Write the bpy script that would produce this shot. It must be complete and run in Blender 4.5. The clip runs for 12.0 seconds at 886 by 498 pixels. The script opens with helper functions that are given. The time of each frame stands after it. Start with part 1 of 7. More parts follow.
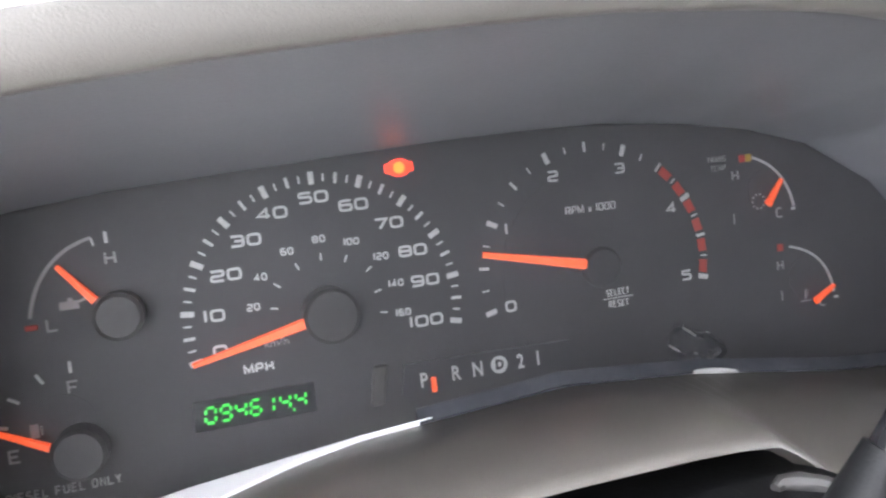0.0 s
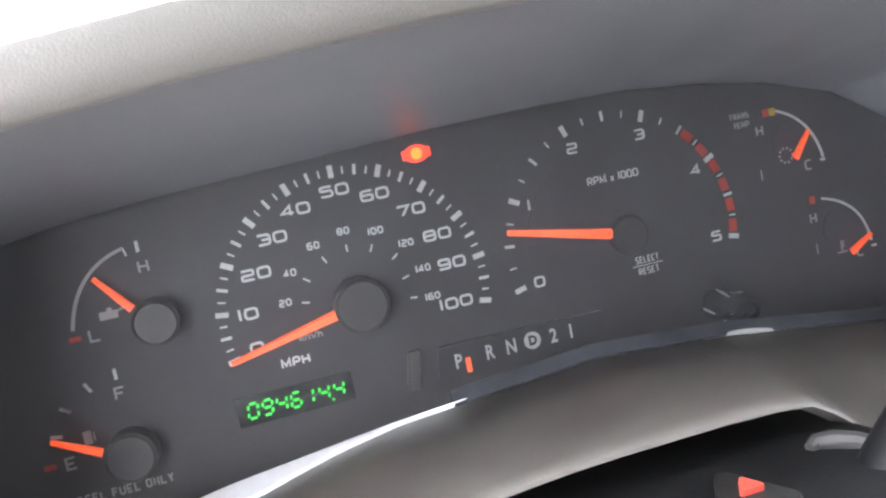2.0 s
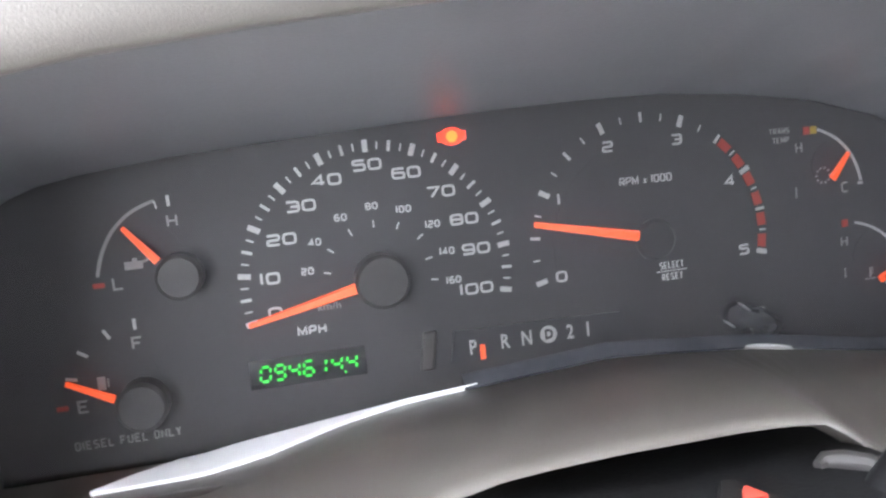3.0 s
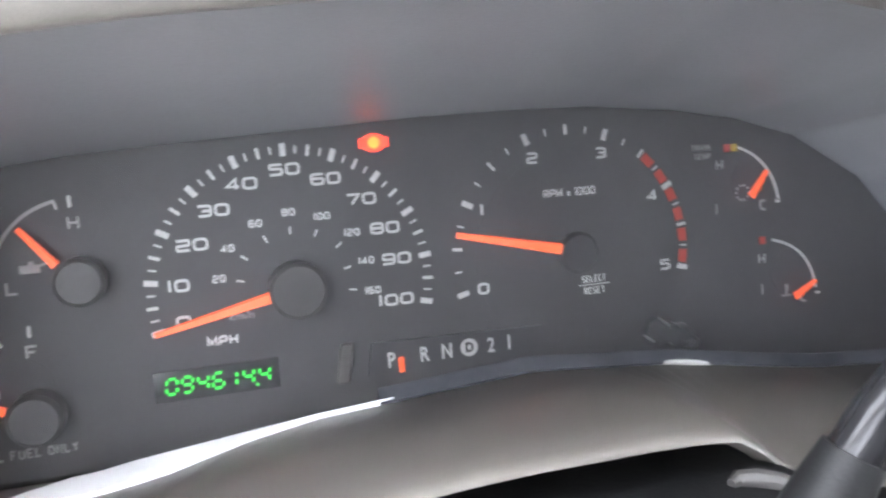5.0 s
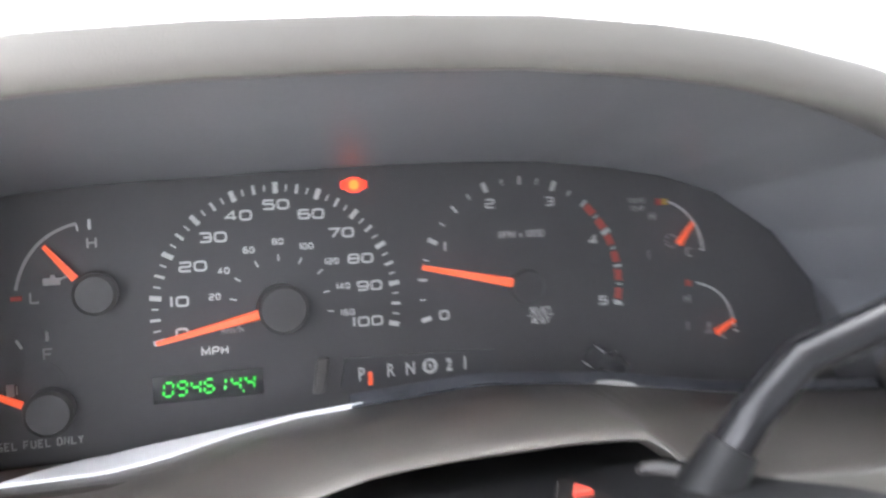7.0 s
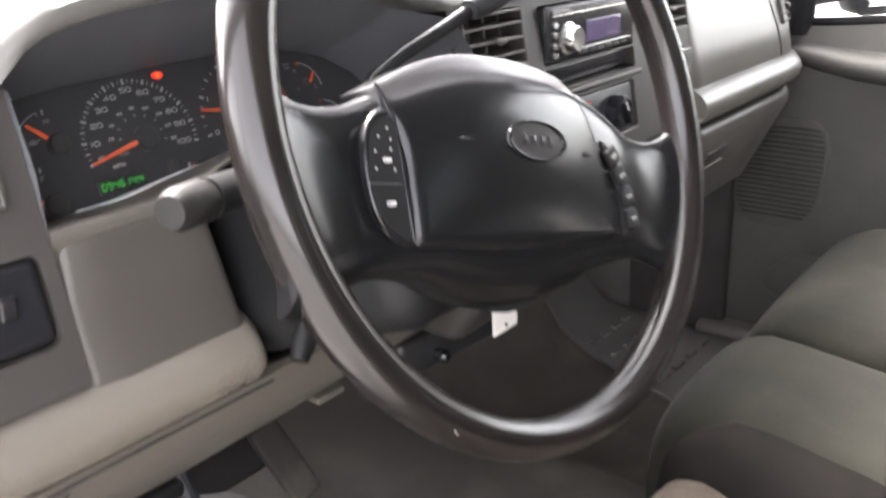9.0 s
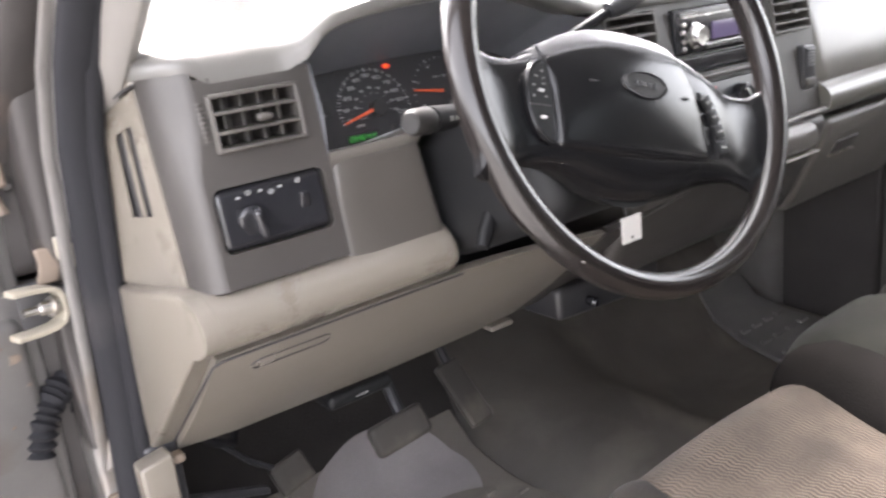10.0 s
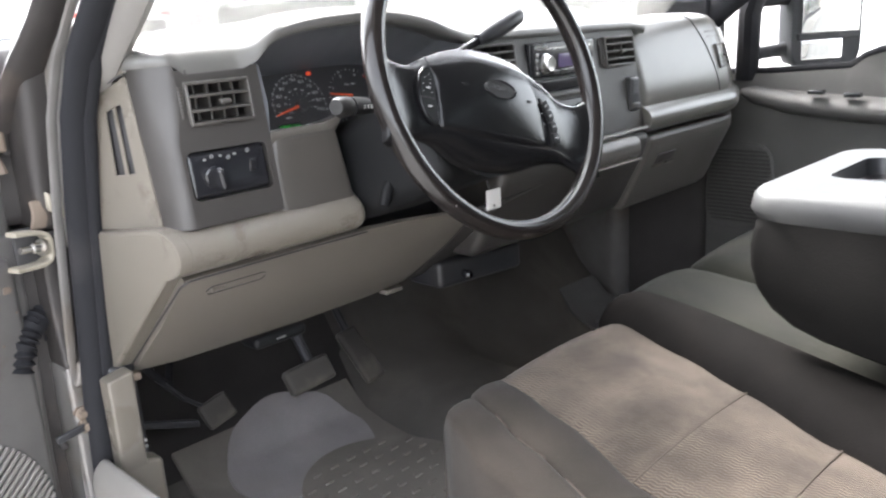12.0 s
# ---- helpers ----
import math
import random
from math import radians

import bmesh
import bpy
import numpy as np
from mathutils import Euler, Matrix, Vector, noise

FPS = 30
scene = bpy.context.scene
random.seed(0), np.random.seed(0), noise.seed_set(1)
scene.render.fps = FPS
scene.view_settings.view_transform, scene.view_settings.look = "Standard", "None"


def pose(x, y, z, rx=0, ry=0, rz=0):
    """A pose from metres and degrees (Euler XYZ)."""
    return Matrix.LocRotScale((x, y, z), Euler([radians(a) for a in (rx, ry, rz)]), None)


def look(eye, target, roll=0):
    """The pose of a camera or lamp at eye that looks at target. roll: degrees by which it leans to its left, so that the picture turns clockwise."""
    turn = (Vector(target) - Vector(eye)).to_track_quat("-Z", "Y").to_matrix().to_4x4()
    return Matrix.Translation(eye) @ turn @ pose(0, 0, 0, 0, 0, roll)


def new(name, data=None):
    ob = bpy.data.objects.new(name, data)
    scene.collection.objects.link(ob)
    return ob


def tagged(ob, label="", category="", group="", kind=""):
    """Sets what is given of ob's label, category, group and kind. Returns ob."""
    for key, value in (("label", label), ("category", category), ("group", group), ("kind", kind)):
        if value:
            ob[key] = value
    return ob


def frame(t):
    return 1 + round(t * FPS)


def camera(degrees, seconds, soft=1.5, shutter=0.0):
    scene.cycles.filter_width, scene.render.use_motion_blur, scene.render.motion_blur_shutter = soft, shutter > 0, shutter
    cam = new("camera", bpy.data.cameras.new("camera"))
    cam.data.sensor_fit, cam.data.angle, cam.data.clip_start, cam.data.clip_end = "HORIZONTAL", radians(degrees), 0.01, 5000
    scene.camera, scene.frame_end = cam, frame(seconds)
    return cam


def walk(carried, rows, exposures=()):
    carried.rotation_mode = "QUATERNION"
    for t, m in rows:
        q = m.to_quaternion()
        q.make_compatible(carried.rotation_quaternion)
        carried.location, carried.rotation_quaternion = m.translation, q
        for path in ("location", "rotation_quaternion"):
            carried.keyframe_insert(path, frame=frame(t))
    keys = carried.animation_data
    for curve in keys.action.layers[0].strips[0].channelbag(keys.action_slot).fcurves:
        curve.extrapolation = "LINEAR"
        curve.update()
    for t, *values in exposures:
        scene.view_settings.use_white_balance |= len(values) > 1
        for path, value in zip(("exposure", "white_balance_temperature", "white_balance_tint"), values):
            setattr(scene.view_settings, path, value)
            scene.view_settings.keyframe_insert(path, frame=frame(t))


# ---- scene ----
# ---- camera and its walk ----
cam = camera(56.39, 12.0, soft=2.3, shutter=0.5)
PATH = [
    (0.00, pose(-0.0336, -0.2443, 0.8475, 66.55, 1.08, -17.33)),
    (0.50, pose(-0.0318, -0.2412, 0.8458, 65.88, 0.99, -20.23)),
    (1.00, pose(-0.0301, -0.2421, 0.8466, 65.23, 3.37, -20.36)),
    (1.50, pose(-0.0271, -0.2444, 0.8501, 65.29, 4.61, -19.68)),
    (2.00, pose(-0.0265, -0.2471, 0.8505, 64.81, 6.60, -16.30)),
    (2.50, pose(-0.0290, -0.2498, 0.8462, 65.36, 5.22, -14.42)),
    (3.00, pose(-0.0280, -0.2488, 0.8474, 64.73, 2.08, -12.43)),
    (3.20, pose(-0.0253, -0.2505, 0.8446, 65.81, 0.74, -12.46)),
    (4.80, pose(-0.0249, -0.2492, 0.8434, 66.10, -1.23, -12.74)),
    (5.00, pose(-0.0227, -0.2432, 0.8445, 65.33, -0.94, -16.23)),
    (5.50, pose(-0.0222, -0.2464, 0.8413, 66.14, -0.52, -18.35)),
    (6.00, pose(-0.0234, -0.2529, 0.8383, 66.99, -1.75, -12.75)),
    (6.50, pose(-0.0232, -0.2529, 0.8413, 66.89, -0.99, -11.50)),
    (6.70, pose(-0.0255, -0.2559, 0.8426, 68.50, -3.52, -12.75)),
    (7.20, pose(-0.0490, -0.3152, 0.8638, 68.35, -1.62, -21.59)),
    (7.75, pose(-0.1290, -0.4060, 0.8668, 67.65, 0.90, -33.91)),
    (8.30, look((-0.198, -0.469, 0.870), (1.035, 0.862, 0.027), -2.1)),
    (8.50, look((-0.234, -0.491, 0.864), (1.086, 0.793, 0.083), -2.3)),
    (9.00, look((-0.315, -0.572, 0.853), (1.087, 0.663, 0.139), -3.3)),
    (9.50, look((-0.413, -0.698, 0.828), (0.938, 0.604, 0.136), -4.6)),
    (10.00, look((-0.495, -0.761, 0.831), (0.643, 0.775, 0.245), -6.6)),
    (10.50, look((-0.521, -0.740, 0.826), (0.604, 0.811, 0.256), -4.3)),
    (11.00, look((-0.586, -0.787, 0.827), (0.693, 0.656, 0.295), -3.4)),
    (11.50, look((-0.655, -0.863, 0.819), (0.725, 0.465, 0.243), -4.5)),
    (12.00, look((-0.699, -0.961, 0.820), (0.668, 0.401, 0.294), -3.5)),
]
walk(cam, PATH, [(0.0, 5.75, 6400, 14), (3.2, 5.8, 6350, 14), (4.8, 6.0, 6300, 13), (5.4, 6.18, 6400, 13), (6.0, 6.28, 6400, 13), (6.7, 6.18, 6350, 13), (7.3, 5.0, 6500, 14), (8.3, 4.44, 6750, 15), (9.0, 4.42, 6700, 15), (9.5, 4.44, 6650, 16), (10.0, 4.5, 6600, 16), (10.5, 4.13, 6550, 14), (11.0, 4.09, 6500, 12), (11.4, 3.76, 6500, 13), (11.6, 3.97, 6400, 13), (12.0, 4.0, 6300, 11)])
# ---- daylight ----
SUN_ELEVATION, SUN_TURN = radians(52), radians(8)
world = bpy.data.worlds.new("daylight")
scene.world = world
world.use_nodes = True
wn = world.node_tree
for nd in list(wn.nodes):
    wn.nodes.remove(nd)
sky = wn.nodes.new("ShaderNodeTexSky")
sky.sky_type = "NISHITA"
sky.sun_disc = False
sky.sun_elevation = SUN_ELEVATION
sky.sun_rotation = SUN_TURN
sky.air_density, sky.dust_density, sky.ozone_density = 1.0, 4.0, 1.0
soft_sky = wn.nodes.new("ShaderNodeHueSaturation")
soft_sky.inputs["Saturation"].default_value = 0.18
back = wn.nodes.new("ShaderNodeBackground")
back.inputs["Strength"].default_value = 0.15
wout = wn.nodes.new("ShaderNodeOutputWorld")
wn.links.new(sky.outputs[0], soft_sky.inputs["Color"])
wn.links.new(soft_sky.outputs[0], back.inputs["Color"])
wn.links.new(back.outputs[0], wout.inputs["Surface"])

sun_data = bpy.data.lights.new("sun", "SUN")
sun_data.energy = 1.0
sun_data.angle = radians(30)
sun_data.color = (1.0, 0.96, 0.92)
sun = new("sun", sun_data)
sun.matrix_world = look((0, 0, 0), (-math.sin(SUN_TURN) * math.cos(SUN_ELEVATION), -math.cos(SUN_TURN) * math.cos(SUN_ELEVATION), -math.sin(SUN_ELEVATION)))

# ---- materials ----
def material(name, colour, rough=0.6, metal=0.0, vary=0.12, scale=12.0, grain=400.0, bump=0.15, dirt=None, dirt_amount=0.0, spec=0.5, coat=0.0, sheen=0.0, stretch=None, relief=0.0006, weave=0.0, emit=None, emit_strength=0.0):
    """A procedural surface: broad blotches and fine grain in colour and gloss, and a fine relief."""
    m = bpy.data.materials.new(name)
    m.use_nodes = True
    t = m.node_tree
    b = t.nodes["Principled BSDF"]
    co = t.nodes.new("ShaderNodeTexCoord")
    mp = t.nodes.new("ShaderNodeMapping")
    if stretch:
        mp.inputs["Scale"].default_value = stretch
    t.links.new(co.outputs["Object"], mp.inputs["Vector"])
    big, fine = t.nodes.new("ShaderNodeTexNoise"), t.nodes.new("ShaderNodeTexNoise")
    big.inputs["Scale"].default_value, big.inputs["Detail"].default_value = scale, 6.0
    fine.inputs["Scale"].default_value, fine.inputs["Detail"].default_value = grain, 3.0
    for n in (big, fine):
        t.links.new(mp.outputs[0], n.inputs["Vector"])
    both = t.nodes.new("ShaderNodeMath")
    both.operation = "MULTIPLY_ADD"
    both.inputs[1].default_value = 0.35
    t.links.new(fine.outputs["Fac"], both.inputs[0])
    t.links.new(big.outputs["Fac"], both.inputs[2])
    ramp = t.nodes.new("ShaderNodeMapRange")
    ramp.inputs[1].default_value, ramp.inputs[2].default_value = 0.42, 0.95
    ramp.inputs[3].default_value, ramp.inputs[4].default_value = 1.0 - vary, 1.0 + vary
    t.links.new(both.outputs[0], ramp.inputs[0])
    mul = t.nodes.new("ShaderNodeVectorMath")
    mul.operation = "SCALE"
    mul.inputs[0].default_value = colour[:3]
    t.links.new(ramp.outputs[0], mul.inputs["Scale"])
    last = mul.outputs[0]
    if weave:
        def calc(kind, x, y):
            n = t.nodes.new("ShaderNodeMath")
            n.operation = kind
            for k, v in enumerate((x, y)):
                if isinstance(v, float):
                    n.inputs[k].default_value = v
                elif v:
                    t.links.new(v, n.inputs[k])
            return n.outputs[0]
        axes = t.nodes.new("ShaderNodeSeparateXYZ")
        t.links.new(co.outputs["Object"], axes.inputs[0])
        zig = calc("PINGPONG", axes.outputs[1], weave * 1.3)
        knit = calc("SINE", calc("MULTIPLY", calc("ADD", calc("ADD", axes.outputs[0], calc("MULTIPLY", axes.outputs[1], 0.3)), calc("MULTIPLY", zig, 0.5)), 6.283 / weave), None)
        worn = calc("MULTIPLY", knit, calc("SUBTRACT", big.outputs["Fac"], 0.22))
        cord = t.nodes.new("ShaderNodeVectorMath")
        cord.operation = "SCALE"
        t.links.new(last, cord.inputs[0])
        t.links.new(calc("ADD", calc("MULTIPLY", worn, 1.6), 1.0), cord.inputs["Scale"])
        last = cord.outputs[0]
    if dirt:
        spots = t.nodes.new("ShaderNodeTexNoise")
        spots.inputs["Scale"].default_value, spots.inputs["Detail"].default_value = scale * 0.6, 8.0
        spots.inputs["Distortion"].default_value = 0.6
        t.links.new(mp.outputs[0], spots.inputs["Vector"])
        cut = t.nodes.new("ShaderNodeMapRange")
        cut.inputs[1].default_value, cut.inputs[2].default_value = 0.52, 0.72
        cut.inputs[3].default_value, cut.inputs[4].default_value = 0.0, dirt_amount
        t.links.new(spots.outputs["Fac"], cut.inputs[0])
        mix = t.nodes.new("ShaderNodeMix")
        mix.data_type = "RGBA"
        t.links.new(cut.outputs[0], mix.inputs[0])
        t.links.new(last, mix.inputs[6])
        mix.inputs[7].default_value = (*dirt, 1.0)
        last = mix.outputs[2]
    t.links.new(last, b.inputs["Base Color"])
    gl = t.nodes.new("ShaderNodeMapRange")
    gl.inputs[1].default_value, gl.inputs[2].default_value = 0.4, 0.95
    gl.inputs[3].default_value, gl.inputs[4].default_value = max(0.02, rough * 0.85), min(1.0, rough * 1.15)
    t.links.new(both.outputs[0], gl.inputs[0])
    t.links.new(gl.outputs[0], b.inputs["Roughness"])
    b.inputs["Metallic"].default_value = metal
    b.inputs["Specular IOR Level"].default_value = spec
    b.inputs["Coat Weight"].default_value = coat
    b.inputs["Sheen Weight"].default_value, b.inputs["Sheen Roughness"].default_value = sheen, 0.45
    if emit:
        b.inputs["Emission Color"].default_value = (*emit, 1.0)
        b.inputs["Emission Strength"].default_value = emit_strength
    if bump:
        bp = t.nodes.new("ShaderNodeBump")
        bp.inputs["Strength"].default_value, bp.inputs["Distance"].default_value = bump, relief
        t.links.new(fine.outputs["Fac"], bp.inputs["Height"])
        t.links.new(bp.outputs[0], b.inputs["Normal"])
        if weave:
            wp = t.nodes.new("ShaderNodeBump")
            wp.inputs["Strength"].default_value, wp.inputs["Distance"].default_value = 0.7, 0.0012
            t.links.new(worn, wp.inputs["Height"])
            t.links.new(bp.outputs[0], wp.inputs["Normal"])
            t.links.new(wp.outputs[0], b.inputs["Normal"])
    return m


def clear_sheet(name, tint=(1, 1, 1), rough=0.03, haze=0.0, haze_colour=(0.5, 0.5, 0.5), ior=1.45):
    """A thin clear pane: it lets light straight through, mirrors at the grazing angle and carries a little dust."""
    m = bpy.data.materials.new(name)
    m.use_nodes = True
    t = m.node_tree
    for n in list(t.nodes):
        t.nodes.remove(n)
    out = t.nodes.new("ShaderNodeOutputMaterial")
    tr, gl, df = t.nodes.new("ShaderNodeBsdfTransparent"), t.nodes.new("ShaderNodeBsdfGlossy"), t.nodes.new("ShaderNodeBsdfDiffuse")
    tr.inputs[0].default_value = (*tint, 1)
    gl.inputs["Roughness"].default_value = rough
    df.inputs[0].default_value = (*haze_colour, 1)
    fr = t.nodes.new("ShaderNodeFresnel")
    fr.inputs[0].default_value = ior
    a, b = t.nodes.new("ShaderNodeMixShader"), t.nodes.new("ShaderNodeMixShader")
    noise_dust = t.nodes.new("ShaderNodeTexNoise")
    noise_dust.inputs["Scale"].default_value, noise_dust.inputs["Detail"].default_value = 60.0, 8.0
    co = t.nodes.new("ShaderNodeTexCoord")
    t.links.new(co.outputs["Object"], noise_dust.inputs["Vector"])
    rg = t.nodes.new("ShaderNodeMapRange")
    rg.inputs[1].default_value, rg.inputs[2].default_value = 0.3, 0.75
    rg.inputs[3].default_value, rg.inputs[4].default_value = haze * 0.8, haze * 1.2
    t.links.new(noise_dust.outputs["Fac"], rg.inputs[0])
    t.links.new(rg.outputs[0], a.inputs[0])
    t.links.new(tr.outputs[0], a.inputs[1])
    t.links.new(df.outputs[0], a.inputs[2])
    t.links.new(fr.outputs[0], b.inputs[0])
    t.links.new(a.outputs[0], b.inputs[1])
    t.links.new(gl.outputs[0], b.inputs[2])
    t.links.new(b.outputs[0], out.inputs[0])
    return m


DASH_DARK = material("graphite dash plastic", (0.0325, 0.0293, 0.0268), 0.48, grain=900, bump=0.25, dirt=(0.054, 0.049, 0.044), dirt_amount=0.3)
# Lighter copy of the fascia plastic, standing for skylight on the top.
DASH_TOP_LIT = material("grey dash plastic lightened as by skylight", (0.094, 0.091, 0.085), 0.38, grain=2200, bump=0.14, vary=0.07, dirt=(0.112, 0.108, 0.10), dirt_amount=0.2)
# Medium grey parts, and the glovebox with its shade in the colour.
DASH_MID = material("medium grey dash plastic, also shaded glovebox", (0.080, 0.0735, 0.0655), 0.42, grain=2200, bump=0.12, dirt=(0.102, 0.094, 0.083), dirt_amount=0.25)
DASH_PANEL = material("smooth taupe dash plastic", (0.046, 0.0415, 0.0365), 0.42, grain=900, bump=0.2, dirt=(0.062, 0.056, 0.049), dirt_amount=0.3)
DASH_LIGHT = material("light taupe dash plastic", (0.124, 0.1105, 0.0920), 0.29, vary=0.05, grain=900, bump=0.2, dirt=(0.165, 0.15, 0.13), dirt_amount=0.15)
POD_GREY = material("soft grey-green dash plastic", (0.094, 0.090, 0.0785), 0.33, grain=900, bump=0.2, dirt=(0.112, 0.108, 0.095), dirt_amount=0.15)
# Same plastic as DASH_LIGHT, darkened for the shade on the knee panel.
DASH_LOW_SHADED = material("taupe dash plastic, shaded copy", (0.113, 0.100, 0.085), 0.40, grain=900, bump=0.2, dirt=(0.115, 0.104, 0.090), dirt_amount=0.3)
# Dark hood plastic, made greyer and bluer to carry a veil of light.
HOOD_HAZED = material("matt hood plastic greyed as by haze", (0.088, 0.091, 0.099), 0.42, grain=900, bump=0.1, vary=0.08, dirt=(0.17, 0.173, 0.183), dirt_amount=0.25)
BLACK_PLASTIC = material("black plastic", (0.018, 0.018, 0.02), 0.4, grain=900, bump=0.15, dirt=(0.06, 0.055, 0.05), dirt_amount=0.25)
STALK_GREY = material("grey stalk plastic", (0.0100, 0.0095, 0.0091), 0.5, grain=900, bump=0.15, spec=0.25, dirt=(0.058, 0.054, 0.05), dirt_amount=0.4)
COLUMN_PLASTIC = material("dark column plastic", (0.0056, 0.0058, 0.0063), 0.55, grain=900, bump=0.2, spec=0.22, dirt=(0.013, 0.012, 0.011), dirt_amount=0.3)
BANK_BLACK = material("satin black button plastic", (0.006, 0.006, 0.0066), 0.5, grain=900, bump=0.1, spec=0.18)
GLOSS_BLACK = material("glossy black plastic", (0.012, 0.012, 0.014), 0.18, grain=500, bump=0.05, vary=0.2)
LEVER_BLACK = material("satin black lever", (0.010, 0.010, 0.011), 0.22, grain=500, bump=0.03, vary=0.2, spec=0.28)
VENT_GREY = material("grey vent plastic", (0.044, 0.040, 0.036), 0.5, grain=800, dirt=(0.115, 0.105, 0.094), dirt_amount=0.4)
LEATHER = material("worn dark leather", (0.0090, 0.0074, 0.0070), 0.21, grain=60, bump=0.0, spec=0.4, coat=0.1, dirt=(0.030, 0.021, 0.017), dirt_amount=0.18, scale=9)
PAD_VINYL = material("soft dark vinyl", (0.006, 0.006, 0.0066), 0.22, grain=60, bump=0.0, spec=0.34, scale=10, vary=0.08)
VELOUR = material("taupe velour", (0.0545, 0.0428, 0.0335), 0.95, grain=520, bump=1.0, relief=0.0010, scale=15, vary=0.5, weave=0.0056, sheen=0.08, spec=0.1, dirt=(0.095, 0.0755, 0.0595), dirt_amount=0.65)
# The next two cloths are darkened far below velour to stand for shade.
ARM_VELOUR_SHADED = material("armrest cloth darkened as in shade", (0.0058, 0.0054, 0.0050), 0.95, grain=500, bump=0.8, relief=0.0008, vary=0.3, sheen=0.0, spec=0.03, dirt=(0.009, 0.0083, 0.0077), dirt_amount=0.4)
VELOUR_SHADED = material("grey velour", (0.0072, 0.0064, 0.0060), 0.95, grain=500, bump=0.8, relief=0.0008, vary=0.35, sheen=0.0, spec=0.03, dirt=(0.0115, 0.0098, 0.0088), dirt_amount=0.5)
VELOUR_MID = material("olive grey velour", (0.0172, 0.0167, 0.0132), 0.95, grain=500, bump=0.8, relief=0.0008, scale=9, vary=0.5, sheen=0.05, spec=0.1, dirt=(0.039, 0.0365, 0.029), dirt_amount=0.6)
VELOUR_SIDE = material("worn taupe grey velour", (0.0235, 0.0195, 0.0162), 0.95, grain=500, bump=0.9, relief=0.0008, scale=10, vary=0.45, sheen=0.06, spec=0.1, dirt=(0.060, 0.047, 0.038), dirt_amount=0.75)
PIPING = material("pale velour piping", (0.070, 0.058, 0.049), 0.95, grain=400, bump=0.5, spec=0.05)
CARPET = material("grey carpet", (0.114, 0.108, 0.101), 1.0, grain=700, bump=0.6, relief=0.0012, vary=0.14, scale=9, spec=0.05, dirt=(0.185, 0.172, 0.155), dirt_amount=0.6)
MAT_DARK = material("dark ribbed mat", (0.105, 0.102, 0.0992), 0.85, grain=300, bump=0.5, vary=0.2, dirt=(0.143, 0.136, 0.124), dirt_amount=0.5)
MAT_RUBBER = material("dusty grey floor mat", (0.130, 0.118, 0.105), 0.85, grain=300, bump=0.6, vary=0.2, scale=7, spec=0.2, dirt=(0.22, 0.195, 0.170), dirt_amount=0.6)
MAT_PAD = material("pale floor mat pad", (0.205, 0.190, 0.190), 0.8, grain=300, bump=0.4, vary=0.2, scale=8, spec=0.2, dirt=(0.20, 0.178, 0.160), dirt_amount=0.6)
PEDAL = material("dusty rubber pedal", (0.024, 0.021, 0.018), 0.85, grain=300, bump=0.5, vary=0.3, dirt=(0.085, 0.074, 0.061), dirt_amount=0.7)
FACE_BLACK = material("matt black gauge face", (0.025, 0.0240, 0.025), 0.6, grain=1500, bump=0.05, vary=0.1)
MARKING = material("white gauge marking", (0.512, 0.512, 0.498), 0.6, bump=0, vary=0.05)
MARK_GREY = material("grey gauge marking", (0.29, 0.29, 0.28), 0.6, bump=0, vary=0.05)
MARK_RED = material("red gauge marking", (0.423, 0.0409, 0.0239), 0.6, bump=0, vary=0.05)
MARK_BLUE = material("blue gauge marking", (0.04, 0.07, 0.25), 0.6, bump=0, vary=0.05)
MARK_YELLOW = material("yellow gauge marking", (0.465, 0.31, 0.031), 0.6, bump=0, vary=0.05)
# A faint added emission brightens the needles beyond their paint.
NEEDLE = material("orange needle", (0.707, 0.119, 0.026), 0.5, bump=0, vary=0.04, emit=(1.0, 0.10, 0.02), emit_strength=0.016)
HUB = material("dark needle hub", (0.0279, 0.026, 0.0248), 0.55, bump=0.1, vary=0.1)
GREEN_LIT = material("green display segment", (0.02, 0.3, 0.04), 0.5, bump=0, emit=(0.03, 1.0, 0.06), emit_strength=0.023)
RED_LIT = material("red warning lamp", (0.5, 0.02, 0.01), 0.5, bump=0, emit=(1.0, 0.045, 0.012), emit_strength=0.04)
ORANGE_LIT = material("orange lamp core", (0.5, 0.2, 0.02), 0.5, bump=0, emit=(1.0, 0.18, 0.015), emit_strength=0.05)
CHROME = material("bright metal", (0.62, 0.61, 0.59), 0.25, metal=1.0, bump=0.05)
STEEL = material("dull steel", (0.42, 0.4, 0.37), 0.45, metal=1.0, bump=0.1, dirt=(0.2, 0.14, 0.09), dirt_amount=0.6)
GREASY = material("pale greasy hinge metal", (0.26, 0.235, 0.19), 0.4, bump=0.1, dirt=(0.155, 0.112, 0.0682), dirt_amount=0.7, scale=30)
RUST = material("rusty brown steel", (0.136, 0.105, 0.0806), 0.7, bump=0.3, dirt=(0.186, 0.124, 0.0744), dirt_amount=0.6, scale=40)
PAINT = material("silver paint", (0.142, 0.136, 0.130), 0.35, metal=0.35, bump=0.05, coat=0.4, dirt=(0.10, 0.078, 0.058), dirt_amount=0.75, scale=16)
# Body paint darkened to stand for shade, with rusty blotches.
PAINT_SHADED = material("body paint darkened as in shade", (0.024, 0.021, 0.020), 0.55, bump=0.1, dirt=(0.075, 0.055, 0.042), dirt_amount=0.75, scale=18)
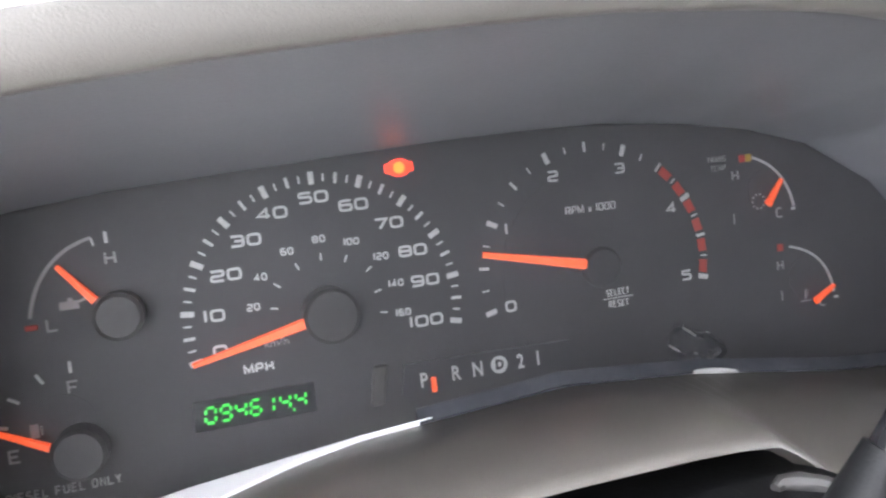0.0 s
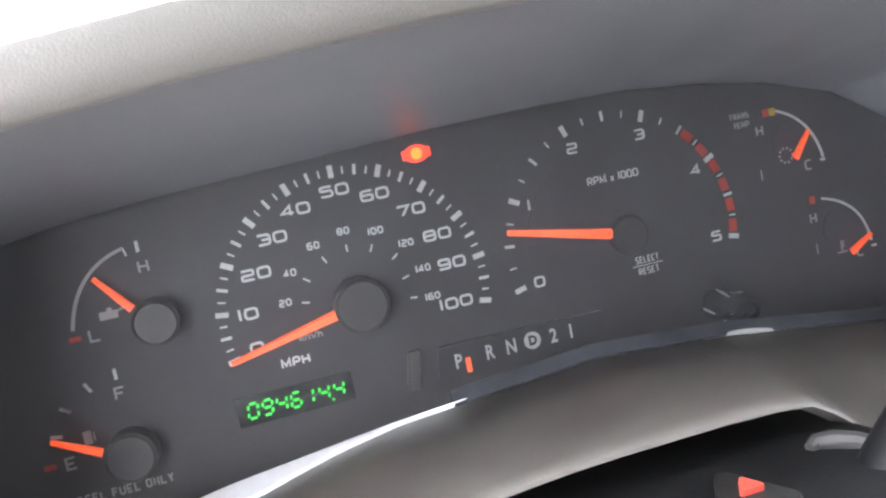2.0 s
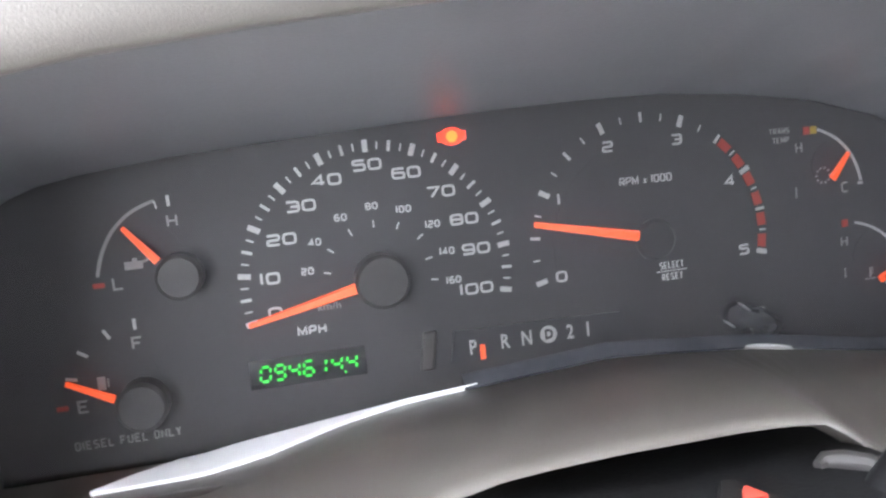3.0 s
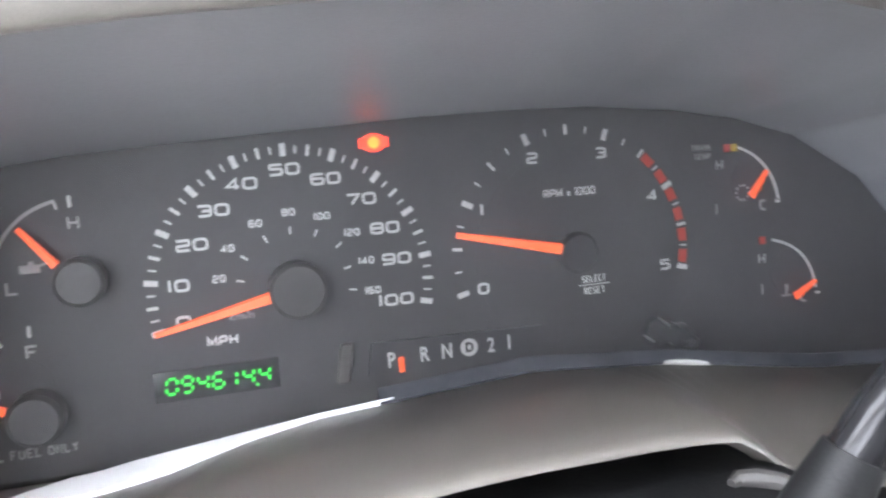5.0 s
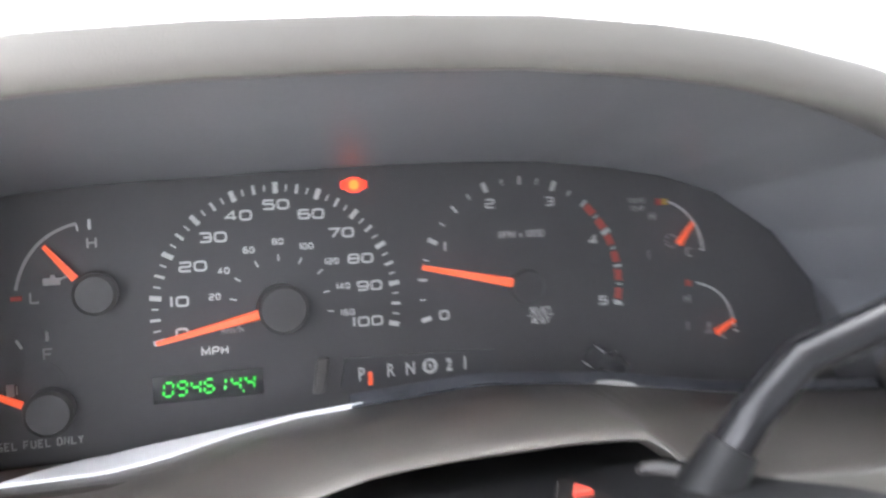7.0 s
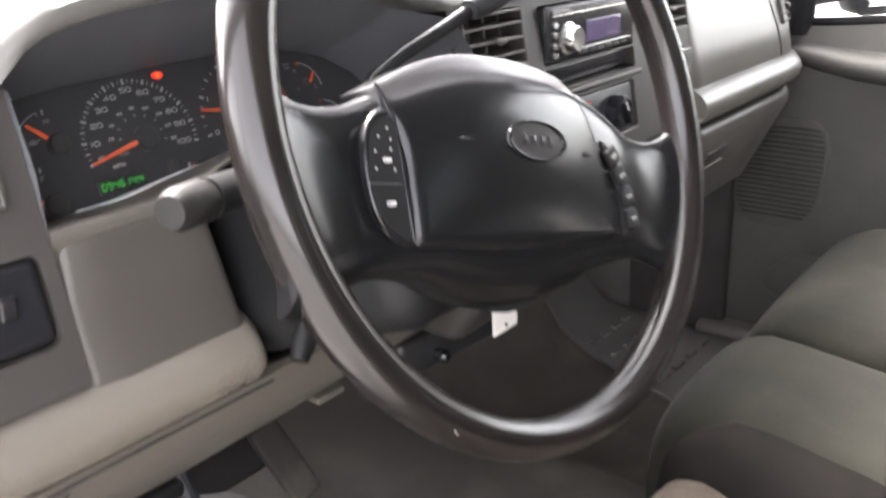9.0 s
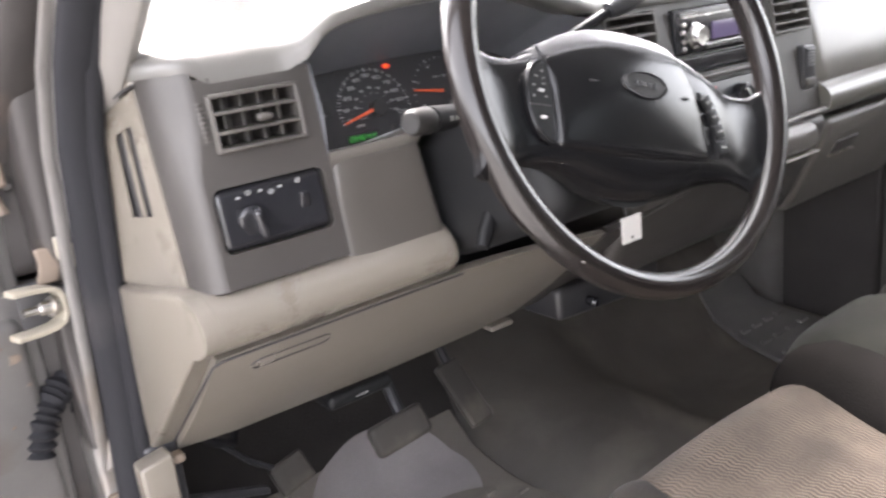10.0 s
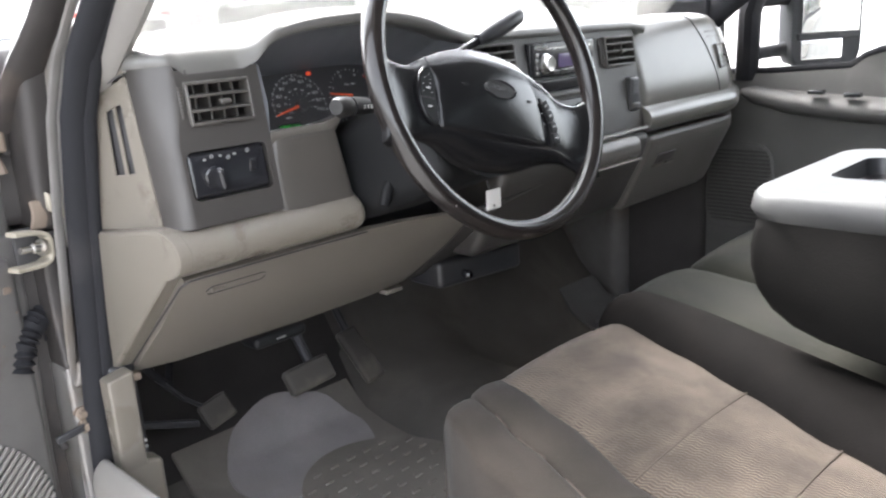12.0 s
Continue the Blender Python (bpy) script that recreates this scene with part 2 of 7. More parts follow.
# Black rubber; also colours the passenger pillar trim dark for shade.
RUBBER_AND_SHADE = material("black rubber and shaded trim", (0.014, 0.014, 0.016), 0.8, spec=0.15, bump=0.2, dirt=(0.04, 0.037, 0.037), dirt_amount=0.4)
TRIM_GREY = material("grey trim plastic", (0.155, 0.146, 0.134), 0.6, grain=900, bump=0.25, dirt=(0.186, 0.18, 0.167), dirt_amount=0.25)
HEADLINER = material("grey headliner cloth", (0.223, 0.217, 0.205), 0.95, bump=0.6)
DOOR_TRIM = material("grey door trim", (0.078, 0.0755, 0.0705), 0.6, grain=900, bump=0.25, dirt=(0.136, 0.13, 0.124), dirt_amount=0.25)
DARK_GLASS = clear_sheet("tinted rear glass", (0.3, 0.32, 0.32), 0.01, 0.02)
GLASS = clear_sheet("window glass", (0.96, 0.98, 0.97), 0.01, 0.02)
LENS = clear_sheet("dusty clear lens", (0.97, 0.97, 0.97), 0.05, 0.027, (0.63, 0.63, 0.66), 1.58)
SLEEVE = clear_sheet("scuffed clear sleeve", (0.80, 0.81, 0.82), 0.12, 0.05, (0.5, 0.5, 0.52), 1.5)
MIRROR = material("mirror glass", (0.85, 0.86, 0.86), 0.02, metal=1.0, bump=0, vary=0.02)
PAPER = material("white paper tag", (0.536, 0.521, 0.498), 0.8, bump=0.1, vary=0.06)
SCREEN = material("radio display", (0.03, 0.03, 0.05), 0.12, bump=0, emit=(0.3, 0.22, 0.42), emit_strength=0.016)
ASPHALT = material("pale worn yard concrete", (0.23, 0.224, 0.214), 0.9, scale=1.5, grain=60, bump=0.3, vary=0.3)
CONCRETE = material("pale wall render", (0.4, 0.388, 0.366), 0.9, scale=0.8, grain=30, bump=0.2, vary=0.15)
YELLOW_PAINT = material("yellow kerb paint", (0.5, 0.36, 0.05), 0.7, scale=3, grain=60, vary=0.2)
CAR_DARK = material("dark car paint", (0.05, 0.055, 0.06), 0.2, coat=0.6, bump=0, scale=2)
CAR_GREEN = material("dark green van paint", (0.014, 0.024, 0.017), 0.6, coat=0.0, bump=0, scale=2)
CAR_WHITE = material("white car paint", (0.7, 0.7, 0.7), 0.25, coat=0.6, bump=0, scale=2)
CAR_GLASS = material("dark car glass", (0.02, 0.025, 0.03), 0.05, bump=0, scale=2)
# White of the strip that stands for glare under the lens.
GLARE_WHITE = material("white painted glare", (0.86, 0.87, 0.88), 0.25, bump=0.0, vary=0.04)
TRAY_PLASTIC = material("pale grey tray plastic", (0.029, 0.0288, 0.0282), 0.55, grain=900, bump=0.15, spec=0.35, dirt=(0.12, 0.117, 0.11), dirt_amount=0.3)
# Bluish colour for the reflection drawn at the lens foot.
LENS_SHEEN = material("dark bluish painted reflection", (0.038, 0.040, 0.046), 0.22, bump=0.0, vary=0.25, scale=60)
INSULATION = material("dark underfloor felt", (0.058, 0.054, 0.052), 1.0, grain=300, bump=0.8, relief=0.001, spec=0.05)
# ---- building helpers ----
def finish(name, bm, mat, sharp=35):
    me = bpy.data.meshes.new(name)
    bmesh.ops.recalc_face_normals(bm, faces=bm.faces[:])
    bm.to_mesh(me)
    bm.free()
    me.materials.append(mat)
    me.polygons.foreach_set("use_smooth", [True] * len(me.polygons))
    me.set_sharp_from_angle(angle=radians(sharp))
    return me


def part(name, bm, mat, parent=None, label="", sharp=35, at=None):
    ob = new(name, finish(name, bm, mat, sharp))
    if parent:
        ob.parent = parent
    if at is not None:
        ob.matrix_basis = at
    if label:
        tagged(ob, label)
    return ob


def share(name, me, parent, at):
    ob = new(name, me)
    ob.parent = parent
    ob.matrix_basis = at
    return ob


def thing(name, label, category, at=(0, 0, 0), group="", kind=""):
    ob = new(name)
    ob.location = at
    return tagged(ob, label, category, group, kind)


def wpart(name, bm, mat, parent, label="", sharp=35):
    """A part whose bmesh is written in world coordinates."""
    ob = part(name, bm, mat, None, label, sharp)
    ob.parent = parent
    ob.matrix_parent_inverse = Matrix() if parent.parent else Matrix.Translation(parent.location).inverted()
    return ob


def ring_loft(rings, caps=True, closed=True, bm=None):
    """Skin over rings of points with the same count."""
    bm = bm or bmesh.new()
    vs = [[bm.verts.new(p) for p in ring] for ring in rings]
    n = len(rings[0])
    for a, b in zip(vs, vs[1:]):
        for i in range(n if closed else n - 1):
            j = (i + 1) % n
            bm.faces.new((a[i], a[j], b[j], b[i]))
    if caps and closed:
        bm.faces.new(vs[0][::-1])
        bm.faces.new(vs[-1])
    return bm


def tube(path, radius, segs=12, bm=None, caps=True, flat=1.0):
    """A round bar along a path; radius may be a list. flat squeezes it across."""
    path = [Vector(p) for p in path]
    rad = radius if isinstance(radius, (list, tuple)) else [radius] * len(path)
    rings, up = [], None
    for i, p in enumerate(path):
        d = (path[min(i + 1, len(path) - 1)] - path[max(i - 1, 0)]).normalized()
        if up is None:
            up = Vector((0, 0, 1)) if abs(d.z) < 0.9 else Vector((0, 1, 0))
        side = d.cross(up).normalized()
        up = side.cross(d).normalized()
        rings.append([p + rad[i] * (math.cos(a) * side + flat * math.sin(a) * up) for a in (2 * math.pi * k / segs for k in range(segs))])
    return ring_loft(rings, caps, True, bm)


def torus(r, tubes, n=96, segs=16, bm=None):
    """A ring in the local xy plane; tubes(angle) gives the bar's (half width in plane, half depth)."""
    bm = bm or bmesh.new()
    vs = []
    for i in range(n):
        a = 2 * math.pi * i / n
        w, d = tubes(a)
        vs.append([bm.verts.new(((r + w * math.cos(b)) * math.cos(a), (r + w * math.cos(b)) * math.sin(a), d * math.sin(b))) for b in (2 * math.pi * k / segs for k in range(segs))])
    for i in range(n):
        for k in range(segs):
            bm.faces.new((vs[i][k], vs[(i + 1) % n][k], vs[(i + 1) % n][(k + 1) % segs], vs[i][(k + 1) % segs]))
    return bm


def rbox(lo, hi, r, n=4, warp=None, bm=None):
    """A box from corner lo to corner hi with rounded edges, bent by warp(point) if given."""
    bm = bm or bmesh.new()
    lo, hi = Vector(lo), Vector(hi)
    mid, half = (lo + hi) / 2, (hi - lo) / 2
    r = min(r, *(h * 0.999 for h in half))
    seen = {}

    def vert(p):
        q = Vector(max(-(h - r), min(h - r, c)) for c, h in zip(p, half))
        d = p - q
        w = q + (d.normalized() * r if d.length > 1e-9 else d) + mid
        key = tuple(round(c, 6) for c in w)
        if key not in seen:
            seen[key] = bm.verts.new(warp(w) if warp else w)
        return seen[key]

    def steps(h):
        inner = [-(h - r) + 2 * (h - r) * k / n for k in range(n + 1)]
        k = max(2, n // 2)
        edge = [r * math.tan(math.pi / 4 * j / k) for j in range(1, k + 1)]
        return [inner[0] - e for e in edge[::-1]] + inner + [inner[-1] + e for e in edge]

    axes = [steps(h) for h in half]
    for ax in range(3):
        u, v = (ax + 1) % 3, (ax + 2) % 3
        for sgn in (-1, 1):
            for i in range(len(axes[u]) - 1):
                for j in range(len(axes[v]) - 1):
                    quad = []
                    for a, b in ((i, j), (i + 1, j), (i + 1, j + 1), (i, j + 1)):
                        p = Vector((0, 0, 0))
                        p[ax], p[u], p[v] = sgn * half[ax], axes[u][a], axes[v][b]
                        quad.append(vert(p))
                    quad = list(dict.fromkeys(quad))
                    if len(quad) > 2:
                        try:
                            bm.faces.new(quad if sgn > 0 else quad[::-1])
                        except ValueError:
                            pass
    return bm


def rounded(x0, x1, z0, z1, r, n=6):
    """A rounded rectangle's outline, counter-clockwise."""
    pts = []
    for cx, cz, a0 in ((x1 - r, z1 - r, 0), (x0 + r, z1 - r, 90), (x0 + r, z0 + r, 180), (x1 - r, z0 + r, 270)):
        for k in range(n + 1):
            a = radians(a0 + 90 * k / n)
            pts.append((cx + r * math.cos(a), cz + r * math.sin(a)))
    return pts


def cut_sheet(outer, holes, front, depth, bm=None):
    """A sheet with real openings: front(u, v) lays the outline in space; depth is the vector to its back."""
    from mathutils.geometry import tessellate_polygon
    bm = bm or bmesh.new()
    loops = [outer] + list(holes)
    flat = [p for lp in loops for p in lp]
    depth = Vector(depth)
    va = [bm.verts.new(front(u, v)) for u, v in flat]
    vb = [bm.verts.new(Vector(front(u, v)) + depth) for u, v in flat]
    for tri in tessellate_polygon([[Vector((u, v, 0)) for u, v in lp] for lp in loops]):
        for vs in (va, vb):
            try:
                bm.faces.new([vs[i] for i in tri])
            except ValueError:
                pass
    k = 0
    for lp in loops:
        n = len(lp)
        for i in range(n):
            j = (i + 1) % n
            bm.faces.new((va[k + i], va[k + j], vb[k + j], vb[k + i]))
        k += n
    return bm


def disc(r, z0, z1, bevel=0.0, n=32, bm=None):
    """A round button along local z."""
    rings = [(r, z0), (r, z1 - bevel), (r - bevel, z1)] if bevel else [(r, z0), (r, z1)]
    return ring_loft([[(q * math.cos(2 * math.pi * k / n), q * math.sin(2 * math.pi * k / n), z) for k in range(n)] for q, z in rings], True, True, bm)


LETTERS = {}


def letters(text, size, wide=1.0, thick=0.0, depth=0.0002):
    """The mesh of a word in the built-in font, centred on its own origin."""
    key = (text, size, wide, thick)
    if key not in LETTERS:
        cu = bpy.data.curves.new("word", "FONT")
        cu.body, cu.size, cu.align_x, cu.align_y = text, 1.0, "CENTER", "CENTER"
        cu.offset, cu.extrude, cu.resolution_u = thick / size, depth / size, 3
        ob = bpy.data.objects.new("word", cu)
        scene.collection.objects.link(ob)
        bpy.context.view_layer.update()
        me = bpy.data.meshes.new_from_object(ob)
        me.transform(Matrix.Diagonal((wide * size, size, size, 1)))
        bpy.data.objects.remove(ob)
        bpy.data.curves.remove(cu)
        LETTERS[key] = me
    return LETTERS[key]


def word(name, text, size, mat, parent, at, wide=1.0, thick=0.0):
    me = letters(text, size, wide, thick)
    if not me.materials:
        me.materials.append(mat)
    elif me.materials[0] != mat:
        me = me.copy()
        me.materials[0] = mat
    return share(name, me, parent, at)


# wide square numerals and letters as strokes in a unit box; "o" closes the stroke
STROKES = {
    "0": ["o", (0, 0), (1, 0), (1, 1), (0, 1)], "1": [(0.28, 1), (0.5, 1), (0.5, 0)], "2": [(0, 0.98), (1, 1), (1, 0.5), (0, 0.47), (0, 0), (1, 0)],
    "3": [(0, 1), (1, 1), (1, 0), (0, 0), None, (0.3, 0.5), (0.95, 0.5)], "4": [(0.74, 0), (0.74, 1), (0, 0.27), (1, 0.27)],
    "5": [(1, 1), (0.04, 1), (0, 0.58), (1, 0.58), (1, 0), (0, 0)], "6": [(1, 1), (0, 1), (0, 0), (1, 0), (1, 0.56), (0, 0.56)],
    "7": [(0, 1), (1, 1), (0.36, 0)], "8": ["o", (0, 0), (1, 0), (1, 1), (0, 1), None, (0.05, 0.52), (0.95, 0.52)], "9": [(0, 0), (1, 0), (1, 1), (0, 1), (0, 0.44), (1, 0.44)],
    "M": [(0, 0), (0, 1), (0.5, 0.2), (1, 1), (1, 0)], "P": [(0, 0), (0, 1), (1, 1), (1, 0.42), (0, 0.42)], "H": [(0, 0), (0, 1), None, (1, 0), (1, 1), None, (0, 0.5), (1, 0.5)],
    "R": [(0, 0), (0, 1), (1, 1), (1, 0.45), (0, 0.45), None, (0.5, 0.45), (1, 0)], "N": [(0, 0), (0, 1), (1, 0), (1, 1)], "D": ["o", (0, 0), (1, 0), (1, 1), (0, 1)],
    "L": [(0, 1), (0, 0), (1, 0)], "F": [(0, 0), (0, 1), (1, 1), None, (0, 0.5), (0.8, 0.5)], "E": [(1, 1), (0, 1), (0, 0), (1, 0), None, (0, 0.5), (0.8, 0.5)],
    "C": [(1, 1), (0, 1), (0, 0), (1, 0)], "x": [(0.1, 0), (0.9, 0.6), None, (0.1, 0.6), (0.9, 0)], "S": [(1, 1), (0, 1), (0, 0.5), (1, 0.5), (1, 0), (0, 0)],
    "T": [(0, 1), (1, 1), None, (0.5, 1), (0.5, 0)], "I": [(0.5, 0), (0.5, 1)], "U": [(0, 1), (0, 0), (1, 0), (1, 1)], "O": ["o", (0, 0), (1, 0), (1, 1), (0, 1)], "Y": [(0, 1), (0.5, 0.5), (1, 1), None, (0.5, 0.5), (0.5, 0)], "A": [(0, 0), (0.5, 1), (1, 0), None, (0.2, 0.35), (0.8, 0.35)]}
SQUARE = set("MNHTLFEIAYx147")


def stroke_word(name, text, w, h, thick, gap, mat, parent, at):
    """A word of square stroke letters, each w wide and h high, centred on its own origin."""
    bm = bmesh.new()
    wide = [w * (0.34 if c in "1I" else 0.7 if c == "x" else 0.5 if c == " " else 1.18 if c == "M" else 1.0) for c in text]
    left = -(sum(wide) + gap * (len(text) - 1)) / 2
    for c, cw in zip(text, wide):
        runs, shut = [[]], False
        for p in STROKES.get(c, ()):
            if p == "o":
                shut = True
            elif p is None:
                runs.append([])
            else:
                x = (p[0] - 0.28) / 0.44 if c == "1" else p[0]
                runs[-1].append(Vector((left + thick + (cw - 2 * thick) * x, -h / 2 + thick + (h - 2 * thick) * p[1], 0)))
        for k, pts in enumerate(runs):
            loop = shut and k == 0
            path = []
            for i, p in enumerate(pts):
                if c in SQUARE or (not loop and i in (0, len(pts) - 1)):
                    path.append(p)
                    continue
                a, b = pts[i - 1], pts[(i + 1) % len(pts)]
                r = min(0.26 * h, 0.45 * (a - p).length, 0.45 * (b - p).length)
                u, v = p + (a - p).normalized() * r, p + (b - p).normalized() * r
                path += [u * (1 - q) ** 2 + p * 2 * q * (1 - q) + v * q * q for q in (0, 0.33, 0.67, 1)]
            if len(path) < 2:
                continue
            rings = []
            n = len(path)
            for i, p in enumerate(path):
                a = path[i - 1] if i or loop else None
                b = path[(i + 1) % n] if i < n - 1 or loop else None
                d0 = (p - a).normalized() if a is not None else (b - p).normalized()
                d1 = (b - p).normalized() if b is not None else d0
                d = (d0 + d1).normalized() if (d0 + d1).length > 1e-6 else d0
                t = thick / max(0.5, d.dot(d1))
                side = Vector((-d.y, d.x, 0)) * t
                rings.append([p - side, p + side, p + side + Vector((0, 0, 0.0003)), p - side + Vector((0, 0, 0.0003))])
            if loop:
                rings.append(rings[0])
            ring_loft(rings, not loop, True, bm)
        left += cw + gap
    return part(name, bm, mat, parent, at=at)


def smooth01(a, b, x):
    k = max(0.0, min(1.0, (x - a) / (b - a)))
    return k * k * (3 - 2 * k)


def swell(d, w):
    """A quarter round: 0 at the edge, 1 from the distance w on."""
    e = 1 - min(1.0, max(0.0, d / w))
    return math.sqrt(max(0.0, 1 - e * e))


def spline_at(pts, x):
    """A flowing curve through sorted (x, value) pairs."""
    if x <= pts[0][0]:
        return pts[0][1]
    n = len(pts)
    for i in range(n - 1):
        a, b = pts[i], pts[i + 1]
        if x <= b[0]:
            p, q = pts[max(i - 1, 0)], pts[min(i + 2, n - 1)]
            h = b[0] - a[0]
            m0 = (b[1] - p[1]) / (b[0] - p[0]) * h if i else 0.0
            m1 = (q[1] - a[1]) / (q[0] - a[0]) * h
            f = (x - a[0]) / h
            return (2 * f ** 3 - 3 * f * f + 1) * a[1] + (f ** 3 - 2 * f * f + f) * m0 + (3 * f * f - 2 * f ** 3) * b[1] + (f ** 3 - f * f) * m1
    return pts[-1][1]

def curve_at(pts, x):
    """Piecewise smooth height over sorted (x, value) pairs."""
    if x <= pts[0][0]:
        return pts[0][1]
    for (a, va), (b, vb) in zip(pts, pts[1:]):
        if x <= b:
            return va + (vb - va) * smooth01(a, b, x)
    return pts[-1][1]

# ---- the cab: floor, pillars, roof, doors, glass ----
FACE = Matrix.Translation((0, 0, 0.72)) @ Matrix.Rotation(radians(71), 4, "X")     # gauge face: right, up along it, out to the driver
WHEEL = Matrix.Translation((0.082, -0.292, 0.75)) @ Matrix.Rotation(radians(71), 4, "X")
R = 0.0445                                                                         # radius of the speedometer scale

# floor pan with toe board, one sheet of carpet
bm = bmesh.new()
profile = [(-1.75, 0.0), (-0.9, 0.0), (-0.3, 0.0), (0.1, 0.0), (0.26, 0.005), (0.34, 0.04), (0.42, 0.12), (0.5, 0.24), (0.56, 0.38), (0.58, 0.52), (0.58, 0.72)]
xs = [-0.33 + 1.66 * k / 40 for k in range(41)]
def tunnel(x, y):
    hump = math.exp(-((x - 0.50) / 0.17) ** 4) * 0.085
    return hump * (1.0 if y < 0.3 else max(0.0, 1 - (y - 0.3) / 0.2))
rows = [[bm.verts.new((x, y, z + tunnel(x, y) + 0.003 * math.sin(23 * x) * math.sin(19 * y))) for x in xs] for y, z in profile]
for a, b in zip(rows, rows[1:]):
    for i in range(len(xs) - 1):
        bm.faces.new((a[i], a[i + 1], b[i + 1], b[i]))
bmesh.ops.solidify(bm, geom=bm.faces[:], thickness=0.012)
tagged(part("floor", bm, CARPET), "dark grey worn cab carpet with toe board", "carpet", kind="structure")

bm = bmesh.new()
rows = [[bm.verts.new((x, y - 0.006, z + 0.007)) for x in (-0.285, -0.1, 0.1, 0.3, 0.345)] for y, z in ((0.34, 0.047), (0.42, 0.125), (0.5, 0.243), (0.56, 0.382), (0.575, 0.52), (0.575, 0.72))]
for a, b in zip(rows, rows[1:]):
    for i in range(4):
        bm.faces.new((a[i], a[i + 1], b[i + 1], b[i]))
bmesh.ops.solidify(bm, geom=bm.faces[:], thickness=0.004)
tagged(part("toe_board", bm, INSULATION), "dark felt insulation on the driver's toe board", "insulation", kind="structure")
# driver's floor mat with a heel pad
mat_thing = thing("floor_mat", "dusty grey rubber floor mat on the carpet before the driver's seat", "floor mat", (0.1, 0.1, 0.004))
def lay(p):
    y = p.y
    z = curve_at([(-0.5, 0.0), (0.22, 0.004), (0.30, 0.022), (0.37, 0.075), (0.43, 0.145), (0.50, 0.25)], y)
    return Vector((p.x, p.y, p.z + z))
wpart("mat_sheet", rbox((-0.10, -0.42, 0.006), (0.315, 0.37, 0.020), 0.006, 14, lay), MAT_RUBBER, mat_thing)
def oval_pad(cx, cy, a, b, turn, z0, z1):
    rows_ = []
    bm = bmesh.new()
    for f in (1.0, 0.985, 0.97, 0.8, 0.6, 0.4, 0.2):
        row = []
        for k in range(40):
            t = 2 * math.pi * k / 40
            x, y = a * math.cos(t) * f, b * math.sin(t) * f
            row.append(bm.verts.new(lay(Vector((cx + x * math.cos(turn) - y * math.sin(turn), cy + x * math.sin(turn) + y * math.cos(turn), z0 if f == 1.0 else z1)))))
        rows_.append(row)
    for p, q in zip(rows_, rows_[1:]):
        for k in range(40):
            bm.faces.new((p[k], p[(k + 1) % 40], q[(k + 1) % 40], q[k]))
    bm.faces.new(rows_[-1])
    return bm
wpart("heel_pad", oval_pad(0.118, 0.265, 0.160, 0.125, 0.2, 0.019, 0.0235), MAT_PAD, mat_thing, "pale smooth heel pad")
wpart("tread_pad", oval_pad(0.165, 0.060, 0.160, 0.175, 0.1, 0.0205, 0.0275), MAT_RUBBER, mat_thing, "darker patterned tread area")
for k in range(8):
    for j in range(7):
        x, y = 0.045 + 0.040 * j, -0.07 + 0.036 * k
        if ((x - 0.165) / 0.15) ** 2 + ((y - 0.06) / 0.165) ** 2 < 0.95:
            wpart("tread", rbox((x - 0.010, y - 0.005, 0.026), (x + 0.010, y + 0.005, 0.0305), 0.003, 2, lambda p: lay(Vector((p.x + 0.5 * (p.y - y), p.y, p.z)))), MAT_RUBBER, mat_thing)
# passenger's mat with raised bars
pmat = thing("floor_mat", "grey rubber floor mat with rows of raised bars before the passenger", "floor mat", (1.1, 0.1, 0.004))
def skew(p):
    return lay(Vector((p.x + 0.35 * (p.y - 0.1) * max(0.0, 1.24 - p.x) / 0.26, p.y, p.z)))
wpart("mat_sheet", rbox((0.985, -0.30, 0.006), (1.24, 0.36, 0.018), 0.005, 14, skew), MAT_DARK, pmat)
for k in range(7):
    for j in range(4):
        wpart("ridge", rbox((1.01 + 0.055 * j, -0.15 + 0.062 * k, 0.017), (1.045 + 0.055 * j, -0.137 + 0.062 * k, 0.025), 0.003, 2, skew), MAT_DARK, pmat)

# passenger footwell side
tagged(part("wall_right", rbox((1.290, 0.048, -0.05), (1.340, 0.60, 0.80), 0.012, 3), INSULATION), "dark carpeted kick wall beside the passenger footwell", "wall", kind="structure")
tagged(part("wall_left", rbox((-0.30, 0.10, -0.05), (-0.285, 0.60, 0.60), 0.005, 2), BLACK_PLASTIC), "dark wall beside the driver's footwell", "wall", kind="structure")
tagged(part("pillar_foot", rbox((-0.316, 0.052, 0.57), (-0.262, 0.20, 0.845), 0.012, 3, lambda p: Vector((p.x, p.y - 0.05 * smooth01(0.70, 0.84, p.z), p.z))), TRIM_GREY), "grey foot of the windscreen pillar beside the dash", "pillar", kind="structure")
# pillar trim again, coloured near-black because it stands in shade
tagged(part("pillar_foot", rbox((1.205, 0.0, 0.57), (1.30, 0.20, 0.845), 0.012, 3), RUBBER_AND_SHADE), "foot of the windscreen pillar at the passenger end, darkened as in shade", "pillar", kind="structure")
tagged(part("cowl", rbox((-0.30, 0.035, 0.778), (1.26, 0.60, 0.790), 0.004, 2), BLACK_PLASTIC), "black cowl panel closing the footwell under the windscreen", "cowl", kind="structure")
# cab shell: rear wall, roof, sills
# rear glass and pillars stay out of view, added to cut fill light
tagged(part("wall_rear", rbox((-0.40, -1.80, -0.05), (1.40, -1.74, 0.78), 0.02, 2), TRIM_GREY), "grey rear cab wall trim", "wall", kind="structure")
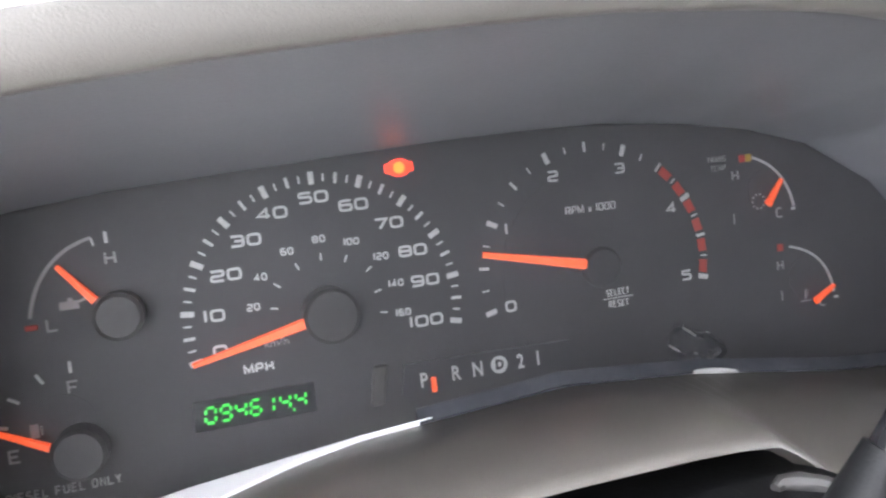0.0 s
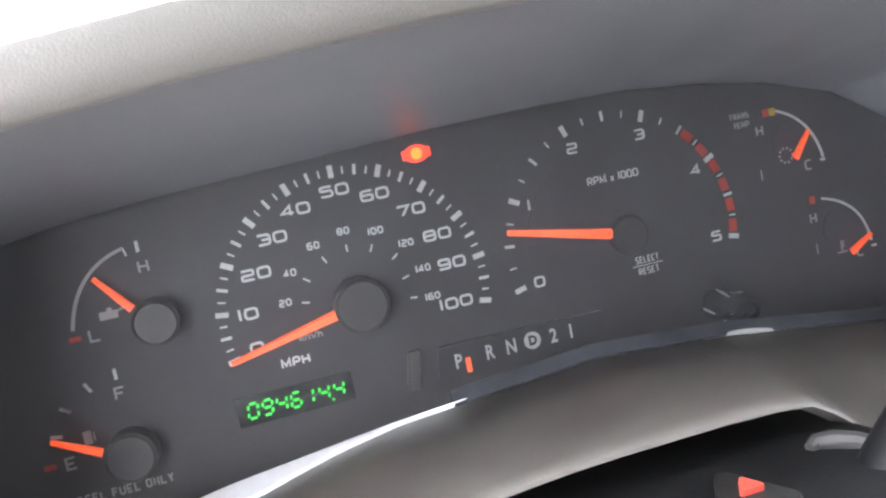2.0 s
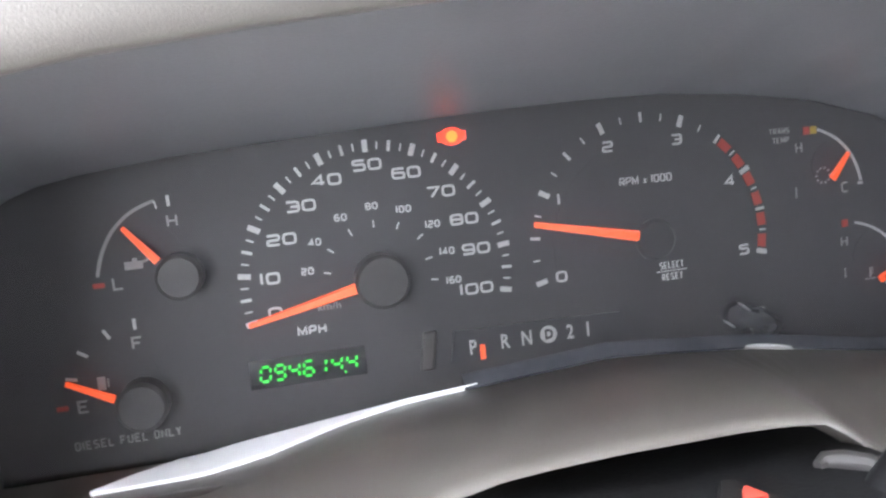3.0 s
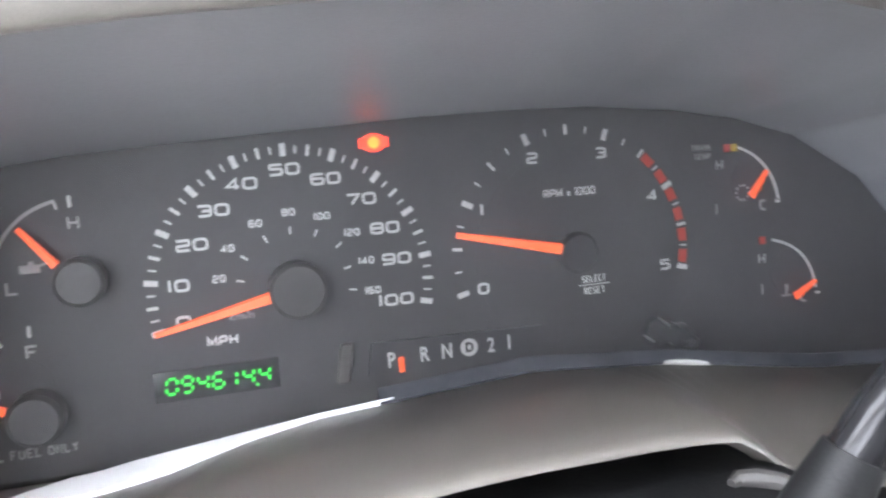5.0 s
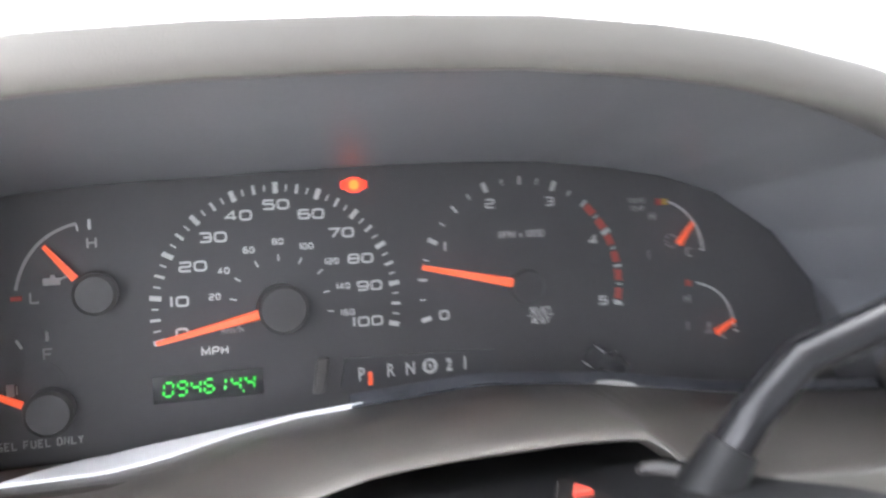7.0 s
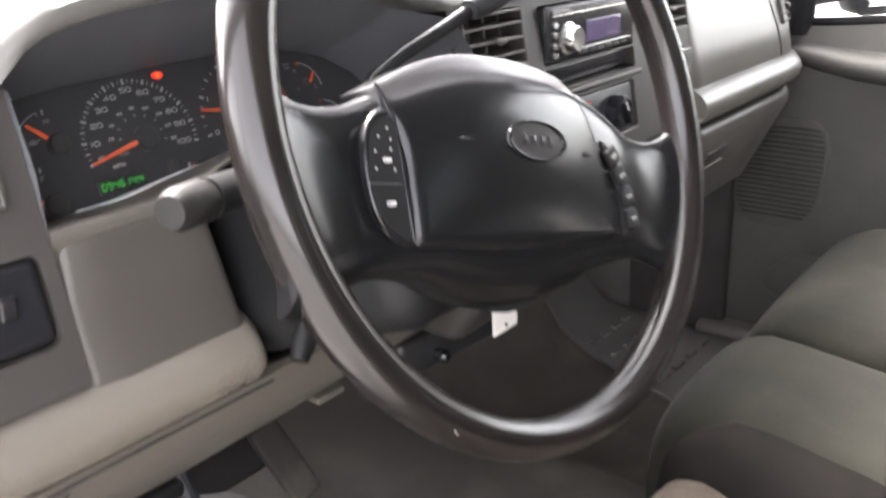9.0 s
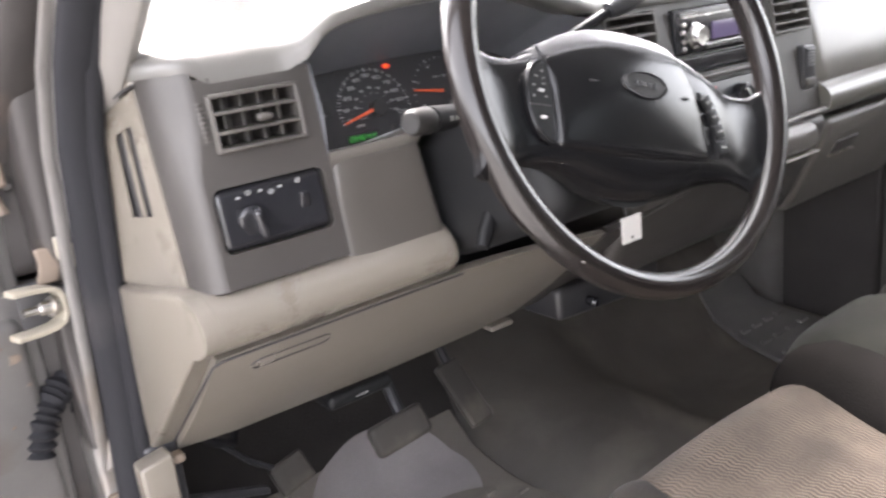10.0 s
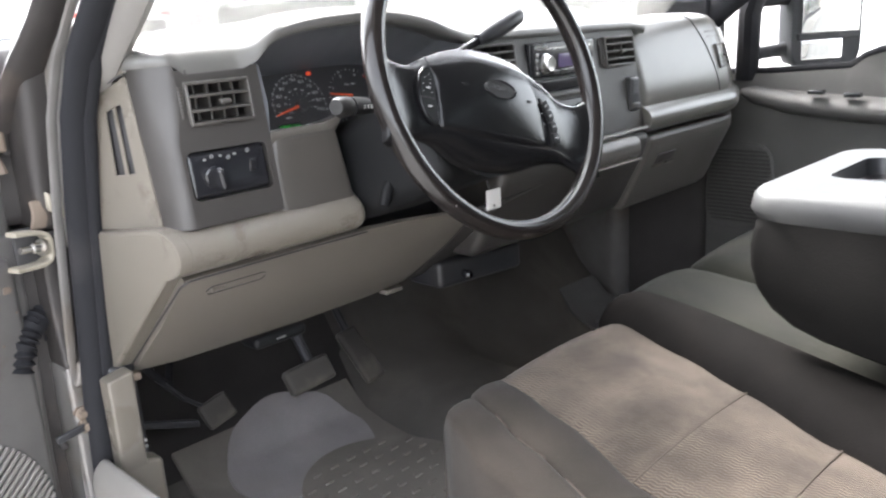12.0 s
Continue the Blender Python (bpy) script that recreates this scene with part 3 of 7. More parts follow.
tagged(part("wall_rear_upper", rbox((-0.40, -1.80, 1.22), (1.40, -1.74, 1.40), 0.02, 2), TRIM_GREY), "grey trim above the rear window", "wall", kind="structure")
rear_glass = tagged(part("rear_window", rbox((-0.38, -1.775, 0.76), (1.38, -1.768, 1.24), 0.002, 1), DARK_GLASS), "unseen tinted rear cab window that cuts fill light", "window", kind="structure")
rear_glass.visible_shadow = False
tagged(part("roof_panel", rbox((-0.36, -1.80, 1.36), (1.36, -0.35, 1.42), 0.03, 4), HEADLINER), "grey cloth headliner under the cab roof", "headliner", kind="structure")
for sx in (-1, 1):
    x0 = 0.48 + sx * 0.845
    tagged(part("door_sill", rbox((x0 - 0.06, -1.75, -0.10), (x0 + 0.06, 0.10, 0.03), 0.02, 3), TRIM_GREY), "grey plastic door sill along the cab floor", "sill", kind="structure")
    tagged(part("rear_pillar", rbox((x0 - 0.05, -1.76, 0.0), (x0 + 0.05, -1.10, 0.80), 0.03, 3), TRIM_GREY), "unseen grey trimmed rear cab pillar that cuts fill light", "pillar", kind="structure")
    tagged(part("rear_pillar_upper", rbox((x0 - 0.04, -1.78, 0.78), (x0 + 0.04, -1.62, 1.40), 0.03, 3), TRIM_GREY), "unseen grey trimmed rear cab pillar that cuts fill light", "pillar", kind="structure")
    tagged(part("centre_pillar", rbox((x0 - 0.045, -1.22, 0.0), (x0 + 0.045, -1.08, 1.40), 0.03, 3), TRIM_GREY), "unseen grey trimmed centre pillar with belt track, cuts fill light", "pillar", kind="structure")
    side_glass = tagged(part("rear_side_window", rbox((x0 - 0.003, -1.64, 0.78), (x0 + 0.003, -1.20, 1.36), 0.002, 1), DARK_GLASS), "unseen tinted rear side window glass that cuts fill light", "window", kind="structure")
    side_glass.visible_shadow = False
    tagged(part("roof_rail", rbox((x0 - 0.05, -1.78, 1.33), (x0 + 0.05, -0.33, 1.41), 0.03, 3), TRIM_GREY), "grey roof rail trim above the door", "trim", kind="structure")

# windscreen pillars
def pillar(mirror):
    base = [(-0.262, 0.045, 0.775), (-0.262, 0.01, 0.80), (-0.258, -0.14, 0.915), (-0.245, -0.30, 1.045), (-0.22, -0.48, 1.20), (-0.19, -0.66, 1.385)]
    rings = []
    for x, y, z in base:
        ring = []
        for k in range(12):
            a = 2 * math.pi * k / 12
            du, dv = 0.022 * math.cos(a), 0.036 * math.sin(a)
            p = Vector((x - 0.010 + du, y + dv * 0.62, z + dv * 0.78))
            if mirror:
                p.x = 0.96 - p.x
            ring.append(p)
        rings.append(ring)
    return ring_loft(rings)
tagged(part("pillar_left", pillar(False), TRIM_GREY), "grey plastic windscreen pillar trim above the dash end", "pillar", kind="structure")
# same trim as the left pillar, its shade put into a near-black colour
tagged(part("pillar_right", pillar(True), RUBBER_AND_SHADE), "grey plastic windscreen pillar trim above the dash end", "pillar", kind="structure")
tagged(part("roof_header", rbox((-0.22, -0.72, 1.34), (1.18, -0.33, 1.41), 0.03, 3), HEADLINER), "grey headliner edge above the windscreen", "headliner", kind="structure")

# windscreen and passenger side glass
def pane(a, b, c, d, n=10, bow=0.0, out=(0, 0, 0)):
    bm = bmesh.new()
    a, b, c, d, out = (Vector(p) for p in (a, b, c, d, out))
    g = [[bm.verts.new(a.lerp(b, i / n).lerp(d.lerp(c, i / n), j / n) + out * bow * (1 - (2 * i / n - 1) ** 2)) for i in range(n + 1)] for j in range(n + 1)]
    for j in range(n):
        for i in range(n):
            bm.faces.new((g[j][i], g[j][i + 1], g[j + 1][i + 1], g[j + 1][i]))
    bmesh.ops.solidify(bm, geom=bm.faces[:], thickness=0.004)
    return bm
glass = part("windscreen", pane((-0.25, 0.12, 0.80), (1.21, 0.12, 0.80), (1.16, -0.62, 1.38), (-0.20, -0.62, 1.38), 12, 0.34, (0, 1, 0.05)), GLASS)
glass.visible_shadow = False
tagged(glass, "clear raked windscreen with a curved lower edge", "windscreen", kind="structure")
# ---- driver's door frame (open door), hinge pillar ----
# hinge pillar of the body: painted metal, facing back
pil = thing("hinge_pillar", "silver painted steel hinge pillar with grime, rust spots and painted shade", "pillar", (-0.36, 0.15, 0.1), kind="structure")
# the darker pieces carry the shade of the door gap in their colour
wpart("pillar_face", rbox((-0.43, 0.145, 0.0), (-0.285, 0.24, 0.60), 0.02, 4, lambda p: Vector((p.x, p.y - 0.02 * smooth01(0.55, 0.85, p.z) + 0.012 * math.sin(9 * p.z), p.z))), PAINT_SHADED, pil)
wpart("pillar_upper", rbox((-0.40, 0.135, 0.605), (-0.30, 0.22, 0.785), 0.015, 4, lambda p: Vector((p.x + 0.03 * smooth01(0.70, 0.80, p.z), p.y - 0.03 * smooth01(0.70, 0.8, p.z), p.z))), PAINT_SHADED, pil)
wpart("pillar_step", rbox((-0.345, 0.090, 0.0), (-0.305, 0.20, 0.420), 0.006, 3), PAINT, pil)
wpart("pillar_step", rbox((-0.345, 0.094, 0.418), (-0.305, 0.20, 0.602), 0.005, 3, lambda p: Vector((p.x, p.y + 0.006 * math.sin(40 * p.z), p.z))), PAINT_SHADED, pil)
wpart("flange_tab", rbox((-0.334, 0.082, 0.392), (-0.312, 0.092, 0.428), 0.005, 3, lambda p: Vector((p.x + 0.3 * (p.z - 0.41), p.y, p.z))), PAINT, pil)
for x, z, r in ((-0.336, 0.356, 0.0075), (-0.333, 0.337, 0.0085)):
    wpart("bolt", tube([(x, 0.093, z), (x, 0.084, z), (x, 0.083, z), (x, 0.078, z)], [r * 1.25, r * 1.25, r * 0.75, r * 0.65], 6), RUST, pil)
wpart("check_link", rbox((-0.374, 0.080, 0.3325), (-0.336, 0.086, 0.3425), 0.002, 2, lambda p: Vector((p.x, p.y, p.z + 0.15 * (p.x + 0.336)))), BLACK_PLASTIC, pil, "dark steel check link")
wpart("pillar_step", rbox((-0.345, 0.085, 0.60), (-0.305, 0.20, 0.83), 0.012, 3, lambda p: Vector((p.x, p.y - 0.035 * smooth01(0.62, 0.85, p.z), p.z))), PAINT_SHADED, pil)
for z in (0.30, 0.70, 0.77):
    wpart("bolt", disc(0.006, 0, 0.006, 0.002, 12), PAINT_SHADED, pil).matrix_basis = Matrix.Translation((-0.352, 0.132, z)) @ Matrix.Rotation(radians(90), 4, "X")

# rubber seal round the door opening
seal_path = [(-0.325, 0.075, 0.02), (-0.318, 0.085, 0.2), (-0.314, 0.082, 0.36), (-0.308, 0.068, 0.5), (-0.306, 0.046, 0.63), (-0.303, 0.02, 0.74), (-0.300, -0.02, 0.81), (-0.296, -0.10, 0.885), (-0.290, -0.25, 1.01), (-0.28, -0.44, 1.18), (-0.26, -0.60, 1.33), (-0.262, -0.8, 1.36), (-0.265, -1.2, 1.365)]
seal = tagged(part("door_seal", tube(seal_path, 0.0195, 14, flat=0.7), RUBBER_AND_SHADE), "black rubber door seal round the opening", "door seal", kind="structure")
tagged(part("pinch_flange", tube([(x - 0.0235, y + 0.014, z) for x, y, z in seal_path], 0.0062, 8, flat=0.6), PAINT), "pale painted pinch flange beside the door seal", "flange", kind="structure")
tagged(part("seal_lip", tube([(x + 0.010, y - 0.012, z) for x, y, z in seal_path[:9]], 0.0085, 10, flat=0.7), RUBBER_AND_SHADE), "black rubber inner lip of the door seal", "door seal", kind="structure")
# outer windscreen pillar, painted, its shade put into the colour
tagged(part("outer_pillar", tube([(-0.345, 0.13, 0.73), (-0.333, 0.06, 0.80), (-0.322, 0.0, 0.85), (-0.317, -0.05, 0.895), (-0.307, -0.25, 1.06), (-0.292, -0.45, 1.23), (-0.277, -0.62, 1.39)], 0.027, 16, flat=0.42), PAINT_SHADED), "outer windscreen pillar, paint darkened as in shade", "pillar", kind="structure")
# kick panel trim and scuff plate at the foot of the pillar
kick = thing("kick_panel", "black kick panel beside the footwell with a small white label", "trim", (-0.285, 0.3, 0.0), kind="structure")
wpart("panel", rbox((-0.305, 0.056, 0.02), (-0.268, 0.50, 0.415), 0.006, 4), BLACK_PLASTIC, kick)
for z in (0.2885, 0.2975):
    wpart("label_bar", rbox((-0.2778, 0.0545, z), (-0.2695, 0.0562, z + 0.0042), 0.0006, 1), MARKING, kick)
scuff = thing("scuff_trim", "light taupe flat scuff trim at the door opening", "trim", (-0.30, 0.05, 0.0), kind="structure")
wpart("plate", rbox((-0.318, 0.030, 0.275), (-0.2830, 0.058, 0.413), 0.0035, 3, lambda p: Vector((p.x, p.y, p.z + 0.18 * (p.x + 0.2795) * smooth01(0.3, 0.4, p.z)))), DASH_LIGHT, scuff)
wpart("foot", rbox((-0.322, 0.030, 0.02), (-0.262, 0.060, 0.284), 0.006, 3, lambda p: Vector((p.x, p.y, p.z - 0.35 * max(0.0, p.x + 0.279)))), DASH_LIGHT, scuff)
wpart("clip", rbox((-0.2832, 0.040, 0.392), (-0.268, 0.056, 0.402), 0.003, 2), RUST, scuff)
tagged(part("sill_trim", rbox((-0.352, -0.10, 0.02), (-0.323, 0.060, 0.300), 0.013, 4, lambda p: Vector((p.x, p.y, p.z + 0.9 * min(0.0, p.x + 0.334)))), TRIM_GREY), "pale grey moulded trim at the door sill", "trim", kind="structure")

# door hinge
hinge = thing("door_hinge", "pale greasy steel door hinge bracket with a bolt", "hinge", (-0.37, 0.12, 0.55))
def cbracket():
    path = [(-0.3950, 0.0640, 0.6175), (-0.3720, 0.0730, 0.6145), (-0.3520, 0.0800, 0.6105), (-0.3430, 0.0820, 0.6055), (-0.3390, 0.0830, 0.5965), (-0.3400, 0.0830, 0.5725), (-0.3440, 0.0820, 0.5645), (-0.3540, 0.0790, 0.5605), (-0.3740, 0.0720, 0.5605), (-0.4020, 0.0610, 0.5635)]
    rings = []
    for k, p in enumerate(path):
        a, b = Vector(path[max(0, k - 1)]), Vector(path[min(len(path) - 1, k + 1)])
        d = (b - a).normalized()
        out = d.cross(Vector((0.3, -0.95, 0))).normalized() * 0.0028
        deep = Vector((0.3, -0.95, 0)).normalized() * 0.010
        p = Vector((-0.343, 0.082, 0.582)) + 0.78 * (Vector(p) - Vector((-0.343, 0.082, 0.582)))
        rings.append([p + out * 0.6 + deep, p + out + deep * 0.8, p + out - deep, p - out - deep, p - out + deep * 0.8, p - out * 0.6 + deep])
    return ring_loft(rings)
wpart("bracket", cbracket(), GREASY, hinge)
# flat black plate, its colour stands for the shade inside the bracket
wpart("leaf", rbox((-0.3760, 0.0900, 0.5600), (-0.3380, 0.0960, 0.6100), 0.003, 2), FACE_BLACK, hinge, "black plate painted as the shaded greasy hollow")
wpart("ear", rbox((-0.3560, 0.0840, 0.6060), (-0.3360, 0.0900, 0.6420), 0.004, 3, lambda p: Vector((p.x + 0.35 * (p.z - 0.606) - 0.5 * max(0.0, p.z - 0.625), p.y, p.z))), RUST, hinge, "rust-brown hinge ear")
wpart("tab", rbox((-0.3330, 0.0760, 0.6200), (-0.3110, 0.0860, 0.6440), 0.003, 3, lambda p: Vector((p.x, p.y, p.z - 0.75 * (p.x + 0.322)))), GREASY, hinge, "pale bent tab")
wpart("bolt", tube([(-0.3760, 0.0710, 0.5880), (-0.3620, 0.0740, 0.5870), (-0.3610, 0.0740, 0.5870), (-0.3440, 0.0790, 0.5855)], [0.0042, 0.0042, 0.0068, 0.0068], 12), CHROME, hinge)
wpart("washer", tube([(-0.3505, 0.0770, 0.5860), (-0.3475, 0.0780, 0.5855)], 0.0105, 16), STEEL, hinge)
up = thing("door_hinge", "rusty brown steel upper door check bracket", "hinge", (-0.36, 0.12, 0.7))
wpart("leaf", rbox((-0.372, 0.118, 0.70), (-0.352, 0.135, 0.745), 0.005, 3), RUST, up)
wpart("arm", tube([(-0.372, 0.125, 0.735), (-0.369, 0.12, 0.70), (-0.366, 0.115, 0.675)], [0.004, 0.005, 0.009], 10), RUST, up)

# wiring boot between door and pillar
boot = thing("wiring_boot", "black ribbed rubber wiring boot between door and pillar", "wiring boot", (-0.37, 0.13, 0.47))
pts = [(-0.340, 0.140, 0.482), (-0.354, 0.128, 0.484), (-0.369, 0.118, 0.474), (-0.382, 0.112, 0.456), (-0.392, 0.110, 0.428)]
path, rad = [], []
for k in range(45):
    s = k / 44 * (len(pts) - 1)
    i = min(int(s), len(pts) - 2)
    path.append(Vector(pts[i]).lerp(Vector(pts[i + 1]), s - i))
    rad.append(0.0145 + 0.0028 * math.cos(k * math.pi * 2 / 4))
wpart("sleeve", tube(path, rad, 14), RUBBER_AND_SHADE, boot)
wpart("collar", tube([(-0.334, 0.148, 0.478), (-0.344, 0.138, 0.480)], [0.036, 0.031], 20), RUBBER_AND_SHADE, boot)

# the open door
door = thing("door_1", "open silver driver's door with grey inner trim and speaker grille", "door", (-0.42, 0.06, 0.0), kind="structure")
DM = Matrix.Translation((-0.378, 0.150, 0.0)) @ Matrix.Rotation(radians(180 + 20), 4, "Z")     # local x runs out along the door, local y to its outside
def dpart(name, bm, mat, parent=None, label=""):
    for v in bm.verts:
        v.co = DM @ v.co
    return wpart(name, bm, mat, parent or door, label)
dpart("shell", rbox((0.0, -0.15, 0.06), (1.05, -0.03, 0.76), 0.03, 6), PAINT)
dpart("shut_face", rbox((-0.014, -0.115, 0.10), (0.03, 0.026, 0.60), 0.010, 4, lambda p: Vector((p.x + 0.008 * smooth01(0.45, 0.3, p.z), p.y, p.z))), PAINT)
dpart("upper_shut_face", rbox((-0.012, -0.10, 0.585), (0.03, 0.020, 0.825), 0.010, 4, lambda p: Vector((p.x - 0.020 * smooth01(0.62, 0.80, p.z), p.y, p.z))), PAINT)
dpart("inner_panel", rbox((0.004, -0.02, 0.12), (0.22, 0.038, 0.575), 0.016, 5), PAINT, None, "silver painted inner panel")
dpart("upper_inner_panel", rbox((0.0, -0.02, 0.565), (0.22, 0.023, 0.83), 0.012, 5), PAINT, None, "silver painted inner panel")
dpart("inner_trim", rbox((0.205, -0.045, 0.12), (1.0, 0.036, 0.73), 0.025, 6), DOOR_TRIM, None, "grey moulded inner trim")
GR = Matrix.Translation((0.158, 0.030, 0.235)) @ Matrix.Rotation(radians(-90), 4, "X")
bm = disc(0.148, -0.004, 0.008, 0.004, 48)
bmesh.ops.transform(bm, matrix=GR, verts=bm.verts)
grille = dpart("speaker_grille", bm, BLACK_PLASTIC, None, "round speaker grille")
for k in range(29):
    d = -0.133 + 0.0095 * k
    c = math.sqrt(0.142 ** 2 - d * d)
    bm = rbox((-c, d - 0.0027, 0.006), (c, d + 0.0027, 0.0115), 0.0015, 1)
    bmesh.ops.transform(bm, matrix=GR @ Matrix.Rotation(radians(35), 4, "Z"), verts=bm.verts)
    dpart("slat", bm, TRIM_GREY, grille)
dpart("window_frame", tube([(0.02, -0.08, 0.74), (0.03, -0.08, 0.84), (0.25, -0.085, 1.05), (0.52, -0.09, 1.33), (0.9, -0.09, 1.36), (1.0, -0.09, 0.75)], 0.02, 10), RUBBER_AND_SHADE)
bm = disc(0.024, 0, 0.010, 0.004, 20)
bmesh.ops.transform(bm, matrix=Matrix.Translation((0.034, 0.022, 0.668)) @ Matrix.Rotation(radians(-90), 4, "X"), verts=bm.verts)
dpart("grommet", bm, RUBBER_AND_SHADE)
for x, z, r in ((0.026, 0.536, 0.0065), (0.018, 0.505, 0.0022), (0.036, 0.551, 0.0018), (0.045, 0.470, 0.0020)):
    bm = ring_loft([[Vector((x + r * f * (1 + 0.3 * math.sin(3 * a + z * 90)) * math.cos(a), y, z + r * f * (1 + 0.25 * math.cos(2 * a)) * math.sin(a))) for a in (2 * math.pi * k / 14 for k in range(14))] for f, y in ((1.0, 0.0372), (0.9, 0.0386), (0.5, 0.0388))])
    dpart("paint_chip", bm, RUST, None, "rusty chip in the paint")

# ---- passenger's door with its window, seen from inside ----
pdoor = thing("door_2", "closed passenger door with grey moulded trim, armrest and speaker", "door", (1.33, -0.5, 0.1), kind="structure")
def sill(y):
    return curve_at([(-1.1, 0.735), (-0.47, 0.735), (-0.34, 0.70), (-0.28, 0.665), (-0.06, 0.655), (0.1, 0.655)], y)
bm = bmesh.new()
ys = [0.06 - 0.029 * k for k in range(40)]
lev = [-0.02, 0.2, 0.35, 0.45, 0.52, 0.57, 0.62, 1.0]
def inner_x(z):
    return curve_at([(0.05, 1.315), (0.35, 1.315), (0.5, 1.31), (0.6, 1.305), (0.66, 1.325), (0.75, 1.335)], z)
ins, outs = [], []
for y in ys:
    zs = [z if z < 0.9 else sill(y) for z in lev]
    ins.append([bm.verts.new((inner_x(z), y, z)) for z in zs])
    outs.append([bm.verts.new((1.40, y, z)) for z in zs])
for a, b in zip(range(len(ys) - 1), range(1, len(ys))):
    for k in range(len(lev) - 1):
        bm.faces.new((ins[a][k], ins[b][k], ins[b][k + 1], ins[a][k + 1]))
        bm.faces.new((outs[a][k], outs[a][k + 1], outs[b][k + 1], outs[b][k]))
    bm.faces.new((ins[a][-1], ins[b][-1], outs[b][-1], outs[a][-1]))
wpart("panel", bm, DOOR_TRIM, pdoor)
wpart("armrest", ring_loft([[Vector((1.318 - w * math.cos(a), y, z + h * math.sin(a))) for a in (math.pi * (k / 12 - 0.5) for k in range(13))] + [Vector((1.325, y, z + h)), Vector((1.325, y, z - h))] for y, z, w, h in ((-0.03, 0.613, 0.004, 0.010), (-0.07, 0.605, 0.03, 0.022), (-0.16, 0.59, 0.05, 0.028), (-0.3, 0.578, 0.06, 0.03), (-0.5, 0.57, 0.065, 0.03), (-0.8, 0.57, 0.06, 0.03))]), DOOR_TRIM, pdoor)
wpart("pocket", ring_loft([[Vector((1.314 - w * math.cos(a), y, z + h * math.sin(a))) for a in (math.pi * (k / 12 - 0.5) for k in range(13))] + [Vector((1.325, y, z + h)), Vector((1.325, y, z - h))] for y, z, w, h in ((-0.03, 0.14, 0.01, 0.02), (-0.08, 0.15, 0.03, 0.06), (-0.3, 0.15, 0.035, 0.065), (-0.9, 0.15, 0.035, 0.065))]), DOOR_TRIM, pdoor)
spk = wpart("speaker_grille", ring_loft([[Vector((x, -0.040 + (0.088 - g_) * math.copysign(abs(math.cos(a)) ** 0.62, math.cos(a)) - 0.09 * (z_ - 0.375), z_)) for a in (2 * math.pi * k / 40 for k in range(40)) for z_ in (0.375 + (0.112 - g_) * math.copysign(abs(math.sin(a)) ** 0.62, math.sin(a)),)] for x, g_ in ((1.325, 0.0), (1.310, 0.0), (1.3075, 0.004), (1.3080, 0.012))]), DOOR_TRIM, pdoor, "ribbed speaker grille")
for k in range(19):
    z = 0.285 + 0.0100 * k
    c = 0.080 * max(0.0, 1 - (abs(z - 0.375) / 0.108) ** 3.2) ** (1 / 3.2)
    m = -0.040 - 0.09 * (z - 0.375)
    wpart("slat", rbox((1.3045, m - c, z - 0.0024), (1.3090, m + c, z + 0.0024), 0.0012, 1), DASH_DARK, spk)
for y, z in ((-0.235, 0.617), (-0.315, 0.611)):
    wpart("switch", rbox((1.262, y - 0.018, z - 0.004), (1.283, y + 0.018, z + 0.006), 0.003, 2), GLOSS_BLACK, pdoor)
wpart("window_seal", tube([(1.335, y, sill(y) + 0.006) for y in ys], 0.009, 8), RUBBER_AND_SHADE, pdoor)
wpart("window_frame", tube([(1.333, -0.040, 0.64), (1.330, -0.044, 0.80), (1.326, -0.07, 0.88), (1.30, -0.25, 1.01), (1.26, -0.48, 1.2), (1.235, -0.66, 1.36), (1.24, -1.0, 1.38)], 0.028, 10), RUBBER_AND_SHADE, pdoor)
g = wpart("window_pane", pane((1.345, 0.0, 0.64), (1.345, -1.08, 0.66), (1.25, -1.05, 1.38), (1.25, -0.6, 1.38), 6), GLASS, pdoor)
g.visible_shadow = False
# ---- dashboard ----
dash = thing("dashboard", "grey and taupe moulded truck dashboard with rounded hood over the gauges", "dashboard", (0.46, 0.1, 0.42))

def front_y(z):
    return -0.108 - 0.15 * (0.707 - z)

HOOD = [(-0.30, 0.785), (-0.262, 0.795), (-0.14, 0.797), (-0.128, 0.801), (-0.118, 0.8095), (-0.105, 0.816), (-0.085, 0.8215), (-0.06, 0.8255), (-0.03, 0.8285), (0.01, 0.831), (0.045, 0.8318), (0.075, 0.8305), (0.10, 0.8285), (0.14, 0.8215), (0.17, 0.813), (0.20, 0.802), (0.225, 0.795), (0.26, 0.793), (0.71, 0.793), (0.78, 0.778), (1.22, 0.768)]

def hood_z(x):
    for (a, va), (b, vb) in zip(HOOD, HOOD[1:]):
        if a <= x <= b:
            return va + (vb - va) * (x - a) / (b - a)
    return HOOD[-1][1]

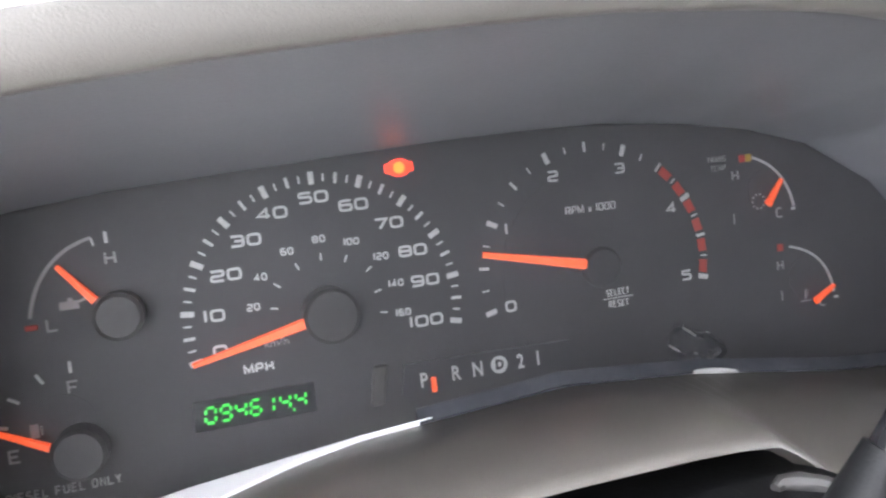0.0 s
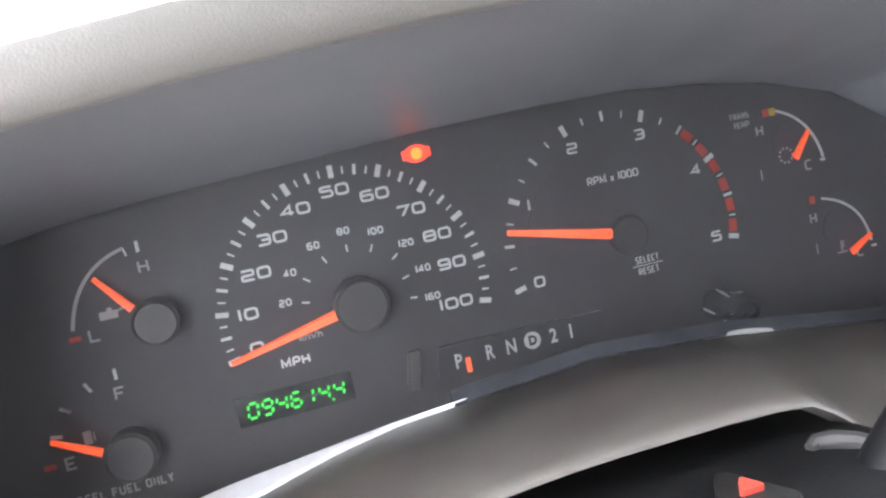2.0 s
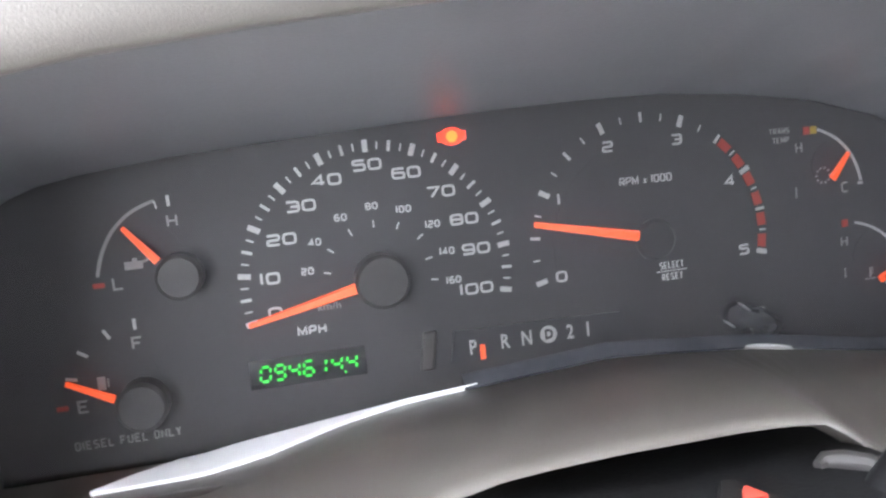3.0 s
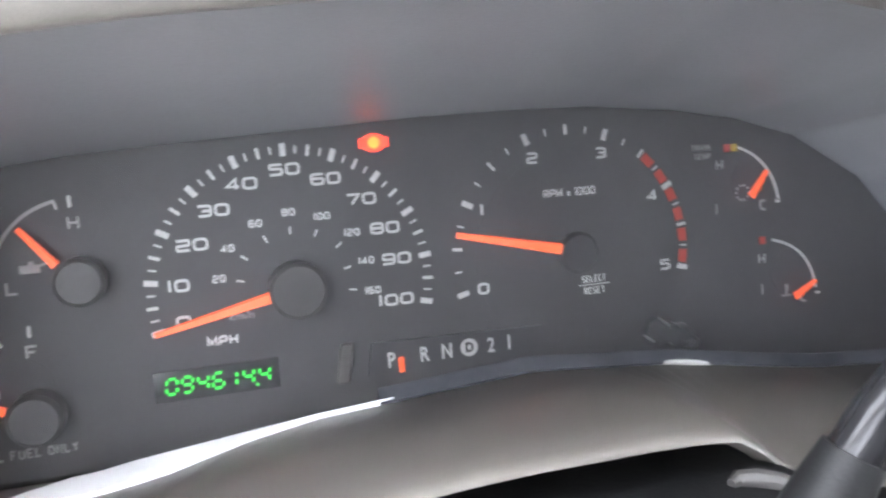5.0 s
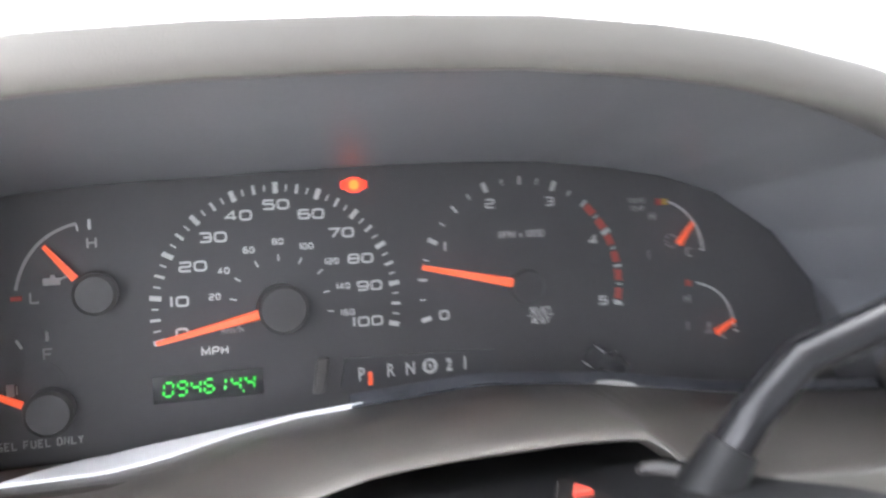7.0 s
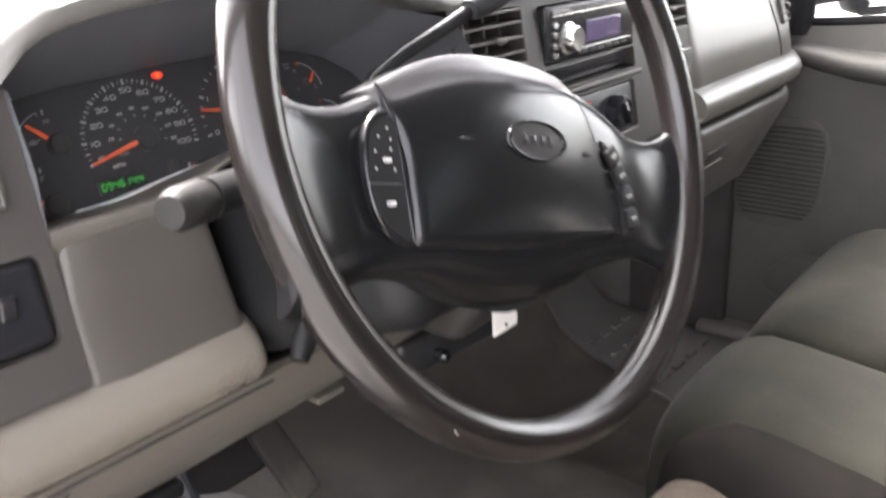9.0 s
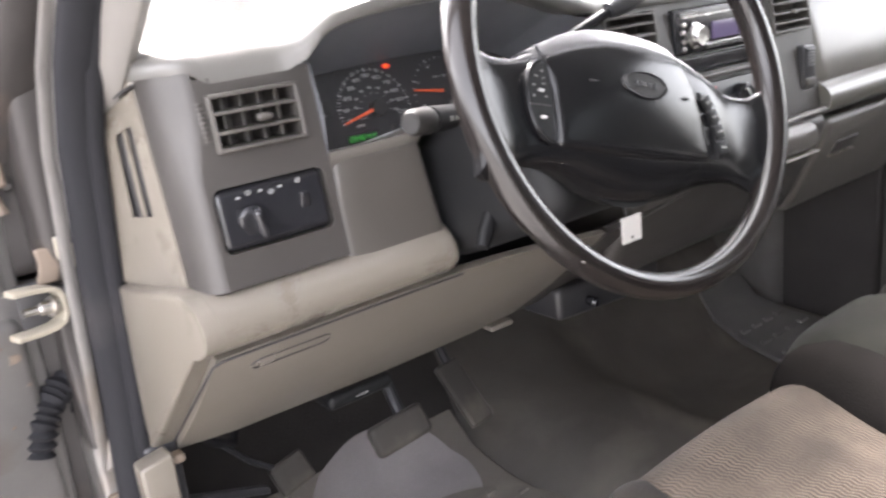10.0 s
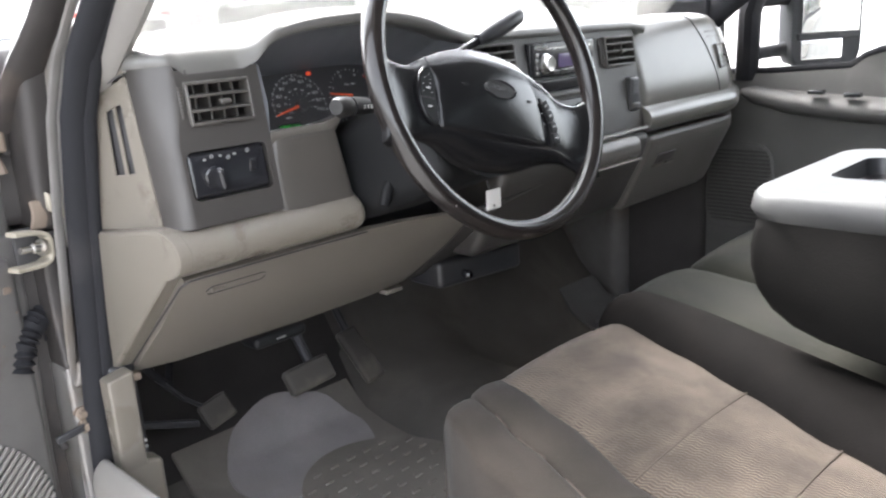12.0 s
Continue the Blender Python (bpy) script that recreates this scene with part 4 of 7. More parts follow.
# the pad on top, one skin from end to end, skylight put into its colour
rings = []
for k in range(101):
    x = -0.268 + 1.488 * k / 100
    e = hood_z(x)
    end = min(1.0, max(0.0, (1.224 - x) / 0.05))
    drop = 0.014 * (1 - math.sqrt(max(0.0, 1 - (1 - end) ** 2)))
    turn = max(0.0, min(1.0, (-0.234 - x) / 0.0345))
    set_in = 0.0172 * (1 - smooth01(-0.16, -0.118, x)) + 0.016 * smooth01(0.22, 0.27, x) * (1 - smooth01(0.735, 0.76, x)) + 0.052 * smooth01(0.748, 0.772, x) + 0.10 * smooth01(1.02, 1.12, x) + 0.055 * (1 - math.sqrt(1 - turn * turn))
    far = 0.10 + 0.34 * (1 - ((x - 0.48) / 0.76) ** 2)
    rise = 0.835 - 0.034 * smooth01(0.72, 0.80, x) if x > -0.1 else 0.835 - 0.03 * (-0.1 - x) / 0.17
    left = (1 - smooth01(-0.145, -0.122, x)) * smooth01(-0.236, -0.226, x)
    roll = smooth01(-0.14, -0.10, x) * (1 - smooth01(0.19, 0.23, x))
    top = [(-0.1130 + 0.0015 * roll - 0.0010 * left, e - 0.003 - 0.011 * left), (-0.1155 + 0.0015 * roll + 0.0030 * left, e + 0.002 - 0.006 * left), (-0.113 + 0.0045 * left, e + 0.008 - 0.003 * left), (-0.104 + 0.003 * left, e + 0.013 - 0.001 * left), (-0.085, e + 0.0165), (-0.04, max(e + 0.018, 0.5 * (e + rise))), (0.03, rise), (far * 0.6 + 0.02, rise), (far, rise - 0.006), (far, 0.80), (0.05, 0.795), (-0.04, e - 0.003), (-0.070, e - 0.003 - 0.003 * roll), (-0.090, e - 0.0035 - 0.003 * roll), (-0.103, e - 0.0035 - 0.0022 * roll)]
    rings.append([Vector((x, y + set_in * smooth01(0.05, -0.08, y), z - drop)) for y, z in top])
wpart("top_pad", ring_loft(rings), DASH_TOP_LIT, dash, "grey top pad, lightened as if lit by the sky", 50)

# left fascia with openings for the vent and the switch panel
hole_vent, hole_switch = rounded(-0.226, -0.147, 0.7265, 0.7715, 0.004), rounded(-0.243, -0.136, 0.641, 0.6965, 0.008)
outer = [(-0.2475, 0.612), (-0.128, 0.612), (-0.128, 0.786), (-0.135, 0.7865), (-0.236, 0.7865), (-0.236, 0.757), (-0.2475, 0.705)]
wpart("left_fascia", cut_sheet(outer, [hole_vent, hole_switch], lambda u, v: Vector((u, front_y(v), v)), (0, 0.05, 0)), DASH_DARK, dash)
# rounded corner between fascia and end cap
rings = []
for z in [0.612 + 0.01545 * k for k in range(13)]:
    y0 = front_y(z)
    xs_ = -0.2475 + 0.0115 * max(0.0, min(1.0, (z - 0.705) / 0.052))
    xe = -0.2685 + 0.004 * (z - 0.612) / 0.17
    ye = -0.0865 + 0.047 * (z - 0.612) / 0.17
    ring = [Vector((xs_, y0, z))]
    for k in range(1, 10):
        a = radians(90 * k / 9)
        ring.append(Vector((xs_ - (xs_ - xe) * math.sin(a), y0 + (ye - y0) * (1 - math.cos(a)), z)))
    ring += [Vector((xe, ye + 0.02, z)), Vector((xs_, ye + 0.02, z))]
    rings.append(ring)
wpart("fascia_corner", ring_loft(rings), DASH_DARK, dash)

# end cap with an upright ribbed slot
A, B, C, D = Vector((-0.289, 0.03, 0.752)), Vector((-0.2655, -0.038, 0.783)), Vector((-0.2705, -0.086, 0.612)), Vector((-0.290, 0.045, 0.600))
def cap(u, v):
    return D.lerp(C, u).lerp(A.lerp(B, u), v)
slot = [(0.44, 0.40), (0.78, 0.385), (0.80, 0.83), (0.78, 0.855), (0.48, 0.86), (0.45, 0.84)]
wpart("end_cap", cut_sheet([(0, 0), (1, 0), (1, 1), (0, 1)], [slot], cap, (0.0015, 0.0, 0)), DASH_LIGHT, dash, "light taupe end cap with a ribbed slot")
def slot_at(u, v, deep):
    return cap(u, v) + Vector((deep, 0, 0))
wpart("slot_rib", ring_loft([[slot_at(u, v, d) for u, d in ((0.590, 0.0012), (0.650, 0.0012), (0.650, 0.0024), (0.590, 0.0024))] for v in (0.37, 0.5, 0.65, 0.88)]), DASH_LIGHT, dash)
# matt black sheet close behind the slot, painting in its shade
wpart("slot_shade", cut_sheet([(0.3, 0.3), (0.95, 0.3), (0.95, 0.92), (0.3, 0.92)], [], lambda u, v: slot_at(u, v, 0.006), (0.003, 0, 0)), FACE_BLACK, dash)
# upper end of the dash, joining the pillar
wpart("end_shoulder", ring_loft([[Vector(p) for p in r] for r in (
    [(-0.296, 0.070, 0.757), (-0.268, -0.040, 0.787), (-0.25, -0.052, 0.79), (-0.25, 0.06, 0.78)],
    [(-0.298, 0.065, 0.80), (-0.266, -0.038, 0.806), (-0.25, -0.050, 0.80), (-0.25, 0.06, 0.80)],
    [(-0.292, 0.05, 0.825), (-0.258, -0.030, 0.816), (-0.24, -0.035, 0.81), (-0.24, 0.05, 0.815)])]), DASH_LIGHT, dash)

# knee side panel beside the column
wpart("column_side_panel", rbox((-0.1275, -0.1225, 0.598), (-0.026, -0.075, 0.7010), 0.009, 6, lambda p: Vector((p.x + (0.012 * (0.7 - p.z) / 0.1 if p.x > -0.07 else -0.004 * smooth01(-0.10, -0.125, p.x) * smooth01(0.69, 0.66, p.z)), p.y + 0.15 * (p.z - 0.62) + 0.003 * smooth01(-0.105, -0.1275, p.x), p.z))), DASH_PANEL, dash, "smooth grey panel below the gauges")

# lower bezel under the lens, arched over the column
SHELF = [(-0.1275, 0.694), (-0.06, 0.694), (0.0, 0.701), (0.065, 0.706), (0.113, 0.701), (0.172, 0.690), (0.28, 0.68)]
CREST = [(-0.1275, 0.7065), (-0.045, 0.7075), (-0.02, 0.7137), (-0.002, 0.7202), (0.0115, 0.7236), (0.025, 0.7248), (0.039, 0.7254), (0.068, 0.7255), (0.0835, 0.7248), (0.0915, 0.7235), (0.1, 0.7178), (0.111, 0.708), (0.125, 0.702), (0.16, 0.699), (0.28, 0.69)]
def line_at(pts, x):
    for (a, va), (b, vb) in zip(pts, pts[1:]):
        if x <= b:
            return va + (vb - va) * max(0.0, (x - a)) / (b - a)
    return pts[-1][1]
rings = []
for k in range(70):
    x = -0.1272 + 0.3972 * k / 69
    s, c = line_at(SHELF, x), line_at(CREST, x)
    low = c - (0.020 if x < -0.03 else 0.020 - 0.0145 * smooth01(-0.03, -0.01, x)) - 0.075 * smooth01(0.108, 0.124, x)
    rings.append([Vector((x, y, z)) for y, z in ((-0.043, s - 0.004), (-0.047, s), (-0.075, s + (c - s) * 0.5 + 0.001), (-0.098, c - 0.0015), (-0.1065, c), (-0.1100, c - 0.0004), (-0.1108, c - 0.0014), (-0.1092, 0.5 * c + 0.5 * low), (-0.1060, low), (-0.10, low - 0.001), (-0.06, low - 0.012))])
wpart("lower_bezel", ring_loft(rings), DASH_MID, dash, "grey bezel arched over the column", 50)

# hood: the cavity round the gauges, ceiling and side walls in one skin
def hood_ring(t):
    """A point of the opening's rim and of the gauge plate's edge for t from the left foot over the top to the right foot."""
    feet = [(-0.1275, -0.105, 0.655), (-0.1275, -0.111, 0.74), (-0.1275, -0.100, 0.785)]
    rim = feet + [(x, -0.078, z - 0.0045) for x, z in HOOD if -0.13 < x < 0.21] + [(0.235, -0.114, 0.785), (0.26, -0.113, 0.755), (0.275, -0.105, 0.66)]
    top = [(-2.66, 0.78), (-2.5, 0.88), (-2.3, 0.95), (-2.0, 1.0), (-1.4, 1.06), (-0.6, 1.10), (0.3, 1.14), (1.0, 1.17), (1.7, 1.18), (2.4, 1.17), (3.1, 1.10), (3.7, 1.0), (4.3, 0.82)]
    deep = [(-2.84, -1.5), (-2.84, 0.1), (-2.76, 0.62)] + top + [(4.95, 0.42), (5.45, -0.15), (5.85, -1.5)]
    s = t * (len(rim) - 1)
    i = min(int(s), len(rim) - 2)
    f = s - i
    a = Vector(rim[i]).lerp(Vector(rim[i + 1]), f)
    q = Vector(deep[i]).lerp(Vector(deep[i + 1]), f)
    return a, FACE @ Vector((q.x * R, q.y * R, 0.001))
bm = bmesh.new()
NT = 126
grid = []
for k in range(NT + 1):
    a, d = hood_ring(k / NT)
    row = []
    for j in range(9):
        f = j / 8
        p = a.lerp(d, f)
        p += Vector((0, 0, -0.001 * math.sin(math.pi * f))) * smooth01(0.12, 0.3, k / NT) * (1 - smooth01(0.75, 0.95, k / NT))
        row.append(bm.verts.new(p))
    grid.append(row)
for a, b in zip(grid, grid[1:]):
    for j in range(8):
        bm.faces.new((a[j], a[j + 1], b[j + 1], b[j]))
# the haze over the hood is put into its colour
wpart("gauge_hood", bm, HOOD_HAZED, dash, "dark inner hood round the gauges", 60)

# soft bar and lower panel
def bar_skin(x0, x1, lo, hi, out, rad_end):
    rings = []
    for k in range(49):
        x = x0 + (x1 - x0) * k / 48
        e = min(1.0, (x1 - x) / rad_end)
        s = math.sqrt(max(0.02, 1 - (1 - e) ** 2))
        ring = []
        for j in range(13):
            a = radians(-100 + 200 * j / 12)
            mid, h = (lo + hi) / 2, (hi - lo) / 2
            ring.append(Vector((x, -0.088 - out * math.cos(a) * s, mid + h * math.sin(a) * (0.85 + 0.15 * s))))
        ring += [Vector((x, -0.07, hi - 0.004)), Vector((x, -0.07, lo + 0.004))]
        rings.append(ring)
    return ring_loft(rings)
wpart("soft_bar", bar_skin(-0.269, -0.003, 0.556, 0.615, 0.055, 0.018), DASH_LIGHT, dash, "light taupe padded bar")
# side piece below the end cap, carried round from the bar
side = [(0.060, 0.597), (-0.02, 0.606), (-0.070, 0.6135)]
for k in range(13):
    a = radians(100 - 170 * k / 12)
    side.append((-0.088 - 0.055 * math.cos(a), 0.5855 + 0.0295 * math.sin(a)))
side += [(0.072, 0.398), (0.082, 0.402), (0.075, 0.48)]
rings = []
for x, k in ((-0.2955, 0.10), (-0.2950, 0.055), (-0.2925, 0.022), (-0.287, 0.007), (-0.279, 0.001), (-0.2692, 0.0)):
    cy, cz = -0.03, 0.545
    rings.append([Vector((x + 0.012 * smooth01(-0.04, -0.13, y) * min(1.0, k * 40), y + (cy - y) * k, z + (cz - z) * k)) for y, z in side])
wpart("side_piece", ring_loft(rings), DASH_LIGHT, dash, "light taupe side piece", 55)

# lower knee panel: slopes forward to its lower edge
LOWX = [(-0.272, 0.396), (-0.2, 0.389), (0.0, 0.384), (0.15, 0.385), (0.26, 0.391), (0.30, 0.396)]
rings = []
for k in range(31):
    x = -0.2685 + 0.4985 * k / 30
    bz = line_at(LOWX, x)
    ty, tz = -0.114, 0.5545
    if x > 0.02:
        tz = 0.553 - 0.02 * smooth01(0.02, 0.3, x)
    by = 0.066
    n = Vector((0, -0.66, -0.75))
    ring = []
    for j in range(9):
        f = j / 8
        p = Vector((x, ty + (by - ty) * f, tz + (bz - tz) * f)) + n * 0.004 * math.sin(math.pi * f)
        ring.append(p)
    ring += [Vector((x, by + 0.01, bz + 0.004)), Vector((x, ty + 0.03, tz - 0.004)), Vector((x, ty + 0.008, tz + 0.003))]
    rings.append(ring)
# the shade of this down-facing panel is put into its colour
wpart("lower_panel", ring_loft(rings), DASH_LOW_SHADED, dash, "taupe lower knee panel")
cover = []
for x, lift in ((0.2320, 0.004), (0.236, 0.0), (0.27, 0.0), (0.33, 0.006), (0.40, 0.012)):
    last = [Vector((x, p.y, p.z + lift)) for p in rings[-1]]
    cover.append(last)
wpart("column_cover", ring_loft(cover), DASH_DARK, dash, "dark cover beside the knee panel")
wpart("panel_clip", rbox((0.175, 0.052, 0.3800), (0.215, 0.072, 0.3880), 0.003, 2), DASH_LOW_SHADED, dash)
# dark gap between the lower panel and the pieces round it
wpart("panel_gap", tube([(-0.2715, 0.070, 0.400), (-0.2715, -0.02, 0.474), (-0.2715, -0.108, 0.546), (-0.267, -0.1215, 0.5545), (-0.25, -0.1235, 0.5555), (-0.1, -0.1235, 0.5555), (0.0, -0.1225, 0.5545)], 0.0012, 8), FACE_BLACK, dash)
wpart("cap_gap", tube([(-0.2955, 0.060, 0.7545), (-0.2915, 0.032, 0.7575), (-0.2790, -0.003, 0.7725), (-0.2665, -0.0395, 0.7865)], 0.0014, 8), FACE_BLACK, dash)
# ---- centre stack and passenger side of the dashboard ----
c_holes = [rounded(0.261, 0.351, 0.732, 0.782, 0.004), rounded(0.388, 0.573, 0.721, 0.780, 0.004), rounded(0.388, 0.573, 0.696, 0.719, 0.003), rounded(0.400, 0.562, 0.628, 0.683, 0.004), rounded(0.608, 0.702, 0.727, 0.777, 0.004), rounded(0.672, 0.704, 0.638, 0.702, 0.004)]
outer = [(0.235, 0.70), (0.262, 0.655), (0.30, 0.607), (0.710, 0.607), (0.716, 0.613), (0.716, 0.785), (0.710, 0.794), (0.25, 0.794), (0.262, 0.755)]
wpart("centre_fascia", cut_sheet(outer, c_holes, lambda u, v: Vector((u, front_y(v) + 0.004, v)), (0, 0.05, 0)), DASH_DARK, dash)
wpart("fascia_lip", tube([(0.30, -0.128, 0.605), (0.50, -0.131, 0.604), (0.712, -0.128, 0.605)], 0.0038, 8), DASH_MID, dash)

def vent(name, x0, x1, z0, z1, label, cols=3, rows_=2, group="air vents", skin=None, dial=True):
    v = thing(name, label, "air vent", ((x0 + x1) / 2, -0.1, z0), group)
    y = lambda p: skin(p.x, p.z) if skin else front_y(p.z) + 0.002
    fr = bmesh.new()
    t = 0.0038
    for a, b, c, d in ((x0, x1, z1 - t, z1), (x0, x1, z0, z0 + t), (x0, x0 + t, z0, z1), (x1 - t, x1, z0, z1)):
        rbox((a, -0.007, c), (b, 0.012, d), 0.0018, 1, lambda p: Vector((p.x, y(p) + p.y, p.z)), fr)
    wpart("frame", fr, VENT_GREY, v)
    for k in range(rows_):
        zz = z0 + (z1 - z0) * (k + 1) / (rows_ + 1)
        wpart("slat", rbox((x0 + t * 0.6, -0.006, zz - 0.0016), (x1 - t * 0.6, 0.014, zz + 0.0016), 0.0012, 1, lambda p: Vector((p.x, y(p) + p.y, p.z))), VENT_GREY, v)
    for k in range(cols):
        xx = x0 + (x1 - x0) * (k + 1) / (cols + 1)
        wpart("vane", rbox((xx - 0.0009, 0.006, z0 + t), (xx + 0.0011, 0.03, z1 - t), 0.0009, 1, lambda p: Vector((p.x, y(p) + p.y, p.z))), VENT_GREY, v)
    wpart("duct", rbox((x0 + 0.001, 0.030, z0 + 0.001), (x1 - 0.001, 0.04, z1 - 0.001), 0.001, 1, lambda p: Vector((p.x, y(p) + p.y, p.z))), DASH_DARK, v)
    xm, zm = (x0 + x1) / 2 + 0.004, z0 + (z1 - z0) * 0.5
    wpart("tab", rbox((xm - 0.007, -0.012, zm - 0.003), (xm + 0.007, -0.004, zm + 0.003), 0.0025, 2, lambda p: Vector((p.x, y(p) + p.y, p.z))), VENT_GREY, v)
    if dial:
        wheel_ = wpart("thumbwheel", rbox((x0 - 0.0085, -0.001, z0 + 0.008), (x0 - 0.003, 0.006, z1 - 0.002), 0.002, 2, lambda p: Vector((p.x, y(p) + p.y - 0.003 * math.sin(math.pi * (p.z - z0) / (z1 - z0)), p.z))), DASH_DARK, v)
        for k in range(9):
            zz = z0 + 0.012 + (z1 - z0 - 0.018) * k / 8
            wpart("rib", rbox((x0 - 0.0082, -0.0055, zz - 0.0008), (x0 - 0.0034, 0.0, zz + 0.0008), 0.0004, 1, lambda p: Vector((p.x, y(p) + p.y + 0.002 * abs(k - 4) / 4, p.z))), VENT_GREY, wheel_)
    return v
vent("air_vent", -0.229, -0.1445, 0.7245, 0.7735, "square grey air vent with slats above the light switch", 4)
vent("air_vent", 0.259, 0.353, 0.730, 0.784, "grey air vent with slats between gauges and radio", 3, 3)
vent("air_vent", 0.606, 0.704, 0.725, 0.779, "grey air vent with slats beside the radio", 3, 3)

# radio with display, slot under it, climate controls
radio = thing("car_radio", "black car radio with lit violet display and chrome knob", "radio", (0.48, -0.1, 0.722))
wpart("body", rbox((0.390, -0.103, 0.7225), (0.571, -0.05, 0.779), 0.003, 2), GLOSS_BLACK, radio)
wpart("display", rbox((0.466, -0.1055, 0.7365), (0.536, -0.102, 0.7590), 0.001, 1), SCREEN, radio)
k_ = wpart("knob", ring_loft([[Vector((r * math.cos(a), r * math.sin(a), z)) for a in (2 * math.pi * k / 28 for k in range(28))] for r, z in ((0.0165, 0), (0.0165, 0.003), (0.0135, 0.004), (0.0130, 0.013), (0.0115, 0.015), (0.006, 0.0145))]), CHROME, radio)
k_.matrix_basis = Matrix.Translation((0.428, -0.103, 0.745)) @ Matrix.Rotation(radians(90), 4, "X")
for a in (-0.9, -0.3, 0.3, 0.9):
    wpart("knob_key", rbox((0.404 - 0.003 * math.cos(a), -0.1065, 0.745 + 0.019 * math.sin(a) - 0.003), (0.410 - 0.003 * math.cos(a), -0.102, 0.745 + 0.019 * math.sin(a) + 0.003), 0.001, 1), CHROME, radio)
for j in range(6):
    wpart("button", rbox((0.452 + 0.017 * j, -0.106, 0.7255), (0.466 + 0.017 * j, -0.102, 0.7300), 0.001, 1), HUB, radio)
wpart("trim_line", rbox((0.452, -0.1058, 0.7312), (0.560, -0.102, 0.7322), 0.0004, 1), CHROME, radio)
wpart("top_strip", rbox((0.400, -0.1058, 0.7685), (0.565, -0.102, 0.7700), 0.0005, 1), CHROME, radio)
for j in range(5):
    wpart("letter_bar", rbox((0.402 + 0.006 * j, -0.1056, 0.7715), (0.4065 + 0.006 * j, -0.102, 0.7745), 0.0004, 1), MARK_GREY, radio)
tray = thing("storage_tray", "glossy black slot with a pale lip below the radio", "tray", (0.48, -0.1, 0.696))
wpart("tray_shell", rbox((0.389, -0.095, 0.697), (0.572, 0.0, 0.718), 0.003, 2), GLOSS_BLACK, tray)
wpart("tray_lip", rbox((0.386, -0.114, 0.6880), (0.575, -0.09, 0.6945), 0.0025, 2), VENT_GREY, tray)
clim = thing("climate_controls", "black climate control panel with round knobs", "climate controls", (0.48, -0.11, 0.628))
wpart("panel", rbox((0.401, -0.112, 0.629), (0.561, -0.06, 0.682), 0.003, 2, lambda p: Vector((p.x, p.y + 0.15 * (p.z - 0.65), p.z))), BLACK_PLASTIC, clim)
frame_line = [(x, -0.1135 + 0.15 * (z - 0.65), z) for x, z in rounded(0.399, 0.563, 0.627, 0.684, 0.005)]
wpart("surround", tube(frame_line + frame_line[:1], 0.0016, 8, caps=False), VENT_GREY, clim)
for x, r in ((0.446, 0.0165), (0.5125, 0.0185)):
    k_ = wpart("knob", disc(r, 0, 0.016, 0.003, 28), GLOSS_BLACK, clim)
    k_.matrix_basis = Matrix.Translation((x, -0.1115, 0.6545)) @ Matrix.Rotation(radians(90), 4, "X")
    for nm, bm_, mt in (("knob_bar", rbox((-0.003, -r * 0.9, 0.015), (0.003, r * 0.9, 0.021), 0.002, 2), GLOSS_BLACK), ("pointer", rbox((-0.0010, 0.004, 0.0206), (0.0010, r * 0.85, 0.0216), 0.0004, 1), MARKING)):
        p_ = wpart(nm, bm_, mt, k_)
        p_.matrix_parent_inverse = Matrix()
        p_.matrix_basis = Matrix.Rotation(radians(35), 4, "Z")
for j in range(9):
    a = radians(210 - 30 * j)
    x, z = 0.446 + 0.0225 * math.cos(a), 0.6545 + 0.0225 * math.sin(a)
    wpart("mark", rbox((x - 0.0016, -0.1145, z - 0.0016), (x + 0.0016, -0.1115, z + 0.0016), 0.0005, 1), (MARK_RED if j > 4 else MARK_BLUE), clim)
sw = thing("rocker_switch", "tall black switch panel with a pale rocker beside the radio", "switch", (0.688, -0.115, 0.64))
wpart("plate", rbox((0.673, -0.117, 0.639), (0.703, -0.08, 0.701), 0.003, 2), BLACK_PLASTIC, sw)
for j in range(6):
    wpart("ridge", rbox((0.677, -0.1195, 0.671 + 0.0045 * j), (0.699, -0.115, 0.6735 + 0.0045 * j), 0.001, 1), BLACK_PLASTIC, sw)
wpart("rocker", rbox((0.676, -0.1205, 0.643), (0.700, -0.11, 0.654), 0.002, 1), VENT_GREY, sw)

# ashtray and lower centre
wpart("lower_centre", rbox((0.29, -0.125, 0.43), (0.735, 0.02, 0.601), 0.02, 5, lambda p: Vector((p.x, p.y + 0.55 * max(0, 0.57 - p.z), p.z))), DASH_DARK, dash)
ash = thing("ashtray", "grey rounded ashtray drawer below the centre stack", "ashtray", (0.56, -0.12, 0.56))
wpart("drawer", rbox((0.47, -0.150, 0.555), (0.665, -0.10, 0.597), 0.016, 5), DASH_MID, ash)
wpart("pull_lip", rbox((0.48, -0.1535, 0.553), (0.655, -0.14, 0.5565), 0.0015, 2), DASH_LIGHT, ash)

def far_face(x):
    return 0.075 * smooth01(1.06, 1.28, x)
rings = []
